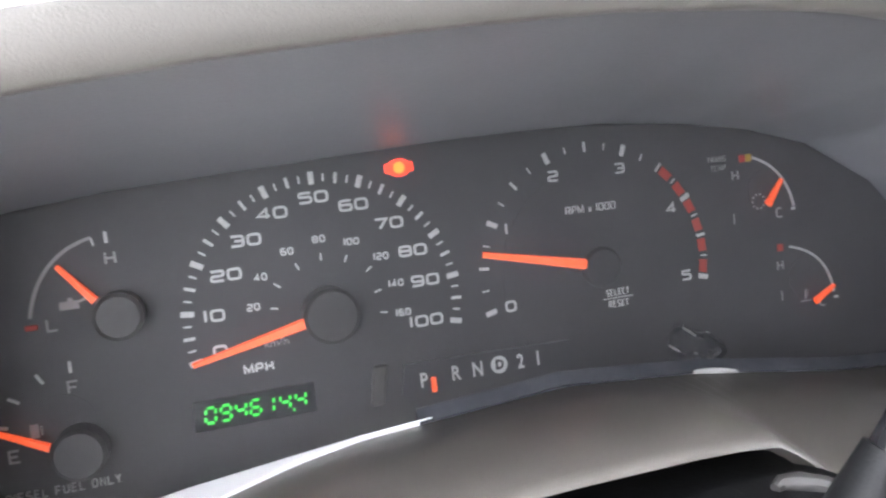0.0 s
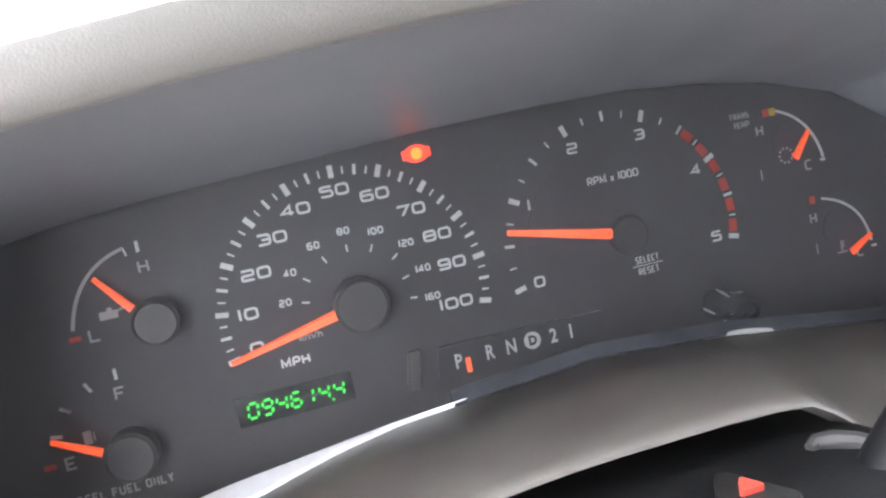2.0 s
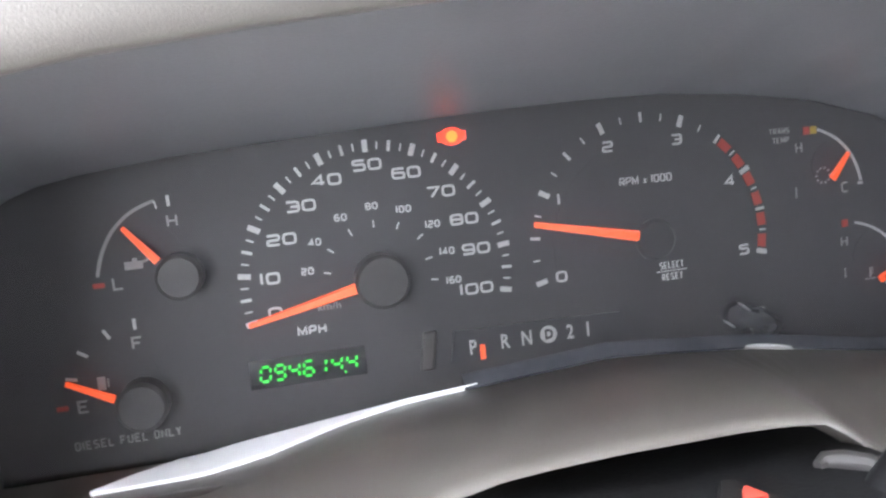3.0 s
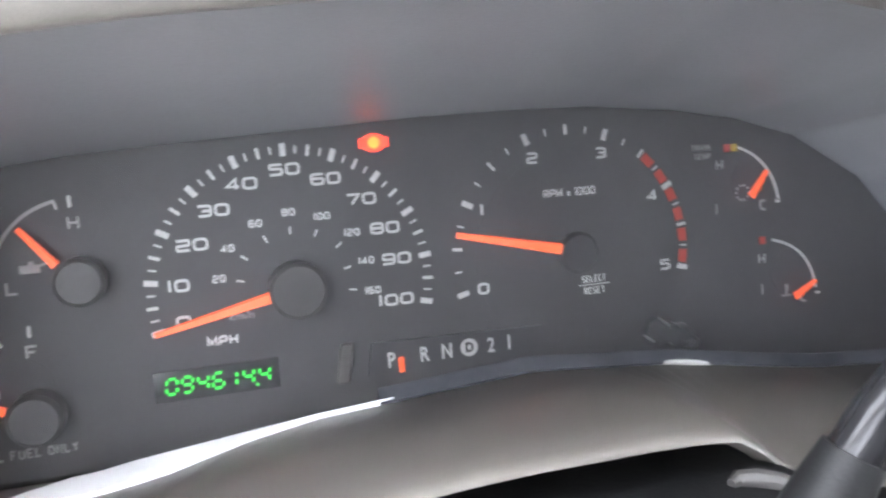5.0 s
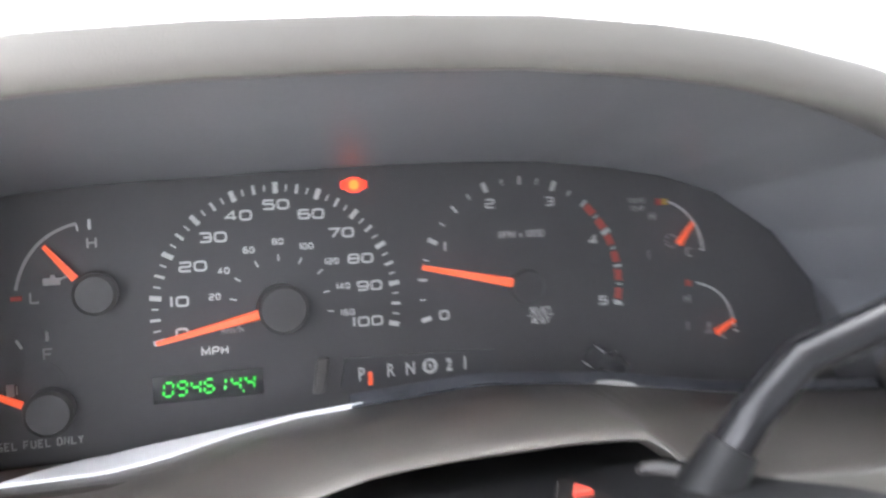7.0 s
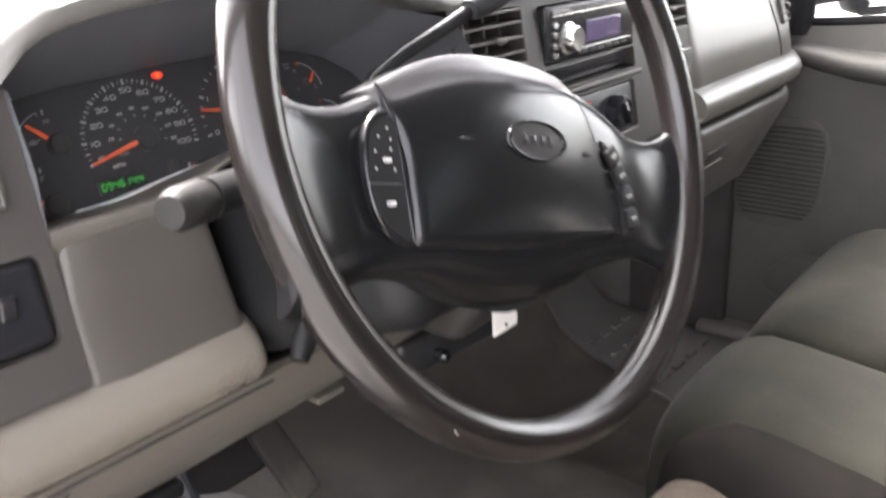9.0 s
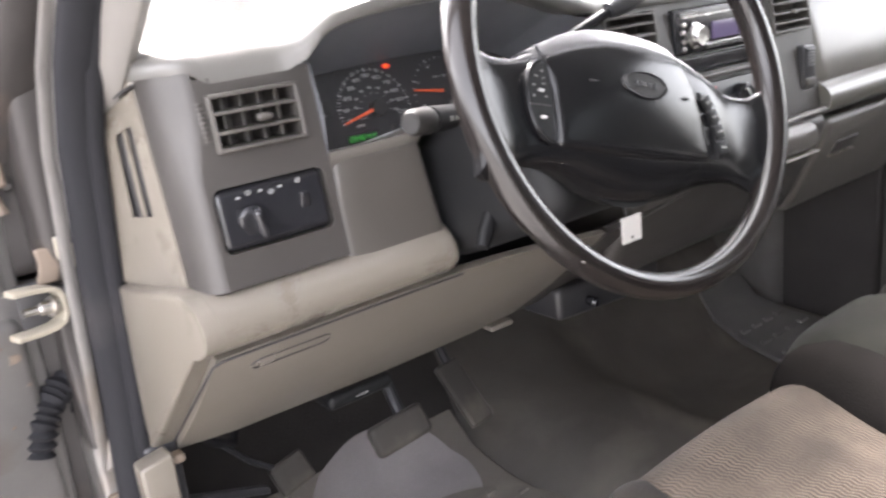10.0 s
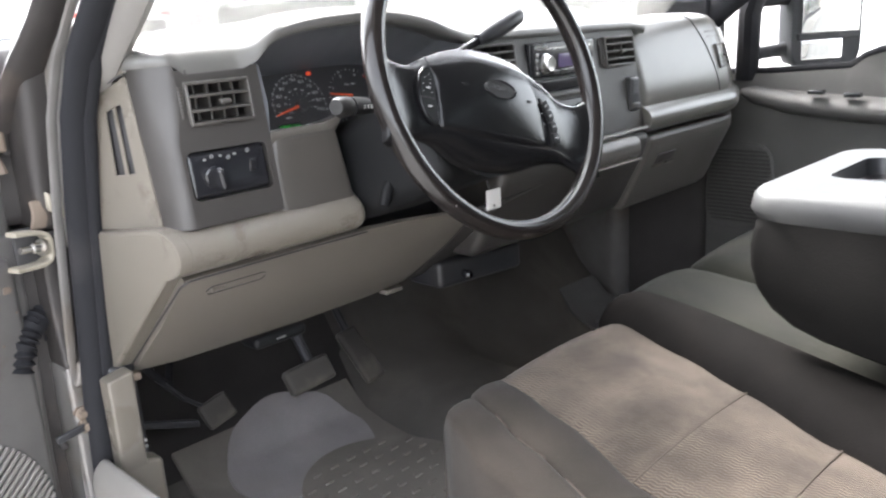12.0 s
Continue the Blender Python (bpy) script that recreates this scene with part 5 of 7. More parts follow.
for k in range(41):
    x = 0.719 + 0.546 * k / 40
    e = swell(min(x - 0.719, 1.265 - x) + 0.0008, 0.014)
    up = 0.802 + 0.010 * smooth01(0.72, 0.95, x) - 0.014 * smooth01(1.0, 1.26, x)
    back = far_face(x) + 0.012 * (1 - e)
    prof = [(-0.100, 0.632), (-0.112, 0.636), (-0.115, 0.650), (-0.106, 0.690), (-0.092, 0.735), (-0.078, 0.772), (-0.068, up - 0.016), (-0.056, up - 0.006), (-0.036, up - 0.001), (0.0, up), (0.03, up - 0.006), (0.03, 0.66), (-0.05, 0.632)]
    rings.append([Vector((x, y + back, z)) for y, z in prof])
wpart("passenger_fascia", ring_loft(rings), POD_GREY, dash, "grey rounded passenger fascia", 50)
def far_skin(x, z, out):
    y = curve_at([(0.636, -0.112), (0.650, -0.115), (0.690, -0.106), (0.735, -0.092), (0.772, -0.078), (0.79, -0.069)], z)
    return Vector((x, y + far_face(x) - out, z))
def pod_point(x, s, out=0.0):
    """A point of the passenger fascia: s runs from its lower crease (0) over the front and the rounded edge to the flat top (1)."""
    up = 0.802 + 0.010 * smooth01(0.72, 0.95, x) - 0.014 * smooth01(1.0, 1.26, x)
    prof = [(-0.112, 0.636), (-0.115, 0.650), (-0.106, 0.690), (-0.092, 0.735), (-0.078, 0.772), (-0.068, up - 0.016), (-0.056, up - 0.006), (-0.036, up - 0.001), (0.0, up)]
    q = s * (len(prof) - 1)
    i = min(int(q), len(prof) - 2)
    (y0, z0), (y1, z1) = prof[i], prof[i + 1]
    n = Vector((0, -(z1 - z0), y1 - y0)).normalized()
    return Vector((x, y0 + (y1 - y0) * (q - i) + far_face(x), z0 + (z1 - z0) * (q - i))) + n * out * (1 if n.y < 0 or n.z > 0 else -1)
def door_edge(s):
    return 1.036 - 0.060 * smooth01(0.15, 0.80, s)
line = [pod_point(0.722 + 0.02 * k, 0.80, 0.0003) for k in range(12)] + [pod_point(0.958, 0.795, 0.0003), pod_point(0.970, 0.785, 0.0003)] + [pod_point(door_edge(0.76 - 0.04 * k), 0.76 - 0.04 * k, 0.0003) for k in range(18)]
wpart("airbag_seam", tube(line, 0.0015, 8), FACE_BLACK, dash, "dark seam round the airbag door")
skin = lambda x, z: far_skin(x, z, 0.0).y + 0.002
v = vent("air_vent", 1.052, 1.128, 0.690, 0.742, "small grey air vent at the passenger end of the dash", 2, 3, skin=skin, dial=False)
wpart("vent_badge", rbox((1.030, -0.0012, 0.757), (1.092, 0.002, 0.772), 0.001, 3, lambda p: far_skin(p.x, p.z, -p.y)), DASH_MID, dash, "dull grey strip above the outer vent")
rings = []
for k in range(41):
    x = 0.719 + 0.55 * k / 40
    back = far_face(x) + 0.02 * (1 - swell(1.270 - x, 0.03))
    ring = []
    for j in range(13):
        a = radians(-100 + 200 * j / 12)
        ring.append(Vector((x, -0.085 + back - 0.050 * math.cos(a), 0.617 + 0.031 * math.sin(a))))
    ring += [Vector((x, -0.06 + back, 0.64)), Vector((x, -0.06 + back, 0.594))]
    rings.append(ring)
wpart("passenger_bar", ring_loft(rings), POD_GREY, dash, "taupe padded bar on the passenger side")
glove = thing("glovebox", "closed grey glovebox door with recessed latch", "glovebox", (0.98, -0.1, 0.42))
def fall(p):
    return Vector((p.x, p.y + far_face(p.x) + 0.5 * max(0, 0.56 - p.z), p.z))
# same plastic as the passenger fascia, coloured darker for the shade below it
wpart("lid", rbox((0.742, -0.118, 0.425), (1.215, -0.06, 0.584), 0.012, 10, fall), DASH_MID, glove)
lt = wpart("latch", rbox((0.790, -0.1215, 0.517), (0.860, -0.10, 0.540), 0.004, 3, fall), DASH_DARK, glove)
wpart("latch_lip", rbox((0.786, -0.1235, 0.512), (0.864, -0.11, 0.5165), 0.002, 2, fall), DASH_LIGHT, glove)
wpart("passenger_end", rbox((1.222, 0.012, 0.42), (1.268, 0.25, 0.785), 0.015, 4), DASH_MID, dash)
# body of the dash behind everything, and firewall
wpart("carrier", rbox((-0.25, 0.03, 0.45), (1.20, 0.10, 0.77), 0.01, 2), BLACK_PLASTIC, dash)
tagged(part("wall_front", rbox((-0.36, 0.56, -0.05), (1.36, 0.60, 0.80), 0.01, 2), CARPET), "dark insulated firewall behind the dash", "firewall", kind="structure")
# ---- instrument cluster ----
cl = thing("instrument_cluster", "black instrument cluster with white scales, orange needles and green odometer", "gauges")
cl.matrix_basis = FACE
def on(u, v, h=0.0, turn=0.0):
    return Matrix.Translation((u * R, v * R, h)) @ Matrix.Rotation(turn, 4, "Z")
plate = [(-2.95, -1.25), (6.0, -1.25), (5.95, -0.7), (5.5, -0.1), (5.0, 0.42), (4.4, 0.85), (3.8, 1.04), (3.0, 1.18), (2.0, 1.24), (0.8, 1.22), (-0.6, 1.16), (-1.8, 1.08), (-2.5, 0.95), (-2.9, 0.6)]
part("face", cut_sheet([(u * R, v * R) for u, v in plate], [], lambda a, b: Vector((a, b, 0)), (0, 0, -0.004)), FACE_BLACK, cl)

def box_mesh(name, w, h, d, mat, r=0.0003):
    bm = rbox((-w / 2, -h / 2, 0.0002), (w / 2, h / 2, d), r, 1)
    return finish(name, bm, mat)
MAJOR, HALF, MINOR = box_mesh("tick", 0.0019, 0.0042, 0.0006, MARKING), box_mesh("tick", 0.0011, 0.0036, 0.0006, MARKING), box_mesh("tick", 0.0006, 0.0026, 0.0006, MARKING)
STEP = radians(20.52)
speedo = part("speedometer", disc(0.95 * R, -0.001, 0.0003, 0.0, 64), FACE_BLACK, cl)
for k in range(41):
    a = math.pi / 2 + (5 - k / 4) * STEP
    me = MAJOR if k % 4 == 0 else HALF if k % 2 == 0 else MINOR
    share("tick", me, speedo, on(math.cos(a), math.sin(a), 0.0003, a - math.pi / 2))
for k, (u, v) in enumerate(((-0.80, -0.16), (-0.81, 0.10), (-0.69, 0.38), (-0.52, 0.61), (-0.31, 0.78), (0.0, 0.86), (0.29, 0.77), (0.54, 0.60), (0.70, 0.37), (0.77, 0.13), (0.74, -0.18))):
    stroke_word("numeral", str(10 * k), 0.0047, 0.0040, 0.00042, 0.0006, MARKING, speedo, on(u, v, 0.0005))
for k, (u, v) in enumerate(((-0.53, 0.12), (-0.45, 0.33), (-0.24, 0.49), (0.0, 0.55), (0.24, 0.50), (0.45, 0.36), (0.54, 0.14), (0.57, -0.09))):
    stroke_word("metric_numeral", str(20 * (k + 1)), 0.0020, 0.0026, 0.00028, 0.0003, MARKING, speedo, on(u, v, 0.0005))
    d = Vector((u, v)).normalized()
    a = math.atan2(v, u)
    rr = math.hypot(u, v) - (0.135 if abs(v) > 0.3 else 0.15)
    share("metric_tick", MINOR, speedo, on(rr * math.cos(a), rr * math.sin(a), 0.0003, a - math.pi / 2))
stroke_word("unit", "MPH", 0.0028, 0.0033, 0.00036, 0.0004, MARKING, speedo, on(-0.55, -0.325, 0.0005))
word("unit", "km/h", 0.0034, MARK_GREY, speedo, on(-0.40, -0.165, 0.0005), 1.2)

def needle(parent, tip, end, w0, w1, h0, h1):
    a, b = Vector((tip[0] * R, tip[1] * R, h0)), Vector((end[0] * R, end[1] * R, h1))
    side = Vector((-(b - a).y, (b - a).x, 0)).normalized()
    ring = lambda p, w, t: [p - side * w, p + side * w, p + side * w * 0.7 + Vector((0, 0, t)), p - side * w * 0.7 + Vector((0, 0, t))]
    return part("needle", ring_loft([ring(a, w0, 0.0012), ring(a.lerp(b, 0.5), (w0 + w1) / 2, 0.0014), ring(b, w1, 0.0016)]), NEEDLE, parent)
def hub(parent, u, v, r, h, label=""):
    return part("needle_hub", disc(r * R, 0.0004, h, 0.0012, 40), HUB, parent, label, at=on(u, v))
needle(speedo, (-1.0, -0.225), (-0.17, -0.03), 0.0009, 0.0019, 0.0026, 0.0074)
hub(speedo, 0.005, -0.005, 0.205, 0.0105, "round dark needle hub")

tach = part("tachometer", disc(0.82 * R, -0.001, 0.0003, 0.0, 64), FACE_BLACK, cl, at=on(2.22, 0.02))
def on_t(u, v, h=0.0, turn=0.0):
    return on(u - 2.22, v - 0.02, h, turn)
def tach_at(n):
    pts = [(1.272, -0.207), (1.354, 0.482), (1.86, 0.945), (2.536, 0.94), (3.072, 0.493), (3.185, -0.192)]
    ang = [math.atan2(v - 0.04, u - 2.225) for u, v in pts]
    i = min(int(n), 4)
    a0, a1 = ang[i], ang[i + 1]
    if i == 0 and a0 < 0:
        a0 += 2 * math.pi
    a = a0 + (a1 - a0) * (n - i)
    r0 = [math.hypot(u - 2.225, v - 0.04) for u, v in pts]
    r = r0[i] + (r0[i + 1] - r0[i]) * (n - i)
    return 2.225 + r * math.cos(a), 0.04 + r * math.sin(a), a
for k in range(21):
    n = k / 4
    u, v, a = tach_at(n)
    me = MAJOR if k % 4 == 0 else HALF if k % 2 == 0 else MINOR
    share("tick", me, tach, on_t(u, v, 0.0005, a - math.pi / 2))
for k in range(6):
    n0, n1 = 3.5 + 0.25 * k + 0.05, 3.5 + 0.25 * k + 0.20
    quad = []
    for n, dr in ((n0, -0.035), (n0, 0.035), (n1, 0.035), (n1, -0.035)):
        u, v, a = tach_at(n)
        quad.append(((u - 2.22 + dr * math.cos(a)) * R, (v - 0.02 + dr * math.sin(a)) * R))
    part("red_mark", cut_sheet(quad, [], lambda a, b: Vector((a, b, 0.0007)), (0, 0, -0.0004)), MARK_RED, tach)
for s, u, v in (("0", 1.44, -0.18), ("1", 1.47, 0.43), ("2", 1.91, 0.80), ("3", 2.50, 0.80), ("4", 2.94, 0.42), ("5", 3.03, -0.16)):
    stroke_word("numeral", s, 0.0042, 0.0040, 0.00040, 0.0005, MARKING, tach, on_t(u, v, 0.0005))
stroke_word("unit", "RPM x 1000", 0.0021, 0.0030, 0.00024, 0.0003, MARKING, tach, on_t(2.21, 0.51, 0.0005))
stroke_word("caption", "SELECT", 0.0013, 0.0026, 0.00022, 0.00030, MARKING, tach, on_t(2.38, -0.205, 0.0005))
stroke_word("caption", "RESET", 0.0014, 0.0026, 0.00022, 0.00030, MARKING, tach, on_t(2.38, -0.30, 0.0005))
part("caption_line", rbox((-0.006, -0.0002, 0.0004), (0.006, 0.0002, 0.0007), 0.0001, 1), MARKING, tach, at=on_t(2.38, -0.252))
needle(tach, (1.237 - 2.22, 0.262 - 0.02), (2.03 - 2.22, 0.088 - 0.02), 0.0010, 0.0019, 0.0028, 0.0085)
hub(tach, 0.03, 0.0, 0.17, 0.0030, "round black needle hub").data.materials[0] = FACE_BLACK

# small gauges
def arc_band(pts, w, mat, parent, name="scale_arc"):
    bm = bmesh.new()
    prev = None
    n = 26
    for k in range(n + 1):
        s = k / n
        a, b, c = (Vector(p) for p in pts)
        p = a * (1 - s) * (1 - 2 * s) + b * 4 * s * (1 - s) + c * s * (2 * s - 1)
        q = a * (4 * s - 3) + b * (4 - 8 * s) + c * (4 * s - 1)
        nn = Vector((-q.y, q.x)).normalized() * w
        row = [bm.verts.new(((p.x + o * nn.x) * R, (p.y + o * nn.y) * R, h)) for o, h in ((-1, 0.0003), (-1, 0.0008), (1, 0.0008), (1, 0.0003))]
        if prev:
            for i in range(4):
                bm.faces.new((prev[i], prev[(i + 1) % 4], row[(i + 1) % 4], row[i]))
        prev = row
    return part(name, bm, mat, parent)
def small_gauge(label, cu, cv, r, name="small_gauge"):
    return part(name, disc(r * R, -0.001, 0.0003, 0.0, 40), FACE_BLACK, cl, label, at=on(cu, cv))
oil = small_gauge("oil pressure gauge", -1.62, 0.38, 0.22, "oil_gauge")
def rel(c, *pts):
    return [(u - c[0], v - c[1]) for u, v in pts]
oc = (-1.62, 0.38)
arc_band(rel(oc, (-2.0, 0.27), (-1.84, 0.60), (-1.545, 0.765)), 0.012, MARK_GREY, oil)
share("tick", MINOR, oil, on(-1.54 - oc[0], 0.735 - oc[1], 0.0003, 0.2))
share("tick", HALF, oil, on(-1.45 - oc[0], 0.755 - oc[1], 0.0003))
stroke_word("letter", "H", 0.0034, 0.0042, 0.00034, 0.0, MARK_GREY, oil, on(-1.44 - oc[0], 0.61 - oc[1], 0.0005))
stroke_word("letter", "L", 0.0034, 0.0042, 0.00034, 0.0, MARK_GREY, oil, on(-1.87 - oc[0], 0.205 - oc[1], 0.0005))
part("red_mark", rbox((-0.0018, -0.0008, 0.0003), (0.0018, 0.0008, 0.0007), 0.0002, 1), MARK_RED, oil, at=on(-2.0 - oc[0], 0.205 - oc[1]))
can = rbox((-0.0035, -0.0012, 0.0003), (0.0022, 0.0014, 0.0007), 0.0003, 1)
rbox((0.002, 0.0004, 0.0003), (0.0055, 0.0012, 0.0007), 0.0003, 1, lambda p: Vector((p.x, p.y + 0.35 * (p.x - 0.002), p.z)), can)
rbox((-0.001, 0.0014, 0.0003), (0.0006, 0.0024, 0.0007), 0.0003, 1, None, can)
part("oil_can_symbol", can, MARK_GREY, oil, at=on(-1.73 - oc[0], 0.32 - oc[1]))
needle(oil, (-1.78 - oc[0], 0.60 - oc[1]), (-1.56 - oc[0], 0.34 - oc[1]), 0.0008, 0.0014, 0.0026, 0.006)
hub(oil, -1.425 - oc[0], 0.215 - oc[1], 0.165, 0.0095)
fuel = small_gauge("fuel gauge", -1.9, -0.5, 0.22, "fuel_gauge")
fc = (-1.9, -0.5)
stroke_word("letter", "F", 0.0034, 0.0042, 0.00034, 0.0, MARK_GREY, fuel, on(-1.80 - fc[0], -0.24 - fc[1], 0.0005))
stroke_word("letter", "E", 0.0034, 0.0042, 0.00034, 0.0, MARK_GREY, fuel, on(-2.23 - fc[0], -0.65 - fc[1], 0.0005))
for u, v, a in ((-1.80, -0.10, 0.0), (-2.0, -0.15, 0.5), (-2.18, -0.27, 1.0), (-2.28, -0.44, 1.35)):
    share("tick", HALF, fuel, on(u - fc[0], v - fc[1], 0.0003, a))
part("red_mark", rbox((-0.0018, -0.0008, 0.0003), (0.0018, 0.0008, 0.0007), 0.0002, 1), MARK_RED, fuel, at=on(-2.37 - fc[0], -0.645 - fc[1]))
pump = rbox((-0.0018, -0.0022, 0.0003), (0.0008, 0.0022, 0.0007), 0.0004, 1)
rbox((0.0012, -0.0016, 0.0003), (0.0018, 0.0014, 0.0007), 0.0002, 1, None, pump)
part("pump_symbol", pump, MARK_GREY, fuel, at=on(-2.07 - fc[0], -0.50 - fc[1]))
needle(fuel, (-2.31 - fc[0], -0.455 - fc[1]), (-1.98 - fc[0], -0.60 - fc[1]), 0.0008, 0.0014, 0.0026, 0.006)
hub(fuel, -1.80 - fc[0], -0.675 - fc[1], 0.18, 0.0095)
stroke_word("caption", "DIESEL FUEL ONLY", 0.0019, 0.0030, 0.00027, 0.0004, MARK_GREY, cl, on(-1.955, -0.935, 0.0005))

for cu, cv, arc, tx, marks, nd, hpos, cpos in (
        (3.9, 0.45, ((3.76, 0.755), (4.02, 0.58), (4.145, 0.29)), "gearbox temperature gauge", ((3.66, 0.755, MARK_RED), (3.725, 0.755, MARK_YELLOW)), ((4.0, 0.54), (3.815, 0.34)), (3.58, 0.62), (3.99, 0.25)),
        (4.25, -0.35, ((4.07, -0.06), (4.37, -0.22), (4.50, -0.52)), "coolant temperature gauge", ((3.975, -0.055, MARK_RED),), ((4.46, -0.45), (4.22, -0.56)), (3.96, -0.21), (4.37, -0.59))):
    g = small_gauge(tx, cu, cv, 0.2, "temperature_gauge")
    arc_band(rel((cu, cv), *arc), 0.010, MARKING, g)
    for u, v, mt in marks:
        part("colour_mark", rbox((-0.0013, -0.0014, 0.0003), (0.0013, 0.0014, 0.0007), 0.0002, 1), mt, g, at=on(u - cu, v - cv))
    needle(g, (nd[0][0] - cu, nd[0][1] - cv), (nd[1][0] - cu, nd[1][1] - cv), 0.0007, 0.0014, 0.0026, 0.004)
    stroke_word("letter", "H", 0.0030, 0.0040, 0.00031, 0.0, MARK_GREY, g, on(hpos[0] - cu, hpos[1] - cv, 0.0005))
    stroke_word("letter", "C", 0.0030, 0.0040, 0.00031, 0.0, MARK_GREY, g, on(cpos[0] - cu, cpos[1] - cv, 0.0005))
    part("dash_mark", rbox((-0.0011, -0.0005, 0.0003), (0.0011, 0.0005, 0.0007), 0.0002, 1), MARKING, g, at=on(cpos[0] + 0.15 - cu, cpos[1] + 0.02 - cv))
    sym = bmesh.new()
    if cv > 0:
        for k in range(10):
            a = 2 * math.pi * k / 10
            c = Vector((0.0028 * math.cos(a), 0.0028 * math.sin(a), 0))
            rbox((c.x - 0.0004, c.y - 0.0004, 0.0003), (c.x + 0.0004, c.y + 0.0004, 0.0006), 0.0001, 1, None, sym)
        torus(0.0021, lambda a: (0.0002, 0.0002), 24, 6, sym)
    else:
        rbox((-0.0004, -0.0008, 0.0003), (0.0004, 0.0030, 0.0006), 0.0002, 1, None, sym)
        for y in (0.0008, 0.0018, 0.0028):
            rbox((0.0004, y - 0.0002, 0.0003), (0.0013, y + 0.0002, 0.0006), 0.0001, 1, None, sym)
        for x in (-0.0016, 0.0, 0.0016):
            rbox((x - 0.0008, -0.0016, 0.0003), (x + 0.0007, -0.0011, 0.0006), 0.0002, 1, None, sym)
    part("symbol", sym, MARK_GREY, g, at=on(nd[1][0] - 0.02 - cu, nd[1][1] + 0.03 - cv))
stroke_word("caption", "TRANS", 0.0014, 0.0022, 0.00018, 0.0003, MARK_GREY, cl, on(3.41, 0.775, 0.0005))
stroke_word("caption", "TEMP", 0.0014, 0.0022, 0.00018, 0.0003, MARK_GREY, cl, on(3.42, 0.70, 0.0005))
for u, v in ((3.54, 0.25), (3.96, -0.48)):
    part("trim_nick", rbox((-0.0003, -0.002, 0.0002), (0.0003, 0.002, 0.0006), 0.0002, 1), MARK_GREY, cl, at=on(u, v))

# warning lamp
lamp = part("warning_lamp", disc(0.0042, 0.0002, 0.0008, 0.0002, 20), RED_LIT, cl, "lit red brake warning lamp", at=on(0.668, 1.005) @ Matrix.Diagonal((1.0, 0.72, 1, 1)))
for du in (-0.085, 0.085):
    part("lamp_wing", rbox((-0.0012, -0.0016, 0.0003), (0.0012, 0.0016, 0.0008), 0.0003, 1), RED_LIT, cl, at=on(0.668 + du, 1.005))
part("lamp_core", disc(0.0020, 0.0004, 0.0010, 0.0002, 16), ORANGE_LIT, cl, at=on(0.668, 1.005))

# odometer
odo = part("odometer", rbox((-0.0195, -0.0050, 0.0002), (0.0195, 0.0050, 0.0009), 0.0008, 2), GLOSS_BLACK, cl, "black odometer window with green digits", at=on(-0.61, -0.61))
SEG = {"0": "abcdef", "1": "bc", "4": "fgbc", "6": "afgedc", "9": "abcdfg"}
def digit(ch):
    bm = bmesh.new()
    w, h, t = 0.00115, 0.00245, 0.00042
    place = {"a": (0, h, w, t), "g": (0, 0, w, t), "d": (0, -h, w, t), "f": (-w - t, h / 2, t, h / 2 - t * 1.2), "b": (w + t, h / 2, t, h / 2 - t * 1.2), "e": (-w - t, -h / 2, t, h / 2 - t * 1.2), "c": (w + t, -h / 2, t, h / 2 - t * 1.2)}
    for s in SEG[ch]:
        x, y, hw, hh = place[s]
        rbox((x - hw * 0.92, y - hh, 0.0008), (x + hw * 0.92, y + hh, 0.0012), 0.0001, 1, lambda p: Vector((p.x + 0.1 * p.y, p.y, p.z)), bm)
    return bm
DIG = {c: finish("digit", digit(c), GREEN_LIT) for c in SEG}
for k, c in enumerate("094614"):
    share("digit", DIG[c], odo, Matrix.Translation((-0.0142 + 0.00475 * k - (0.0 if c != "1" else 0.0006), 0, 0)))
share("digit", DIG["4"], odo, Matrix.Translation((0.0146, 0, 0)))
part("decimal_point", rbox((-0.0004, -0.0004, 0.0008), (0.0004, 0.0004, 0.0012), 0.0001, 1), GREEN_LIT, odo, at=Matrix.Translation((0.0121, -0.0031, 0)))

# gear indicator
gear = part("gear_indicator", cut_sheet([(-0.032, -0.0048), (0.0345, -0.0048), (0.031, 0.0045), (-0.030, 0.0060)], [], lambda a, b: Vector((a, b, 0.0016)), (0, 0, -0.0014)), BLACK_PLASTIC, cl, "slightly raised black gear indicator strip", at=on(1.20, -0.625))
for s, u, v in (("P", 0.66, -0.64), ("R", 0.92, -0.63), ("N", 1.10, -0.63), ("2", 1.46, -0.63), ("1", 1.61, -0.63)):
    word("letter", s, 0.0072, MARKING, gear, on(u - 1.2, v + 0.625, 0.0018), 0.75, 0.0001)
ringd = disc(0.0031, 0.0017, 0.0020, 0.0, 20)
part("drive_disc", ringd, MARKING, gear, at=on(1.28 - 1.2, 0.005))
word("letter", "D", 0.0046, FACE_BLACK, gear, on(1.28 - 1.2, 0.005, 0.0022), 0.9, 0.0002)
part("pointer", rbox((-0.0009, -0.0030, 0.0016), (0.0009, 0.0022, 0.0028), 0.0004, 1), NEEDLE, gear, at=on(0.735 - 1.2, -0.045))
part("gear_lever_bar", rbox((-0.0024, -0.0068, 0.0004), (0.0024, 0.0068, 0.0030), 0.001, 2, lambda p: Vector((p.x + 0.18 * p.y, p.y, p.z))), VENT_GREY, cl, at=on(0.31, -0.61))
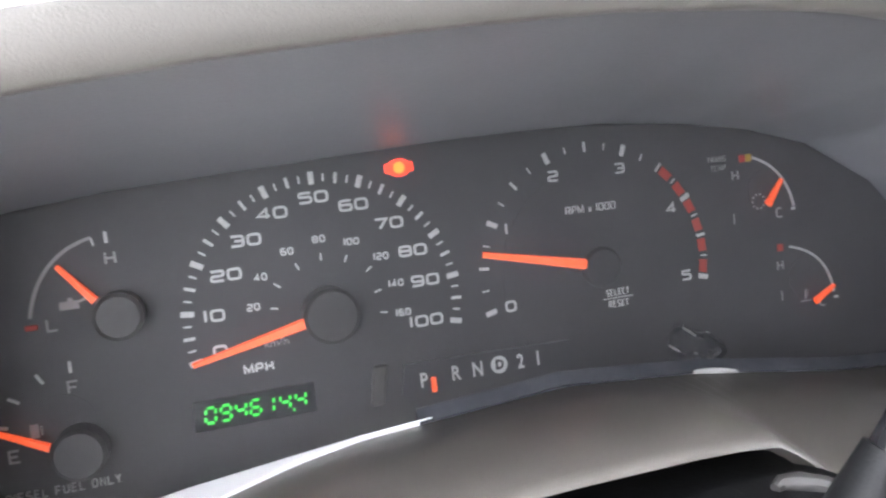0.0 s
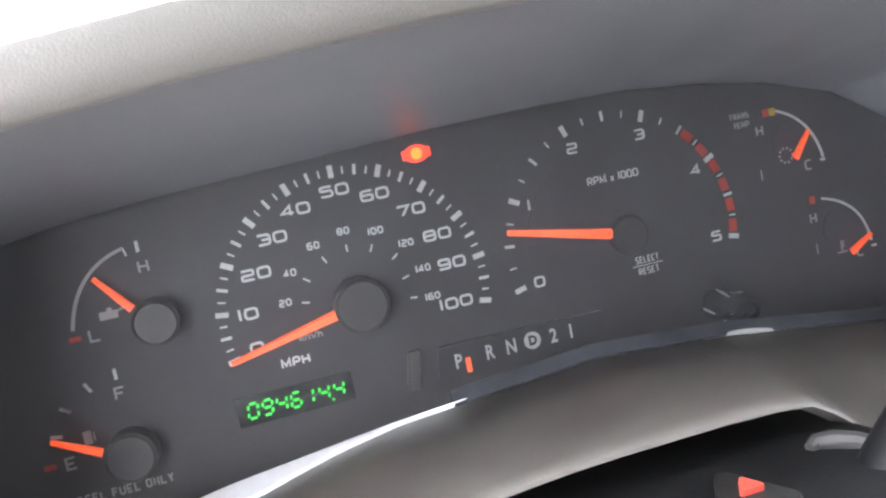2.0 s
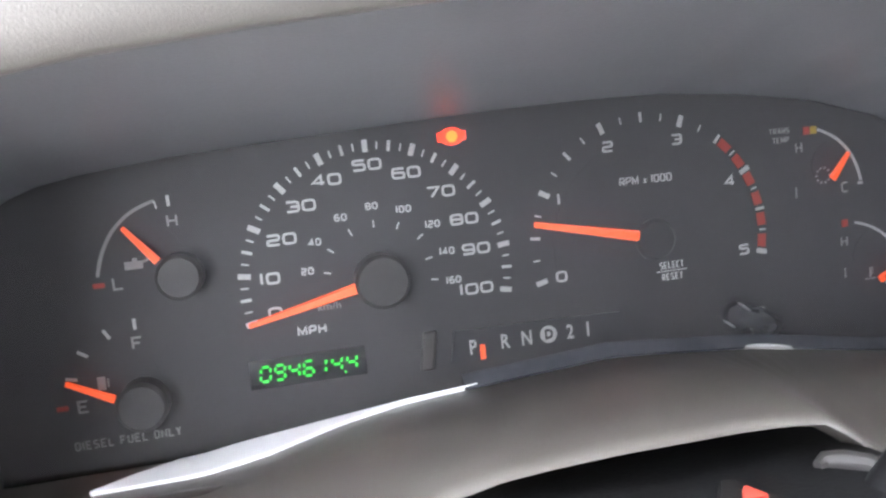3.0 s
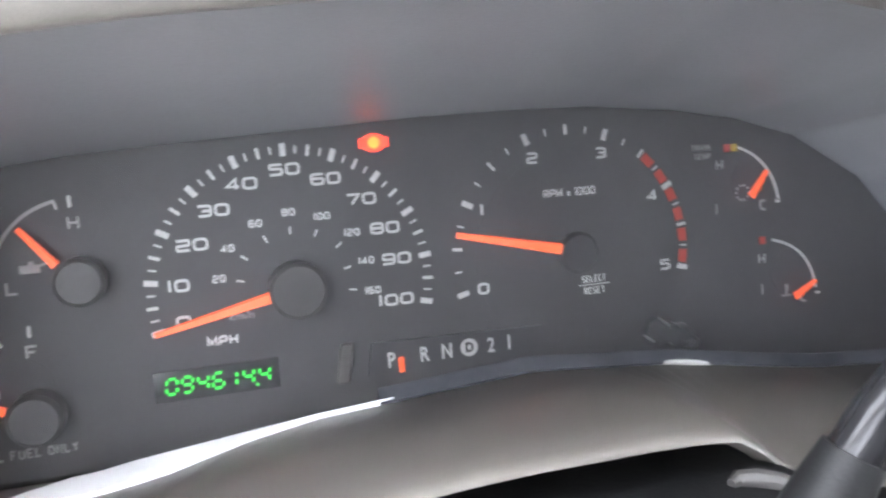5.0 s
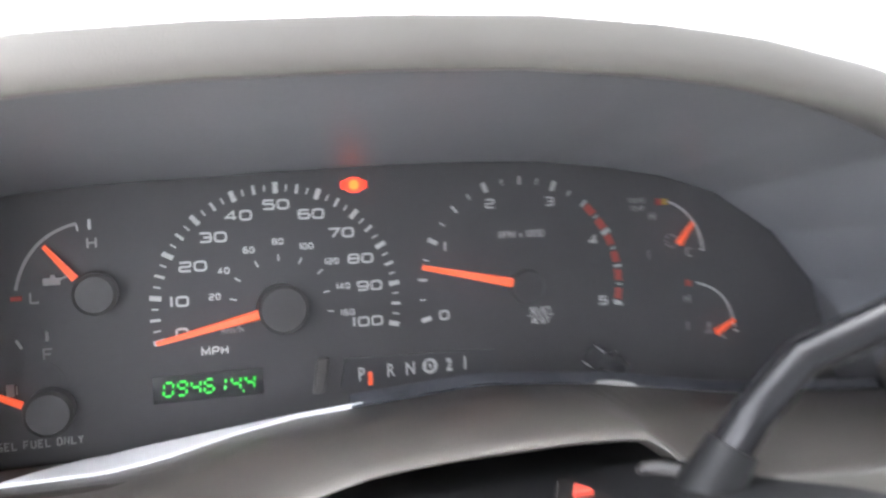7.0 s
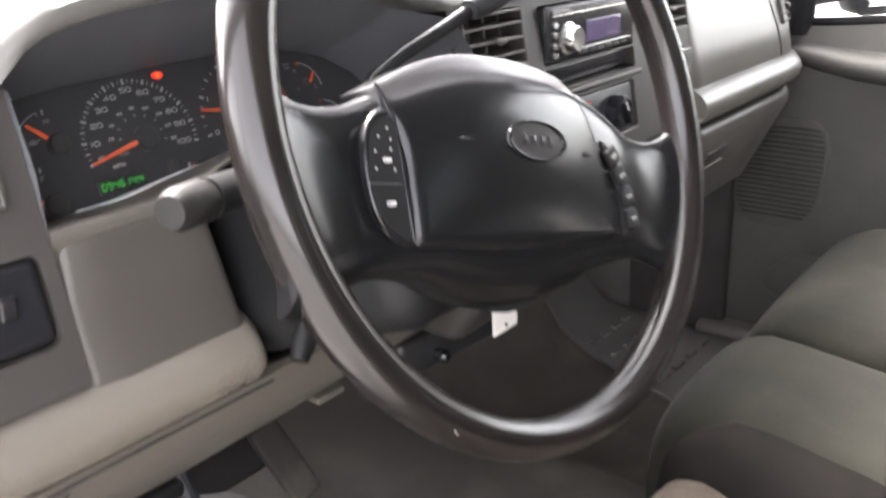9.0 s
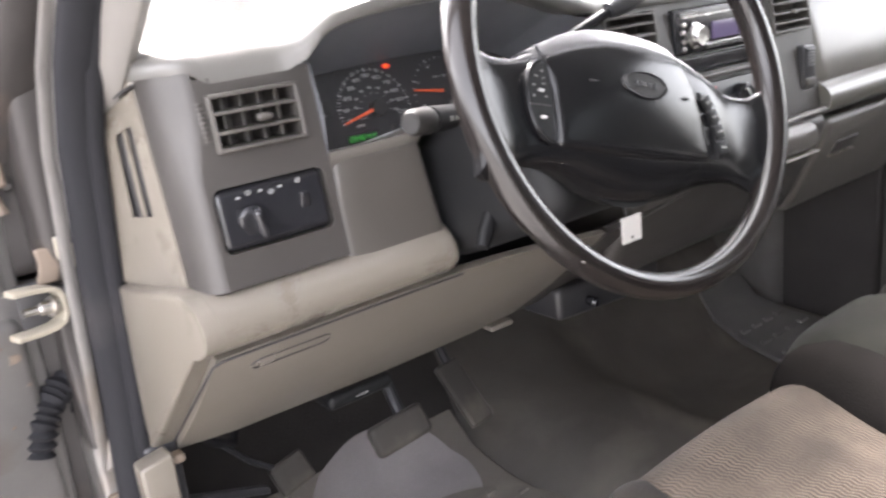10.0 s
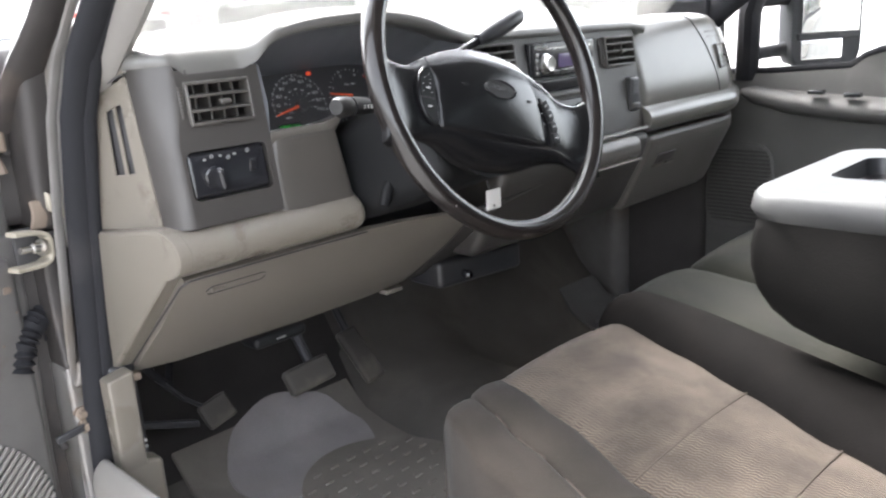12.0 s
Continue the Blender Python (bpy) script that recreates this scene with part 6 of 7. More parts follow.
# trip stem
stem = part("trip_stem", disc(0.0048, 0.0, 0.006, 0.002, 24), GLOSS_BLACK, cl, "scuffed clear sleeve round a black trip reset stem", at=on(2.92, -0.70))
part("stem_tip", disc(0.0030, 0.006, 0.024, 0.0015, 20), GLOSS_BLACK, stem)
sleeve = []
for z, r in ((0.0, 0.0066), (0.004, 0.0060), (0.009, 0.0056), (0.014, 0.0050), (0.019, 0.0050), (0.0225, 0.0046)):
    sleeve.append([Vector((r * (1 + 0.07 * math.sin(5 * a + 400 * z)) * math.cos(a), r * (1 + 0.07 * math.cos(4 * a - 300 * z)) * math.sin(a), z)) for a in (2 * math.pi * k / 36 for k in range(36))])
part("clear_sleeve", ring_loft(sleeve, False), SLEEVE, stem)
# thin white strokes painted as glints on the crinkled sleeve
for k, (a, z0, z1) in enumerate(((0.4, 0.003, 0.012), (1.9, 0.006, 0.017), (3.3, 0.002, 0.009), (4.4, 0.008, 0.020), (5.3, 0.004, 0.014))):
    part("sleeve_glint", tube([(0.0061 * math.cos(a + 30 * (z - z0)), 0.0061 * math.sin(a + 30 * (z - z0)), z) for z in (z0, 0.5 * (z0 + z1), z1)], [0.0002, 0.0005, 0.0002], 6), MARKING, stem)

# clear lens in front, bowed, from the hood's ceiling to the shelf
bm = bmesh.new()
cols, rws = 60, 14
LENS_TOP = [(-2.85, 0.62), (-2.66, 0.80), (-2.5, 0.90), (-2.3, 0.97), (-2.0, 1.02), (-1.4, 1.08), (-0.6, 1.12), (0.3, 1.16), (1.0, 1.19), (1.7, 1.20), (2.4, 1.19), (3.1, 1.12), (3.7, 1.02), (4.3, 0.84), (4.95, 0.44), (5.45, -0.12), (5.85, -0.5)]
g = []
for i in range(cols + 1):
    x = -0.1265 + 0.385 * i / cols
    u = x / R
    top_v = line_at(LENS_TOP, u)
    p0 = FACE @ Vector((x, top_v * R - 0.002, 0.003))
    p1 = Vector((x, -0.0455, line_at(SHELF, x) + 0.0005))
    col = []
    for j in range(rws + 1):
        s = j / rws
        bend = p1 + Vector((0, 0.030, 0.0262))
        p = p0 * (1 - s) ** 2 + bend * 2 * s * (1 - s) + p1 * s * s
        col.append(bm.verts.new(FACE.inverted() @ p))
    g.append(col)
for a, b in zip(g, g[1:]):
    for j in range(rws):
        bm.faces.new((a[j], a[j + 1], b[j + 1], b[j]))
lens = part("lens", bm, LENS, cl, "dusty clear plastic lens", 80)
lens.visible_shadow = False
# white strip lying on the shelf below the lens, painted as glare
rings = []
for k in range(31):
    x = -0.088 + 0.110 * k / 30
    lo_y = line_at([(-0.088, -0.0612), (-0.06, -0.0609), (-0.04, -0.058), (-0.02, -0.0510), (0.0, -0.0472), (0.022, -0.0463)], x)
    up_y = line_at([(-0.088, -0.0608), (-0.078, -0.0545), (-0.066, -0.0490), (-0.05, -0.0468), (-0.035, -0.0466), (-0.017, -0.0462), (0.0, -0.0460), (0.022, -0.0461)], x)
    s, c = line_at(SHELF, x), line_at(CREST, x)
    top = lambda y: s + ((c - s) * 0.5 + 0.001) * (-0.047 - y) / 0.028 + 0.0016
    rings.append([FACE.inverted() @ Vector(p) for p in ((x, lo_y, top(lo_y) - 0.0022), (x, lo_y, top(lo_y) - 0.0004), (x, (lo_y + up_y) / 2, top((lo_y + up_y) / 2)), (x, up_y, top(up_y)), (x, up_y + 0.0006, top(up_y) - 0.003))])
part("lens_glare", ring_loft(rings), GLARE_WHITE, cl, "white glare painted along the edge of the clear lens")
# a small grey strip further right, painted as a weaker streak of glare
rings = []
for k in range(13):
    x = 0.108 + 0.024 * k / 12
    w = 0.0008 * math.sin(math.pi * min(1.0, (k + 0.5) / 12.5)) + 0.0003
    s = line_at(SHELF, x)
    rings.append([FACE.inverted() @ Vector(p) for p in ((x, -0.0462 - w, s - 0.0005), (x, -0.0462 - w, s - 0.0003 + w), (x, -0.0462 - w * 0.4, s - 0.0003 + w * 1.7), (x, -0.0455, s - 0.0003 + w * 1.3), (x, -0.0450, s - 0.001))])
part("lens_glare", ring_loft(rings), MARK_GREY, cl)
# thin dark bluish strip, stands for the reflection low on the lens
rings = []
for k in range(41):
    x = 0.018 + 0.232 * k / 40
    s = line_at(SHELF, x)
    rings.append([FACE.inverted() @ Vector(p) for p in ((x, -0.0470, s - 0.002), (x, -0.0468, s + 0.0006), (x, -0.0445, s + 0.0020), (x, -0.0425, s + 0.0030), (x, -0.042, s - 0.002))])
part("lens_foot_sheen", ring_loft(rings), LENS_SHEEN, cl, "dark bluish strip painted as reflection at the lens foot")
# ---- steering wheel, column, stalks ----
wheel = thing("steering_wheel", "worn dark leather steering wheel turned slightly clockwise", "steering wheel")
wheel.matrix_basis = WHEEL @ Matrix.Rotation(radians(-16), 4, "Z")
def grip(a):
    s = 0.0124 + 0.0006 * math.cos(2 * a)
    return s, s * 1.08
part("rim", torus(0.187, grip, 128, 20), LEATHER, wheel, "leather rim worn shiny and brown", 80)
def top_edge(u):
    # softened over two centimetres, as moulded vinyl is
    return sum(top_line(abs(u + 0.002 * k)) for k in range(-3, 4)) / 7
def top_line(u):
    return spline_at([(0.0, 0.0350), (0.04, 0.0320), (0.07, 0.0240), (0.10, 0.0105), (0.125, -0.002), (0.142, -0.0060), (0.154, -0.002), (0.165, 0.009), (0.172, 0.018)], u)
def low_edge(u):
    u = abs(u)
    return spline_at([(0.0, -0.1120), (0.05, -0.1045), (0.085, -0.0935), (0.11, -0.0900), (0.128, -0.0905), (0.142, -0.097), (0.155, -0.106), (0.167, -0.104)], u)
def hub_ring(u, grow=0.0, front=0.0, back=-0.03, squash=3.0):
    t, b = top_edge(u) + grow, low_edge(u) - grow
    m, h = (t + b) / 2, (t - b) / 2
    mid, d = (front + back) / 2, (front - back) / 2
    ring = []
    for k in range(28):
        a = 2 * math.pi * k / 28
        c, s = math.cos(a), math.sin(a)
        y, z = m + h * math.copysign(abs(c) ** (2 / squash), c), mid + d * math.copysign(abs(s) ** (2 / squash), s)
        z -= 0.55 * max(0.0, -0.080 - y) * (1 - smooth01(0.07, 0.12, abs(u)))
        y += 0.10 * max(0.0, -z) * smooth01(-0.03, 0.01, y) * (1 - smooth01(0.06, 0.135, abs(u)))
        out = math.sqrt(0.186 ** 2 - min(y * y, 0.02)) - 0.168
        ring.append(Vector((u + math.copysign(smooth01(0.12, 0.168, abs(u)) * out, u), y, z)))
    return ring
rings = []
for k in range(81):
    u = -0.168 + 0.336 * k / 80
    e = abs(u)
    f = spline_at([(0, 0.003), (0.09, 0.003), (0.13, -0.002), (0.15, 0.000), (0.168, 0.008)], e)
    bk = spline_at([(0, -0.045), (0.08, -0.04), (0.14, -0.022), (0.168, -0.012)], e)
    rings.append(hub_ring(u, 0.0, f, bk, 2.6))
part("spokes", ring_loft(rings), PAD_VINYL, wheel, "dark moulded spokes", 60)
# airbag pad: a soft dome with a seam round it
def pad_left(v):
    return curve_at([(-0.09, -0.1005), (-0.037, -0.1045), (0.03, -0.118)], v)
def pad_right(v):
    return curve_at([(-0.09, 0.0845), (-0.042, 0.079), (0.03, 0.060)], v)
bm = bmesh.new()
NU, NV = 48, 30
g = []
for j in range(NV + 1):
    q = 0.5 - 0.5 * math.cos(math.pi * j / NV)
    row = []
    for i in range(NU + 1):
        p = 0.5 - 0.5 * math.cos(math.pi * i / NU)
        bot, v = -0.0775 - 0.003 * math.sin(math.pi * p), 0.0
        for _ in range(3):
            u = pad_left(v) + (pad_right(v) - pad_left(v)) * p
            v = bot + (top_edge(u) + 0.0030 - bot) * q
        wide, tall = pad_right(v) - pad_left(v), top_edge(u) + 0.0030 - bot
        e = swell(min(p, 1 - p) * wide, 0.010) * swell(q * tall, 0.008) * swell((1 - q) * tall, 0.040)
        z = -0.007 - 0.006 * smooth01(0.8, 1.0, q) + e * (0.0105 + 0.010 * (1 - (2 * p - 1) ** 2) * (1 - (2 * q - 1) ** 2))
        row.append(bm.verts.new((u, v, z)))
    g.append(row)
for a, b in zip(g, g[1:]):
    for i in range(NU):
        bm.faces.new((a[i], a[i + 1], b[i + 1], b[i]))
loop = g[0] + [row[-1] for row in g[1:]] + g[-1][::-1][1:] + [row[0] for row in g[::-1][1:-1]]
low = [bm.verts.new((v.co.x, v.co.y + (0.001 if v.co.y > -0.01 else 0.0), -0.030 if v.co.y > -0.01 else -0.02)) for v in loop]
for k in range(len(loop)):
    bm.faces.new((loop[k], loop[(k + 1) % len(loop)], low[(k + 1) % len(loop)], low[k]))
pad = part("airbag_pad", bm, PAD_VINYL, wheel, "smooth dark airbag pad", 60)
# oval badge, left plain
part("oval_badge", torus(1.0, lambda a: (0.085, 0.05), 40, 8), PAD_VINYL, wheel, at=Matrix.Translation((-0.008, -0.0190, 0.0136)) @ Matrix.Diagonal((0.0250, 0.0112, 0.036, 1)))
part("badge_face", disc(1.0, 0, 0.0012, 0.0002, 36), LEATHER, wheel, at=Matrix.Translation((-0.008, -0.0190, 0.0128)) @ Matrix.Diagonal((0.0235, 0.0100, 1, 1)))
for k, (du, w, h) in enumerate(((-0.012, 0.004, 0.007), (-0.004, 0.005, 0.006), (0.004, 0.004, 0.006), (0.011, 0.004, 0.007))):
    part("badge_relief", rbox((-0.008 + du - w / 2, -0.0190 - h / 2, 0.0132), (-0.008 + du + w / 2, -0.0190 + h / 2, 0.0146), 0.0006, 2), PAD_VINYL, wheel)
for u, v, w, z in ((-0.062, -0.0205, 0.014, 0.0106), (0.046, -0.0235, 0.007, 0.0104), (0.056, -0.0640, 0.018, 0.0052)):
    for k in range(4):
        part("emboss_mark", rbox((u - w / 2 + w * k / 4, v - 0.0012, z - 0.002), (u - w / 2 + w * (k + 0.7) / 4, v + 0.0012, z + 0.0006), 0.0003, 1), LEATHER, wheel)
# raised seams beside the pad
part("pad_seam", tube([(pad_left(v) - 0.0016, v, spline_at([(-0.096, -0.003), (-0.08, 0.0025), (-0.02, 0.003), (0.0, 0.0025), (0.012, -0.002)], v)) for v in (0.006 - 0.0066 * k for k in range(13))], [0.0010] + [0.0016] * 11 + [0.0008], 10), PAD_VINYL, wheel)
part("pad_seam", tube([(pad_right(v) + 0.0012, v, spline_at([(-0.08, 0.0015), (-0.02, 0.002), (0.0, -0.002)], v)) for v in (-0.002 - 0.0065 * k for k in range(12))], [0.0011] * 12, 10), PAD_VINYL, wheel)
# button groups, set into the spokes inside a raised rim
def closed_curve(pts, n=6):
    out, m = [], len(pts)
    for i in range(m):
        a, b, c, d = (Vector((*pts[(i + k) % m], 0)) for k in (-1, 0, 1, 2))
        for k in range(n):
            t = k / n
            out.append(0.5 * (2 * b + (c - a) * t + (2 * a - 5 * b + 4 * c - d) * t * t + (3 * b - a - 3 * c + d) * t ** 3))
    return out
BANKS = (([(-0.1105, -0.0085), (-0.1185, -0.0100), (-0.1255, -0.0180), (-0.1285, -0.0340), (-0.1270, -0.0520), (-0.1215, -0.0650), (-0.1125, -0.0725), (-0.1065, -0.0730), (-0.1052, -0.0600), (-0.1065, -0.0350), (-0.1085, -0.0130)], "black cruise button bank"),
         ([(0.0715, -0.0125), (0.079, -0.0165), (0.089, -0.028), (0.097, -0.045), (0.1005, -0.062), (0.0955, -0.0725), (0.0875, -0.0715), (0.0835, -0.045)], "black function button bank"))
for outline, text in BANKS:
    edge = closed_curve(outline)
    c = sum(edge, Vector()) / len(edge)
    bank = part("button_bank", ring_loft([[c + (p - c) * f + Vector((0, 0, z)) for p in edge] for f, z in ((0.97, -0.012), (0.97, 0.0036), (0.93, 0.0046))]), BANK_BLACK, wheel, text)
    if c.x < 0:
        part("bank_rim", tube([p + Vector((0, 0, 0.0026)) for p in edge + edge[:1]], [0.0019] * (len(edge) + 1), 10, caps=False), PAD_VINYL, wheel)
    if c.x < 0:
        for s, y in (("ON", -0.0330), ("OFF", -0.0545)):
            word("button_text", s, 0.0034, MARKING, bank, Matrix.Translation((-0.1165, y, 0.0048)), 1.0, 0.0001)
        for x, y in ((-0.1145, -0.0170), (-0.1205, -0.0215), (-0.1130, -0.0225), (-0.1235, -0.0290), (-0.1135, -0.0275), (-0.1240, -0.0375), (-0.1120, -0.0375)):
            part("button_mark", rbox((x - 0.0006, y - 0.0007, 0.0042), (x + 0.0006, y + 0.0007, 0.0050), 0.0002, 1), MARK_GREY, bank)
        part("button_gap", rbox((-0.1290, -0.0450, 0.0042), (-0.1085, -0.0442, 0.0050), 0.0002, 1), HUB, bank)
    else:
        for x, y, turn in ((0.0785, -0.0225, 34), (0.0855, -0.0350, 26), (0.0905, -0.0485, 18), (0.0930, -0.0630, 10)):
            b = part("button", rbox((-0.0062, -0.0062, 0.0), (0.0062, 0.0062, 0.0040), 0.0015, 2), BANK_BLACK, bank, at=Matrix.Translation((x, y, 0.0042)) @ Matrix.Rotation(radians(turn), 4, "Z"))
            for k in range(3):
                part("button_mark", rbox((-0.0030 + 0.0022 * k, -0.0009, 0.0039), (-0.0014 + 0.0022 * k, 0.0009, 0.0043), 0.0002, 1), MARK_GREY, b)
part("hub_cover", ring_loft([[Vector((r * math.cos(a), -0.04 + r * math.sin(a), z)) for a in (2 * math.pi * k / 32 for k in range(32))] for r, z in ((0.075, -0.03), (0.062, -0.055), (0.05, -0.062))]), COLUMN_PLASTIC, wheel)
part("rim_nick", rbox((-0.0003, -0.0004, -0.003), (0.0003, 0.0016, 0.0009), 0.0003, 1), PAPER, wheel, at=Matrix.Rotation(radians(240), 4, "Z") @ Matrix.Translation((0.1935, 0, 0.0106)))

# column shroud
column = thing("steering_column", "dark plastic steering column shroud with hazard switch", "steering column")
column.matrix_basis = WHEEL
def shroud(p):
    k = smooth01(-0.06, -0.24, p.z)
    y = p.y + (0.016 * smooth01(-0.07, -0.14, p.z) if p.y > -0.04 else 0)
    x = p.x * (0.92 + 0.12 * k)
    if x > 0:
        x *= 1 - 0.66 * smooth01(-0.115, -0.185, p.z)
    return Vector((x, y - 0.005 * k, p.z))
part("shroud", rbox((-0.088, -0.108, -0.26), (0.088, 0.012, -0.058), 0.030, 8, shroud), COLUMN_PLASTIC, column, "dark grey column shroud")
part("collar", disc(0.06, -0.075, -0.05, 0.006, 40), COLUMN_PLASTIC, column, at=Matrix.Translation((0, -0.035, 0)))
IW = WHEEL.inverted()
def tri_plate(cx, cy, r, z0, z1, turn, slope):
    """A rounded triangle lying on the shroud, tilted with it."""
    outline = []
    for k in range(3):
        a = turn + 2 * math.pi * k / 3
        for d in (-0.5, -0.25, 0.0, 0.25, 0.5):
            outline.append((cx + r * (0.82 * math.cos(a) + 0.18 * math.cos(a + d * 2.1)), cy + r * (0.82 * math.sin(a) + 0.18 * math.sin(a + d * 2.1))))
    at = lambda f, z: [IW @ Vector((cx + (x - cx) * f, cy + (y - cy) * f, z - slope * (y - cy))) for x, y in outline]
    return ring_loft([at(1.0, z0), at(1.0, z1 - 0.001), at(0.93, z1)])
hz = part("hazard_switch", tri_plate(0.0600, -0.1305, 0.0110, 0.695, 0.7225, radians(90), 0.2), STALK_GREY, column, "grey triangular hazard button")
part("red_triangle", tri_plate(0.0610, -0.1290, 0.0032, 0.7215, 0.7238, radians(90), 0.2), MARK_RED, hz)
# short grey arc added for the highlight at the foot of the gear lever
part("lever_glint", tube([IW @ Vector(p) for p in ((0.0855, -0.1175, 0.7165), (0.0880, -0.1165, 0.7165), (0.0915, -0.1185, 0.7175), (0.0950, -0.1225, 0.719), (0.0975, -0.128, 0.7205))], [0.0012, 0.0022, 0.0026, 0.0024, 0.0016], 10), HUB, column, "grey arc painted as a highlight round the lever")
part("key_lock", disc(0.016, 0, 0.02, 0.004, 24), BLACK_PLASTIC, column, at=Matrix.Translation((0.088, -0.07, -0.10)) @ Matrix.Rotation(radians(80), 4, "Y"))

# indicator stalk
stalk = thing("indicator_stalk", "thick black indicator stalk with white wiper symbols", "stalk", (0.0, -0.2, 0.74))
ax = [Vector((0.0, -0.178, 0.722)), Vector((-0.035, -0.198, 0.728)), Vector((-0.055, -0.206, 0.731)), Vector((-0.0585, -0.2075, 0.7315)), Vector((-0.075, -0.214, 0.733)), Vector((-0.094, -0.2215, 0.735)), Vector((-0.096, -0.222, 0.7352)), Vector((-0.098, -0.223, 0.7355)), Vector((-0.116, -0.230, 0.737)), Vector((-0.121, -0.232, 0.7375))]
wpart("arm", tube(ax[:4], [0.007, 0.0075, 0.009, 0.0100], 20), COLUMN_PLASTIC, stalk)
wpart("barrel", tube(ax[3:6], [0.0100, 0.0108, 0.0112], 28), COLUMN_PLASTIC, stalk)
wpart("end_cap", tube(ax[6:], [0.0104, 0.0113, 0.0110, 0.0085], 28), STALK_GREY, stalk, "grey rounded end button")
for dx in (0.0, 0.010, 0.019):
    c = ax[4].lerp(ax[2], dx / 0.02 * 0.9)
    wpart("symbol", rbox((c.x - 0.0028, c.y - 0.0112, c.z - 0.0022), (c.x + 0.0028, c.y - 0.0090, c.z + 0.0022), 0.0008, 1), MARKING, stalk)
# tilt lever
TILT = [(0.030, -0.160, 0.655), (0.012, -0.168, 0.638), (0.000, -0.175, 0.624), (-0.016, -0.183, 0.608), (-0.023, -0.186, 0.600)]
tl = thing("tilt_lever", "short black column tilt lever", "lever", (-0.03, -0.18, 0.64))
wpart("handle", tube(TILT, [0.005, 0.0052, 0.0075, 0.0082, 0.0060], 14), BANK_BLACK, tl)
# gear lever on the column
gl = thing("gear_lever", "long black column gear lever with a grooved grip", "gear lever", (0.10, -0.14, 0.74))
wpart("boot", tube([(0.088, -0.138, 0.708), (0.097, -0.133, 0.719), (0.104, -0.131, 0.732)], [0.0095, 0.0088, 0.0072], 20), COLUMN_PLASTIC, gl)
lever_path = [(0.097, -0.132, 0.719), (0.1085, -0.130, 0.740), (0.123, -0.127, 0.754), (0.155, -0.129, 0.768), (0.20, -0.135, 0.783), (0.235, -0.141, 0.797)]
wpart("shaft", tube(lever_path, [0.0058] * 6, 18), LEVER_BLACK, gl)
pts = [(0.222, -0.1415, 0.794), (0.232, -0.142, 0.797), (0.25, -0.1425, 0.803), (0.29, -0.144, 0.817), (0.309, -0.144, 0.824), (0.316, -0.144, 0.8265)]
wpart("grip", tube(pts, [0.0085, 0.0115, 0.0135, 0.0135, 0.0125, 0.008], 18), BLACK_PLASTIC, gl)
# key with a paper tag
tag = thing("key_tag", "white paper key tag hanging below the steering column", "key tag", (0.13, -0.237, 0.57))
wpart("paper", rbox((0.1155, -0.2375, 0.5725), (0.1455, -0.2365, 0.600), 0.0006, 1), PAPER, tag)
hole = wpart("hole", disc(0.0016, 0, 0.0004, 0.0, 12), GLOSS_BLACK, tag)
hole.matrix_basis = Matrix.Translation((0.131, -0.2376, 0.5775)) @ Matrix.Rotation(radians(90), 4, "X")
wpart("ring", tube([(0.128, -0.232, 0.60), (0.132, -0.225, 0.612), (0.142, -0.215, 0.628), (0.15, -0.205, 0.645)], 0.0012, 8), CHROME, tag)
# ---- light switch panel, pedals ----
lp = thing("light_switch_panel", "glossy black light switch panel with round headlamp knob", "light switch", (-0.19, -0.1, 0.64))
wpart("plate", rbox((-0.2425, -0.004, 0.6415), (-0.1365, 0.02, 0.696), 0.007, 4, lambda p: Vector((p.x, front_y(p.z) + p.y + 0.006, p.z))), GLOSS_BLACK, lp)
def at_panel(x, z, out):
    return Matrix.Translation((x, front_y(z) + 0.002 - out, z)) @ Matrix.Rotation(radians(98), 4, "X")
k_ = wpart("knob", disc(0.0120, 0, 0.005, 0.002, 32), GLOSS_BLACK, lp)
k_.matrix_basis = at_panel(-0.213, 0.667, 0.0)
g_ = wpart("knob_grip", rbox((-0.0042, -0.0135, 0.0), (0.0042, 0.0135, 0.021), 0.004, 4), GLOSS_BLACK, lp)
g_.matrix_basis = at_panel(-0.213, 0.667, 0.003) @ Matrix.Rotation(radians(14), 4, "Z")
d_ = wpart("dimmer", rbox((-0.005, -0.008, 0.0), (0.005, 0.008, 0.004), 0.003, 3), GLOSS_BLACK, lp)
d_.matrix_basis = at_panel(-0.160, 0.672, 0.0)
for j, (x, z) in enumerate(((-0.221, 0.686), (-0.211, 0.6885), (-0.200, 0.688), (-0.190, 0.685), (-0.181, 0.6875), (-0.163, 0.689))):
    s_ = wpart("symbol", torus(0.0019, lambda a: (0.0005, 0.0003), 16, 6) if j % 2 else rbox((-0.0018, -0.0010, 0), (0.0018, 0.0010, 0.0004), 0.0003, 1), MARK_GREY, lp)
    s_.matrix_basis = at_panel(x, z, 0.001)

# recessed pull in the lower panel
pull = thing("panel_pull", "recessed finger pull in the taupe knee panel", "handle", (-0.2, -0.09, 0.53))
def on_panel(x, d, out=0.0):
    """A point of the sloping knee panel, d metres down its slope from the bar."""
    f = d / 0.2475
    b_ = 0.004 * math.sin(math.pi * f) + out
    return Vector((x, -0.114 + 0.180 * f - 0.66 * b_, 0.5545 - 0.170 * f - 0.75 * b_))
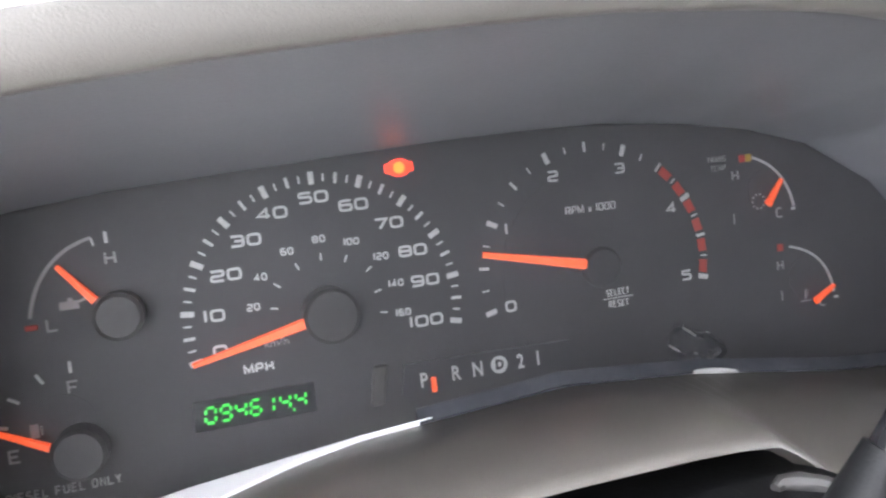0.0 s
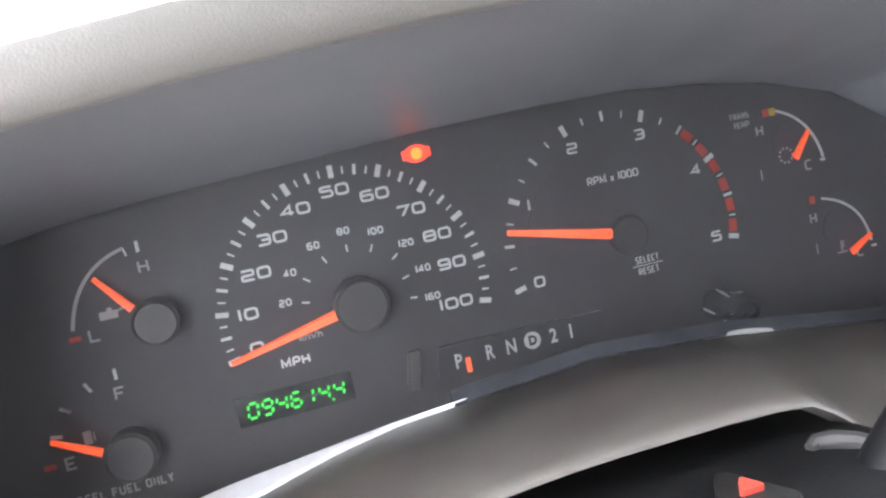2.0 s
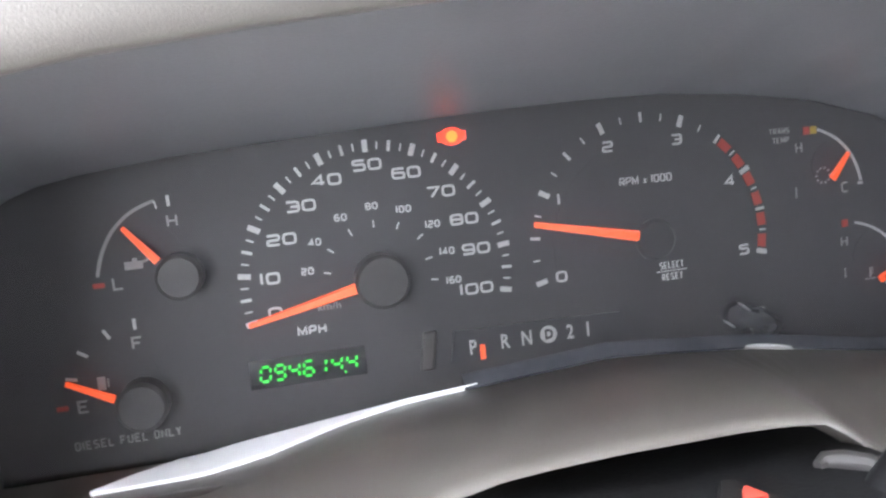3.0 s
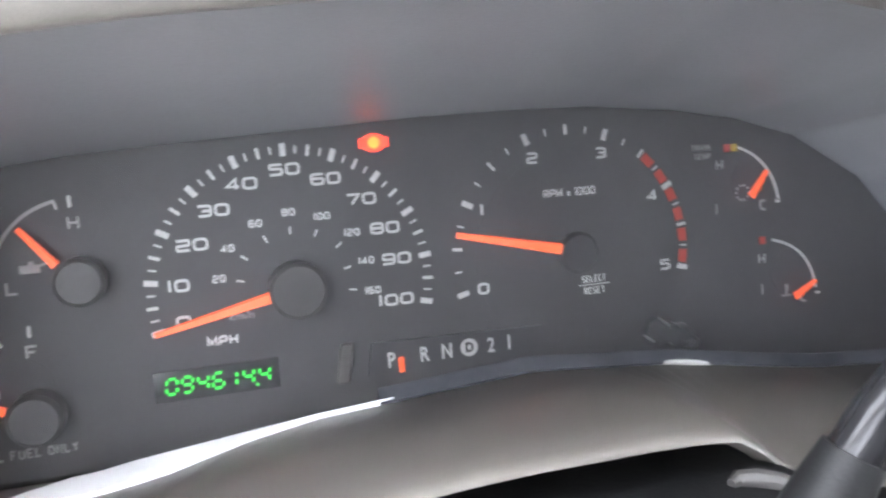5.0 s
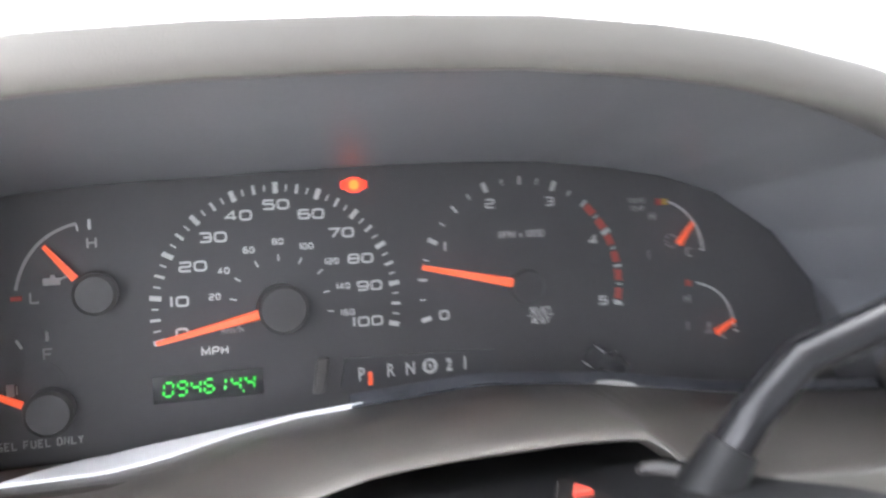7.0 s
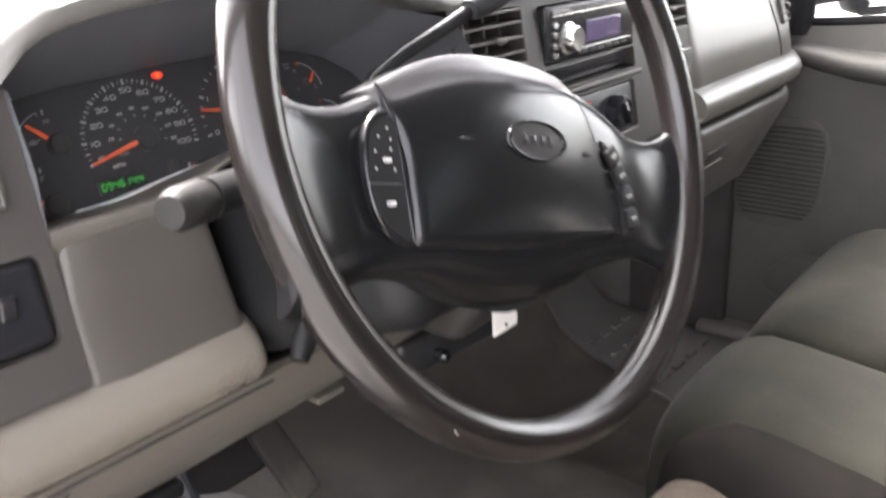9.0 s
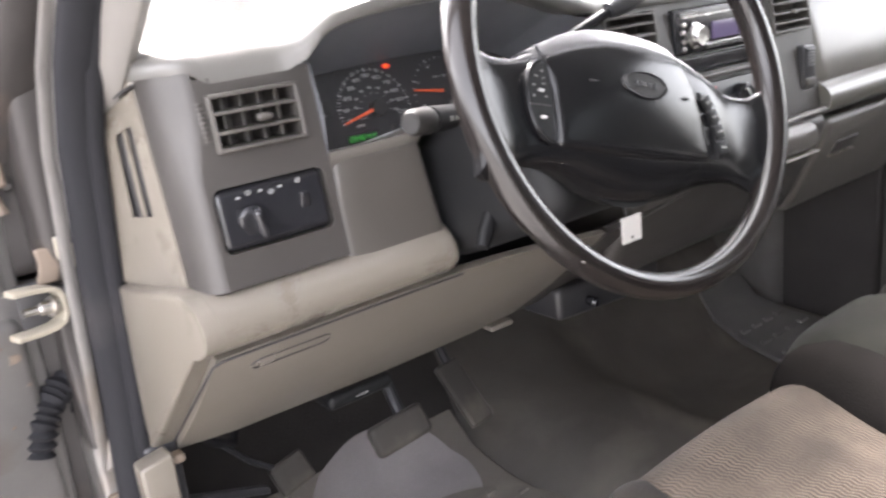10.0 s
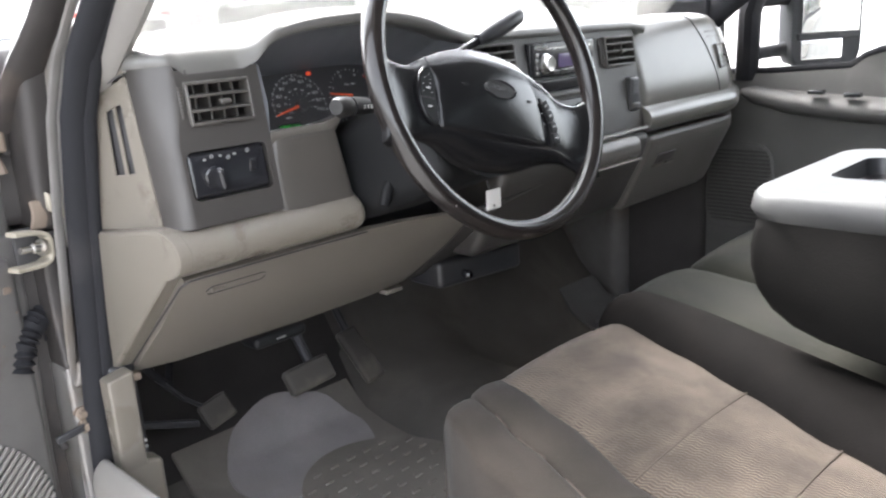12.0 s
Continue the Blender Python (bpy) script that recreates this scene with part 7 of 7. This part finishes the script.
for dy, out, mat_, name in ((0.0, -0.0002, FACE_BLACK, "shadow_groove"), (0.0014, 0.0, DASH_LOW_SHADED, "edge")):
    ring = [(-0.219 + 0.0085 * math.cos(radians(90 + 15 * k)), 0.0405 + 0.0085 * math.sin(radians(90 + 15 * k))) for k in range(13)]
    ring += [(-0.152 + 0.0085 * math.cos(radians(270 + 15 * k)), 0.0405 + 0.0085 * math.sin(radians(270 + 15 * k))) for k in range(13)]
    wpart(name, tube([on_panel(x, d + dy, out) for x, d in ring + ring[:1]], 0.0009, 6), mat_, pull)
wpart("latch", tube([on_panel(-0.221, 0.0400, -0.0012), on_panel(-0.205, 0.0385, -0.0012)], 0.0045, 10), DASH_LOW_SHADED, pull)

# pedals
br = thing("brake_pedal", "wide dusty black rubber brake pedal", "pedal", (0.03, 0.1, 0.2))
wpart("pad", rbox((-0.035, -0.011, -0.022), (0.055, 0.011, 0.022), 0.008, 4), PEDAL, br).matrix_basis = Matrix.Translation((0.025, 0.10, 0.272)) @ Matrix.Rotation(radians(-32), 4, "X") @ Matrix.Rotation(radians(-4), 4, "Y")
wpart("arm", tube([(0.05, 0.115, 0.28), (0.06, 0.19, 0.36), (0.06, 0.24, 0.50)], [0.009, 0.009, 0.01], 10), BLACK_PLASTIC, br)
gp = thing("accelerator_pedal", "narrow dusty rubber accelerator pedal", "pedal", (0.22, 0.2, 0.15))
wpart("pad", rbox((-0.023, -0.008, -0.056), (0.023, 0.008, 0.056), 0.006, 4), PEDAL, gp).matrix_basis = Matrix.Translation((0.222, 0.196, 0.222)) @ Matrix.Rotation(radians(-40), 4, "X") @ Matrix.Rotation(radians(-6), 4, "Y")
wpart("arm", tube([(0.225, 0.22, 0.24), (0.23, 0.32, 0.36), (0.23, 0.40, 0.48)], 0.008, 10), BLACK_PLASTIC, gp)
box = thing("control_module", "small black plastic control module hung under the dash", "control module", (0.38, 0.06, 0.37))
wpart("case", rbox((0.275, 0.020, 0.368), (0.500, 0.105, 0.418), 0.010, 4, lambda p: Vector((p.x, p.y, p.z - 0.06 * (p.x - 0.275)))), BLACK_PLASTIC, box)
wpart("knob", tube([(0.335, 0.022, 0.385), (0.335, 0.006, 0.384), (0.335, 0.002, 0.384)], [0.007, 0.008, 0.005], 14), GLOSS_BLACK, box)
pb = thing("parking_brake_pedal", "small dark parking brake pedal beside the kick panel", "pedal", (-0.18, 0.16, 0.25))
wpart("pad", rbox((-0.027, -0.008, -0.022), (0.027, 0.008, 0.022), 0.006, 3), PEDAL, pb).matrix_basis = Matrix.Translation((-0.098, 0.175, 0.238)) @ Matrix.Rotation(radians(-30), 4, "X") @ Matrix.Rotation(radians(-12), 4, "Y")
wpart("arm", tube([(-0.105, 0.185, 0.240), (-0.150, 0.180, 0.278), (-0.188, 0.175, 0.325), (-0.225, 0.20, 0.42)], [0.006, 0.006, 0.007, 0.008], 10, flat=0.6), BLACK_PLASTIC, pb)
wpart("bracket", rbox((-0.270, 0.165, 0.250), (-0.135, 0.175, 0.262), 0.003, 2, lambda p: Vector((p.x, p.y, p.z - 0.35 * (p.x + 0.2)))), BLACK_PLASTIC, pb)
rel_ = thing("brake_release_handle", "black parking brake release handle with white lettering", "handle", (-0.05, 0.06, 0.38))
wpart("handle", rbox((-0.085, 0.055, 0.364), (0.01, 0.10, 0.384), 0.008, 3), COLUMN_PLASTIC, rel_)
for k in range(5):
    wpart("letter_bar", rbox((-0.048 + 0.0036 * k, 0.0535, 0.3725), (-0.0459 + 0.0036 * k, 0.056, 0.3748), 0.0004, 1), MARK_GREY, rel_)
wpart("conduit", tube([(-0.25, 0.12, 0.40), (-0.2, 0.15, 0.34), (-0.16, 0.2, 0.30), (-0.1, 0.3, 0.33)], 0.006, 8), RUBBER_AND_SHADE, rel_)
# ---- seats ----
def cushion_cell(xl, xr, yb, yf, top, r, front=0.0, crown=0.006, low=0.15, nx=14, ny=22, bow=0.0):
    """One stuffed panel between curves xl(y) and xr(y): rolled edges, a crown in the middle, sides down to its base."""
    bm = bmesh.new()
    def steps(n, a, b, ra, rb):
        """Denser towards both ends."""
        return [a + (b - a) * (0.5 - 0.5 * math.cos(math.pi * k / n)) for k in range(n + 1)]
    def roll(d, q):
        e = 1 - min(1.0, max(0.0, d / q))
        return q * (1 - math.sqrt(max(0.0, 1 - e * e)))
    g = []
    for y in steps(ny, yb, yf, r, front or r):
        row = []
        for f in steps(nx, 0.0, 1.0, 0, 0):
            a, b = xl(y), xr(y)
            x = a + (b - a) * f
            z = top(y) + crown * (1 - (2 * f - 1) ** 2)
            z -= max(roll(x - a, r), roll(b - x, r)) + roll(y - yb, r) + roll(yf - y, front or r)
            yy = y + bow * (1 - (2 * f - 1) ** 2) * smooth01(yf - 0.2, yf, y)
            row.append(bm.verts.new((x, yy, z)))
        g.append(row)
    for a, b in zip(g, g[1:]):
        for i in range(nx):
            bm.faces.new((a[i], a[i + 1], b[i + 1], b[i]))
    loop = g[0] + [row[-1] for row in g[1:]] + g[-1][::-1][1:] + [row[0] for row in g[::-1][1:-1]]
    base = [bm.verts.new((v.co.x, v.co.y, low)) for v in loop]
    for k in range(len(loop)):
        bm.faces.new((loop[k], loop[(k + 1) % len(loop)], base[(k + 1) % len(loop)], base[k]))
    return bm

seat = thing("driver_seat", "taupe velour driver's seat with dark grey bolsters, worn", "seat", (0.1, -0.55, 0.0))
def pan(y):
    return 0.310 + 0.16 * (y + 0.655) if y > -1 else 0.255
def seam_l(y):
    return curve_at([(-0.9, -0.07), (-0.54, -0.028), (-0.42, 0.012), (-0.33, 0.030), (-0.27, 0.045)], y)
def seam_r(y):
    return curve_at([(-0.9, 0.15), (-0.65, 0.212), (-0.52, 0.250), (-0.42, 0.275), (-0.30, 0.298), (-0.27, 0.300)], y)
def edge_l(y):
    return curve_at([(-1.0, -0.19), (-0.55, -0.150), (-0.40, -0.118), (-0.32, -0.085), (-0.265, -0.045)], y)
def edge_r(y):
    return curve_at([(-1.0, 0.36), (-0.6, 0.385), (-0.42, 0.392), (-0.33, 0.385), (-0.265, 0.335)], y)
wpart("front_insert", cushion_cell(lambda y: seam_l(y) - 0.002, lambda y: seam_r(y) + 0.002, -0.528, -0.262, lambda y: pan(y) + 0.012, 0.006, 0.06, 0.007), VELOUR, seat, "taupe velour centre panel")
wpart("middle_insert", cushion_cell(seam_l, seam_r, -0.660, -0.522, lambda y: pan(y) + 0.0122, 0.005, 0.005, 0.007), VELOUR, seat, "taupe velour centre panel")
wpart("rear_insert", cushion_cell(seam_l, seam_r, -0.98, -0.654, lambda y: pan(y) + 0.012, 0.005, 0.005, 0.007), VELOUR, seat, "taupe velour centre panel")
seam_b = lambda y: 0.5 * seam_l(y) + 0.5 * edge_l(y)
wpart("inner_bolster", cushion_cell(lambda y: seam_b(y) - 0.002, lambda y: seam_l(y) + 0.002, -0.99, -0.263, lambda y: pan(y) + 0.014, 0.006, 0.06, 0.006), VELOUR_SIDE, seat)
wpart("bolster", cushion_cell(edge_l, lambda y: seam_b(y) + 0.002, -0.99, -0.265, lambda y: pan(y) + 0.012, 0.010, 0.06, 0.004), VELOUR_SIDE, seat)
# right bolster, with the shade on that side put into its colour
wpart("bolster", cushion_cell(lambda y: seam_r(y) - 0.002, edge_r, -0.99, -0.258, lambda y: pan(y) + 0.026, 0.030, 0.075, 0.030), VELOUR_SHADED, seat)
for f, h in ((seam_l, 0.0115), (seam_r, 0.009), (seam_b, 0.011)):
    wpart("piping", tube([(f(y), y, pan(y) + h) for y in (-0.335 - 0.03 * k for k in range(21))], 0.0013, 6), PIPING, seat)
for y in (-0.525, -0.657):
    wpart("piping", tube([(seam_l(y) + (seam_r(y) - seam_l(y)) * k / 10, y, pan(y) + 0.0125 + 0.006 * (1 - (k / 5 - 1) ** 2)) for k in range(11)], 0.0013, 6), PIPING, seat)
wpart("backrest", rbox((-0.145, -1.20, 0.32), (0.36, -1.0, 1.0), 0.07, 10, lambda p: Vector((p.x, p.y - 0.25 * (p.z - 0.4), p.z))), VELOUR_SHADED, seat)
wpart("seat_plinth", rbox((-0.08, -1.0, 0.008), (0.30, -0.33, 0.155), 0.02, 3), BLACK_PLASTIC, seat)
seat.location += Vector((0.004, -0.020, -0.003))

mid = thing("centre_seat", "dark grey velour centre seat cushion", "seat", (0.5, -0.55, 0.0))
wpart("cushion", cushion_cell(lambda y: curve_at([(-1.0, 0.40), (-0.3, 0.402), (-0.215, 0.44)], y), lambda y: 0.665, -1.0, -0.205, lambda y: 0.362 + 0.10 * (y + 0.3), 0.045, 0.085, 0.010), VELOUR_MID, mid)
wpart("seat_plinth", rbox((0.42, -1.0, 0.005), (0.64, -0.32, 0.155), 0.02, 3), BLACK_PLASTIC, mid)
pas = thing("passenger_seat", "dark grey velour passenger seat", "seat", (0.9, -0.55, 0.0))
wpart("cushion", cushion_cell(lambda y: 0.668, lambda y: curve_at([(-1.0, 1.17), (-0.35, 1.16), (-0.215, 1.09)], y), -1.0, -0.212, lambda y: 0.368 + 0.10 * (y + 0.3), 0.045, 0.085, 0.012), VELOUR_MID, pas)
wpart("backrest", rbox((0.66, -1.20, 0.32), (1.16, -1.0, 1.0), 0.07, 10, lambda p: Vector((p.x, p.y - 0.25 * (p.z - 0.4), p.z))), VELOUR_MID, pas)
wpart("seat_plinth", rbox((0.70, -1.0, 0.005), (1.12, -0.32, 0.155), 0.02, 3), BLACK_PLASTIC, pas)

# folded centre backrest with a cup tray on top
con = thing("folding_armrest", "folded centre backrest with a pale grey plastic cup tray on top", "armrest", (0.5, -0.7, 0.36))
rings = []
for x, k in ((0.310, 0.05), (0.318, 0.02), (0.335, 0.0), (0.65, 0.0), (0.668, 0.02), (0.676, 0.05)):
    side = [(-1.05, 0.40), (-1.05, 0.562), (-0.53, 0.562), (-0.513, 0.548), (-0.508, 0.520), (-0.510, 0.490), (-0.520, 0.460), (-0.540, 0.435), (-0.570, 0.415), (-0.61, 0.402), (-0.70, 0.385), (-0.85, 0.370)]
    rings.append([Vector((x, y + (-0.8 - y) * k, z + (0.47 - z) * k * 2)) for y, z in side])
# the dim light on the armrest body is painted into its cloth
wpart("padded_body", ring_loft(rings), ARM_VELOUR_SHADED, con, "", 50)
well = rounded(0.425, 0.60, -0.80, -0.565, 0.024)
def lid_ring(grow, z):
    return [Vector((x, y, z)) for x, y in rounded(0.305 + grow, 0.69 - grow, -1.06 + grow, -0.500 - grow, 0.05)]
bm = ring_loft([lid_ring(0.014, 0.551), lid_ring(0.006, 0.553), lid_ring(0.0, 0.566), lid_ring(0.003, 0.583), lid_ring(0.008, 0.590), lid_ring(0.016, 0.594)], False)
cut_sheet([(p.x, p.y) for p in lid_ring(0.016, 0)], [well], lambda u, v: Vector((u, v, 0.594)), (0, 0, -0.004), bm)
wpart("tray_lid", bm, TRAY_PLASTIC, con, "pale grey hard plastic tray lid", 50)
bm = ring_loft([[Vector((x, y, z)) for x, y in rounded(0.425 + g_, 0.60 - g_, -0.80 + g_, -0.565 - g_, 0.024)] for g_, z in ((0.0, 0.592), (0.004, 0.570), (0.012, 0.564))], False)
cut_sheet(rounded(0.436, 0.589, -0.789, -0.576, 0.014), [], lambda u, v: Vector((u, v, 0.565)), (0, 0, -0.002), bm)
wpart("tray_well", bm, BLACK_PLASTIC, con, "dark well")
wpart("paper_slip", rbox((0.47, -0.72, 0.568), (0.545, -0.63, 0.570), 0.0008, 1, lambda p: Vector((p.x, p.y, p.z + 0.18 * (p.x - 0.47)))), PAPER, con)
# ---- outside: ground, truck hood, mirror, wall, parked vehicles ----
GZ = -0.78
bm = bmesh.new()
n = 24
vs = [[bm.verts.new((-400 + 800 * i / n, -400 + 800 * j / n, GZ)) for i in range(n + 1)] for j in range(n + 1)]
for j in range(n):
    for i in range(n):
        bm.faces.new((vs[j][i], vs[j][i + 1], vs[j + 1][i + 1], vs[j + 1][i]))
tagged(part("ground", bm, ASPHALT), "pale worn asphalt yard", "ground", kind="structure")
tr = thing("truck_body", "silver truck bonnet and front wing outside the windscreen", "truck body", (0.48, 1.2, GZ))
wpart("bonnet", rbox((-0.30, 0.50, 0.55), (1.26, 1.75, 0.80), 0.09, 8, lambda p: Vector((p.x, p.y, p.z - 0.06 * max(0, p.y - 0.6)))), PAINT, tr)
wpart("wing", rbox((-0.50, 0.26, -0.10), (-0.30, 1.75, 0.70), 0.06, 5), PAINT, tr)
wpart("wing", rbox((1.26, 0.26, -0.10), (1.46, 1.75, 0.70), 0.06, 5), PAINT, tr)
wpart("outer_roof", rbox((-0.38, -1.82, 1.425), (1.34, -0.45, 1.46), 0.016, 4), PAINT, tr)

wp = thing("windscreen_wiper", "black wiper arm resting at the foot of the windscreen", "wiper", (-0.1, 0.35, 0.8))
wpart("arm", tube([(-0.21, 0.20, 0.806), (-0.16, 0.235, 0.816), (-0.05, 0.36, 0.826), (0.10, 0.50, 0.832)], [0.008, 0.007, 0.005, 0.004], 8), BLACK_PLASTIC, wp)
wpart("blade", tube([(-0.19, 0.255, 0.808), (-0.03, 0.42, 0.817), (0.20, 0.545, 0.822)], 0.005, 8), RUBBER_AND_SHADE, wp)

mr = thing("side_mirror", "large black towing mirror with two glasses", "mirror", (1.5, 0.0, 0.66))
MM = Matrix.Translation((1.435, -0.125, 0.0)) @ Matrix.Rotation(radians(-38), 4, "Z")
def mpart(name, bm, mat, label=""):
    for v in bm.verts:
        v.co = MM @ v.co
    return wpart(name, bm, mat, mr, label)
def mirror_back(x0, x1, z0, z1, deep):
    """A tapering shell behind the glass, with a rounded outline."""
    return ring_loft([[Vector((x0 + (x1 - x0) * 0.5 + (u - 0.5) * (x1 - x0) * f, y, z0 + (z1 - z0) * 0.5 + (w - 0.5) * (z1 - z0) * f)) for u, w in rounded(0.0, 1.0, 0.0, 1.0, 0.12)] for y, f in ((-0.010, 0.985), (-0.012, 0.97), (-0.004, 1.0), (deep * 0.6, 0.97), (deep, 0.80))])
mpart("housing", mirror_back(-0.026, 0.160, 0.663, 1.03, 0.085), RUBBER_AND_SHADE, "black moulded mirror housing")
mpart("upper_glass", rbox((-0.002, -0.0155, 0.744), (0.150, -0.010, 1.01), 0.004, 3), MIRROR, "large flat mirror glass")
mpart("lower_glass", rbox((-0.002, -0.0155, 0.680), (0.108, -0.010, 0.727), 0.010, 4), MIRROR, "small curved mirror glass")
mpart("rim_bar", rbox((-0.012, -0.0175, 0.727), (0.156, -0.006, 0.744), 0.004, 2), RUBBER_AND_SHADE)
wpart("arm", tube([(1.36, -0.04, 0.700), (1.41, -0.07, 0.704), (1.47, -0.125, 0.712)], [0.016, 0.016, 0.020], 12), RUBBER_AND_SHADE, mr)
wpart("arm", tube([(1.36, -0.05, 0.828), (1.41, -0.08, 0.832), (1.47, -0.125, 0.832)], [0.018, 0.018, 0.022], 12), RUBBER_AND_SHADE, mr)

tagged(part("boundary_wall", rbox((-30, 22, GZ), (40, 22.4, GZ + 3.2), 0.02, 2), CONCRETE), "long pale rendered boundary wall", "wall", kind="structure")
tagged(part("kerb", rbox((-30, 9.0, GZ), (-2.0, 9.3, GZ + 0.14), 0.03, 2), YELLOW_PAINT), "yellow painted concrete kerb", "kerb", kind="structure")

def parked_car(label, paint, at, turn):
    c = thing("parked_car", label, "car", group="parked cars")
    L, W = 4.4, 1.75
    prof = [(-2.2, 0.35), (-2.18, 0.75), (-1.95, 0.92), (-1.0, 1.0), (-0.45, 1.42), (0.9, 1.45), (1.6, 1.02), (2.1, 0.95), (2.2, 0.6), (2.18, 0.35)]
    rings = []
    for s, k in ((-1, 0.0), (-0.96, 1.0), (0.96, 1.0), (1, 0.0)):
        rings.append([Vector((x * (0.985 + 0.015 * k), s * W / 2 * (1 - 0.16 * smooth01(0.95, 1.45, z)), z - (0.02 * (1 - k)))) for x, z in prof])
    part("body", ring_loft(rings), paint, c)
    for s in (-1, 1):
        part("side_glass", ring_loft([[Vector((x, s * (W / 2 * (1 - 0.16 * smooth01(0.95, 1.45, z)) + 0.004 + d), z)) for x, z in ((-0.85, 1.03), (1.3, 1.06), (0.85, 1.38), (-0.38, 1.36))] for d in (0, 0.004)]), CAR_GLASS, c)
        for x in (-1.35, 1.35):
            wl = part("wheel", disc(0.33, -0.1, 0.1, 0.03, 28), RUBBER_AND_SHADE, c, at=Matrix.Translation((x, s * 0.80, 0.33)) @ Matrix.Rotation(radians(90), 4, "X"))
            part("rim", disc(0.2, -0.11, 0.11, 0.02, 20), CHROME, wl)
    c.matrix_basis = Matrix.Translation((at[0], at[1], GZ)) @ Matrix.Rotation(radians(turn), 4, "Z")
    return c
parked_car("dark grey parked car seen through the windscreen", CAR_DARK, (-2.2, 12.5), 8)
parked_car("white parked car beside a pale wall", CAR_WHITE, (4.5, 14.0), -5)
def parked_van(label, paint, at, turn, tall):
    v = thing("parked_van", label, "van", group="parked vans")
    prof = [(-1.0, 0.45), (-1.0, 1.3), (-0.97, 1.55), (-0.88, tall - 0.12), (-0.76, tall), (0.76, tall), (0.88, tall - 0.12), (0.97, 1.55), (1.0, 1.3), (1.0, 0.45)]
    ends = ((-2.4, 0.96), (-2.33, 1.0), (1.9, 1.0), (2.1, 0.97))
    part("body", ring_loft([[Vector((x, y * k, 0.45 + (z - 0.45) * k)) for y, z in prof] for x, k in ends]), paint, v)
    part("bonnet", rbox((2.02, -0.92, 0.5), (2.75, 0.92, 1.25), 0.12, 4), paint, v)
    part("windscreen", rbox((2.06, -0.78, 1.38), (2.115, 0.78, tall - 0.25), 0.02, 2), CAR_GLASS, v)
    part("rear_window", rbox((-2.425, -0.80, 1.52), (-2.34, 0.80, 1.95), 0.02, 2), GLOSS_BLACK, v)
    part("bumper", rbox((-2.55, -0.95, 0.5), (-2.36, 0.95, 0.75), 0.04, 3), BLACK_PLASTIC, v)
    for s in (-1, 1):
        part("side_glass", rbox((-1.9, s * 0.965 - 0.02, 1.42), (1.8, s * 0.965 + 0.02, 1.80), 0.015, 2), CAR_GLASS, v)
        part("tail_lamp", rbox((-2.44, s * 0.8 - 0.1, 2.02), (-2.35, s * 0.8 + 0.1, 2.09), 0.015, 2), MARK_RED, v)
        for x in (-1.5, 1.75):
            wl = part("wheel", disc(0.36, -0.12, 0.12, 0.03, 28), RUBBER_AND_SHADE, v, at=Matrix.Translation((x, s * 0.88, 0.36)) @ Matrix.Rotation(radians(90), 4, "X"))
            part("rim", disc(0.22, -0.13, 0.13, 0.02, 20), CHROME, wl)
    v.matrix_basis = Matrix.Translation((at[0], at[1], GZ)) @ Matrix.Rotation(radians(turn), 4, "Z")
    return v
parked_van("white parked van with dark windows seen through the windscreen", CAR_WHITE, (5.55, 15.0), 96, 2.5)
parked_van("dark green parked van before a pale wall", CAR_GREEN, (14.2, 20.0), 90, 2.55)
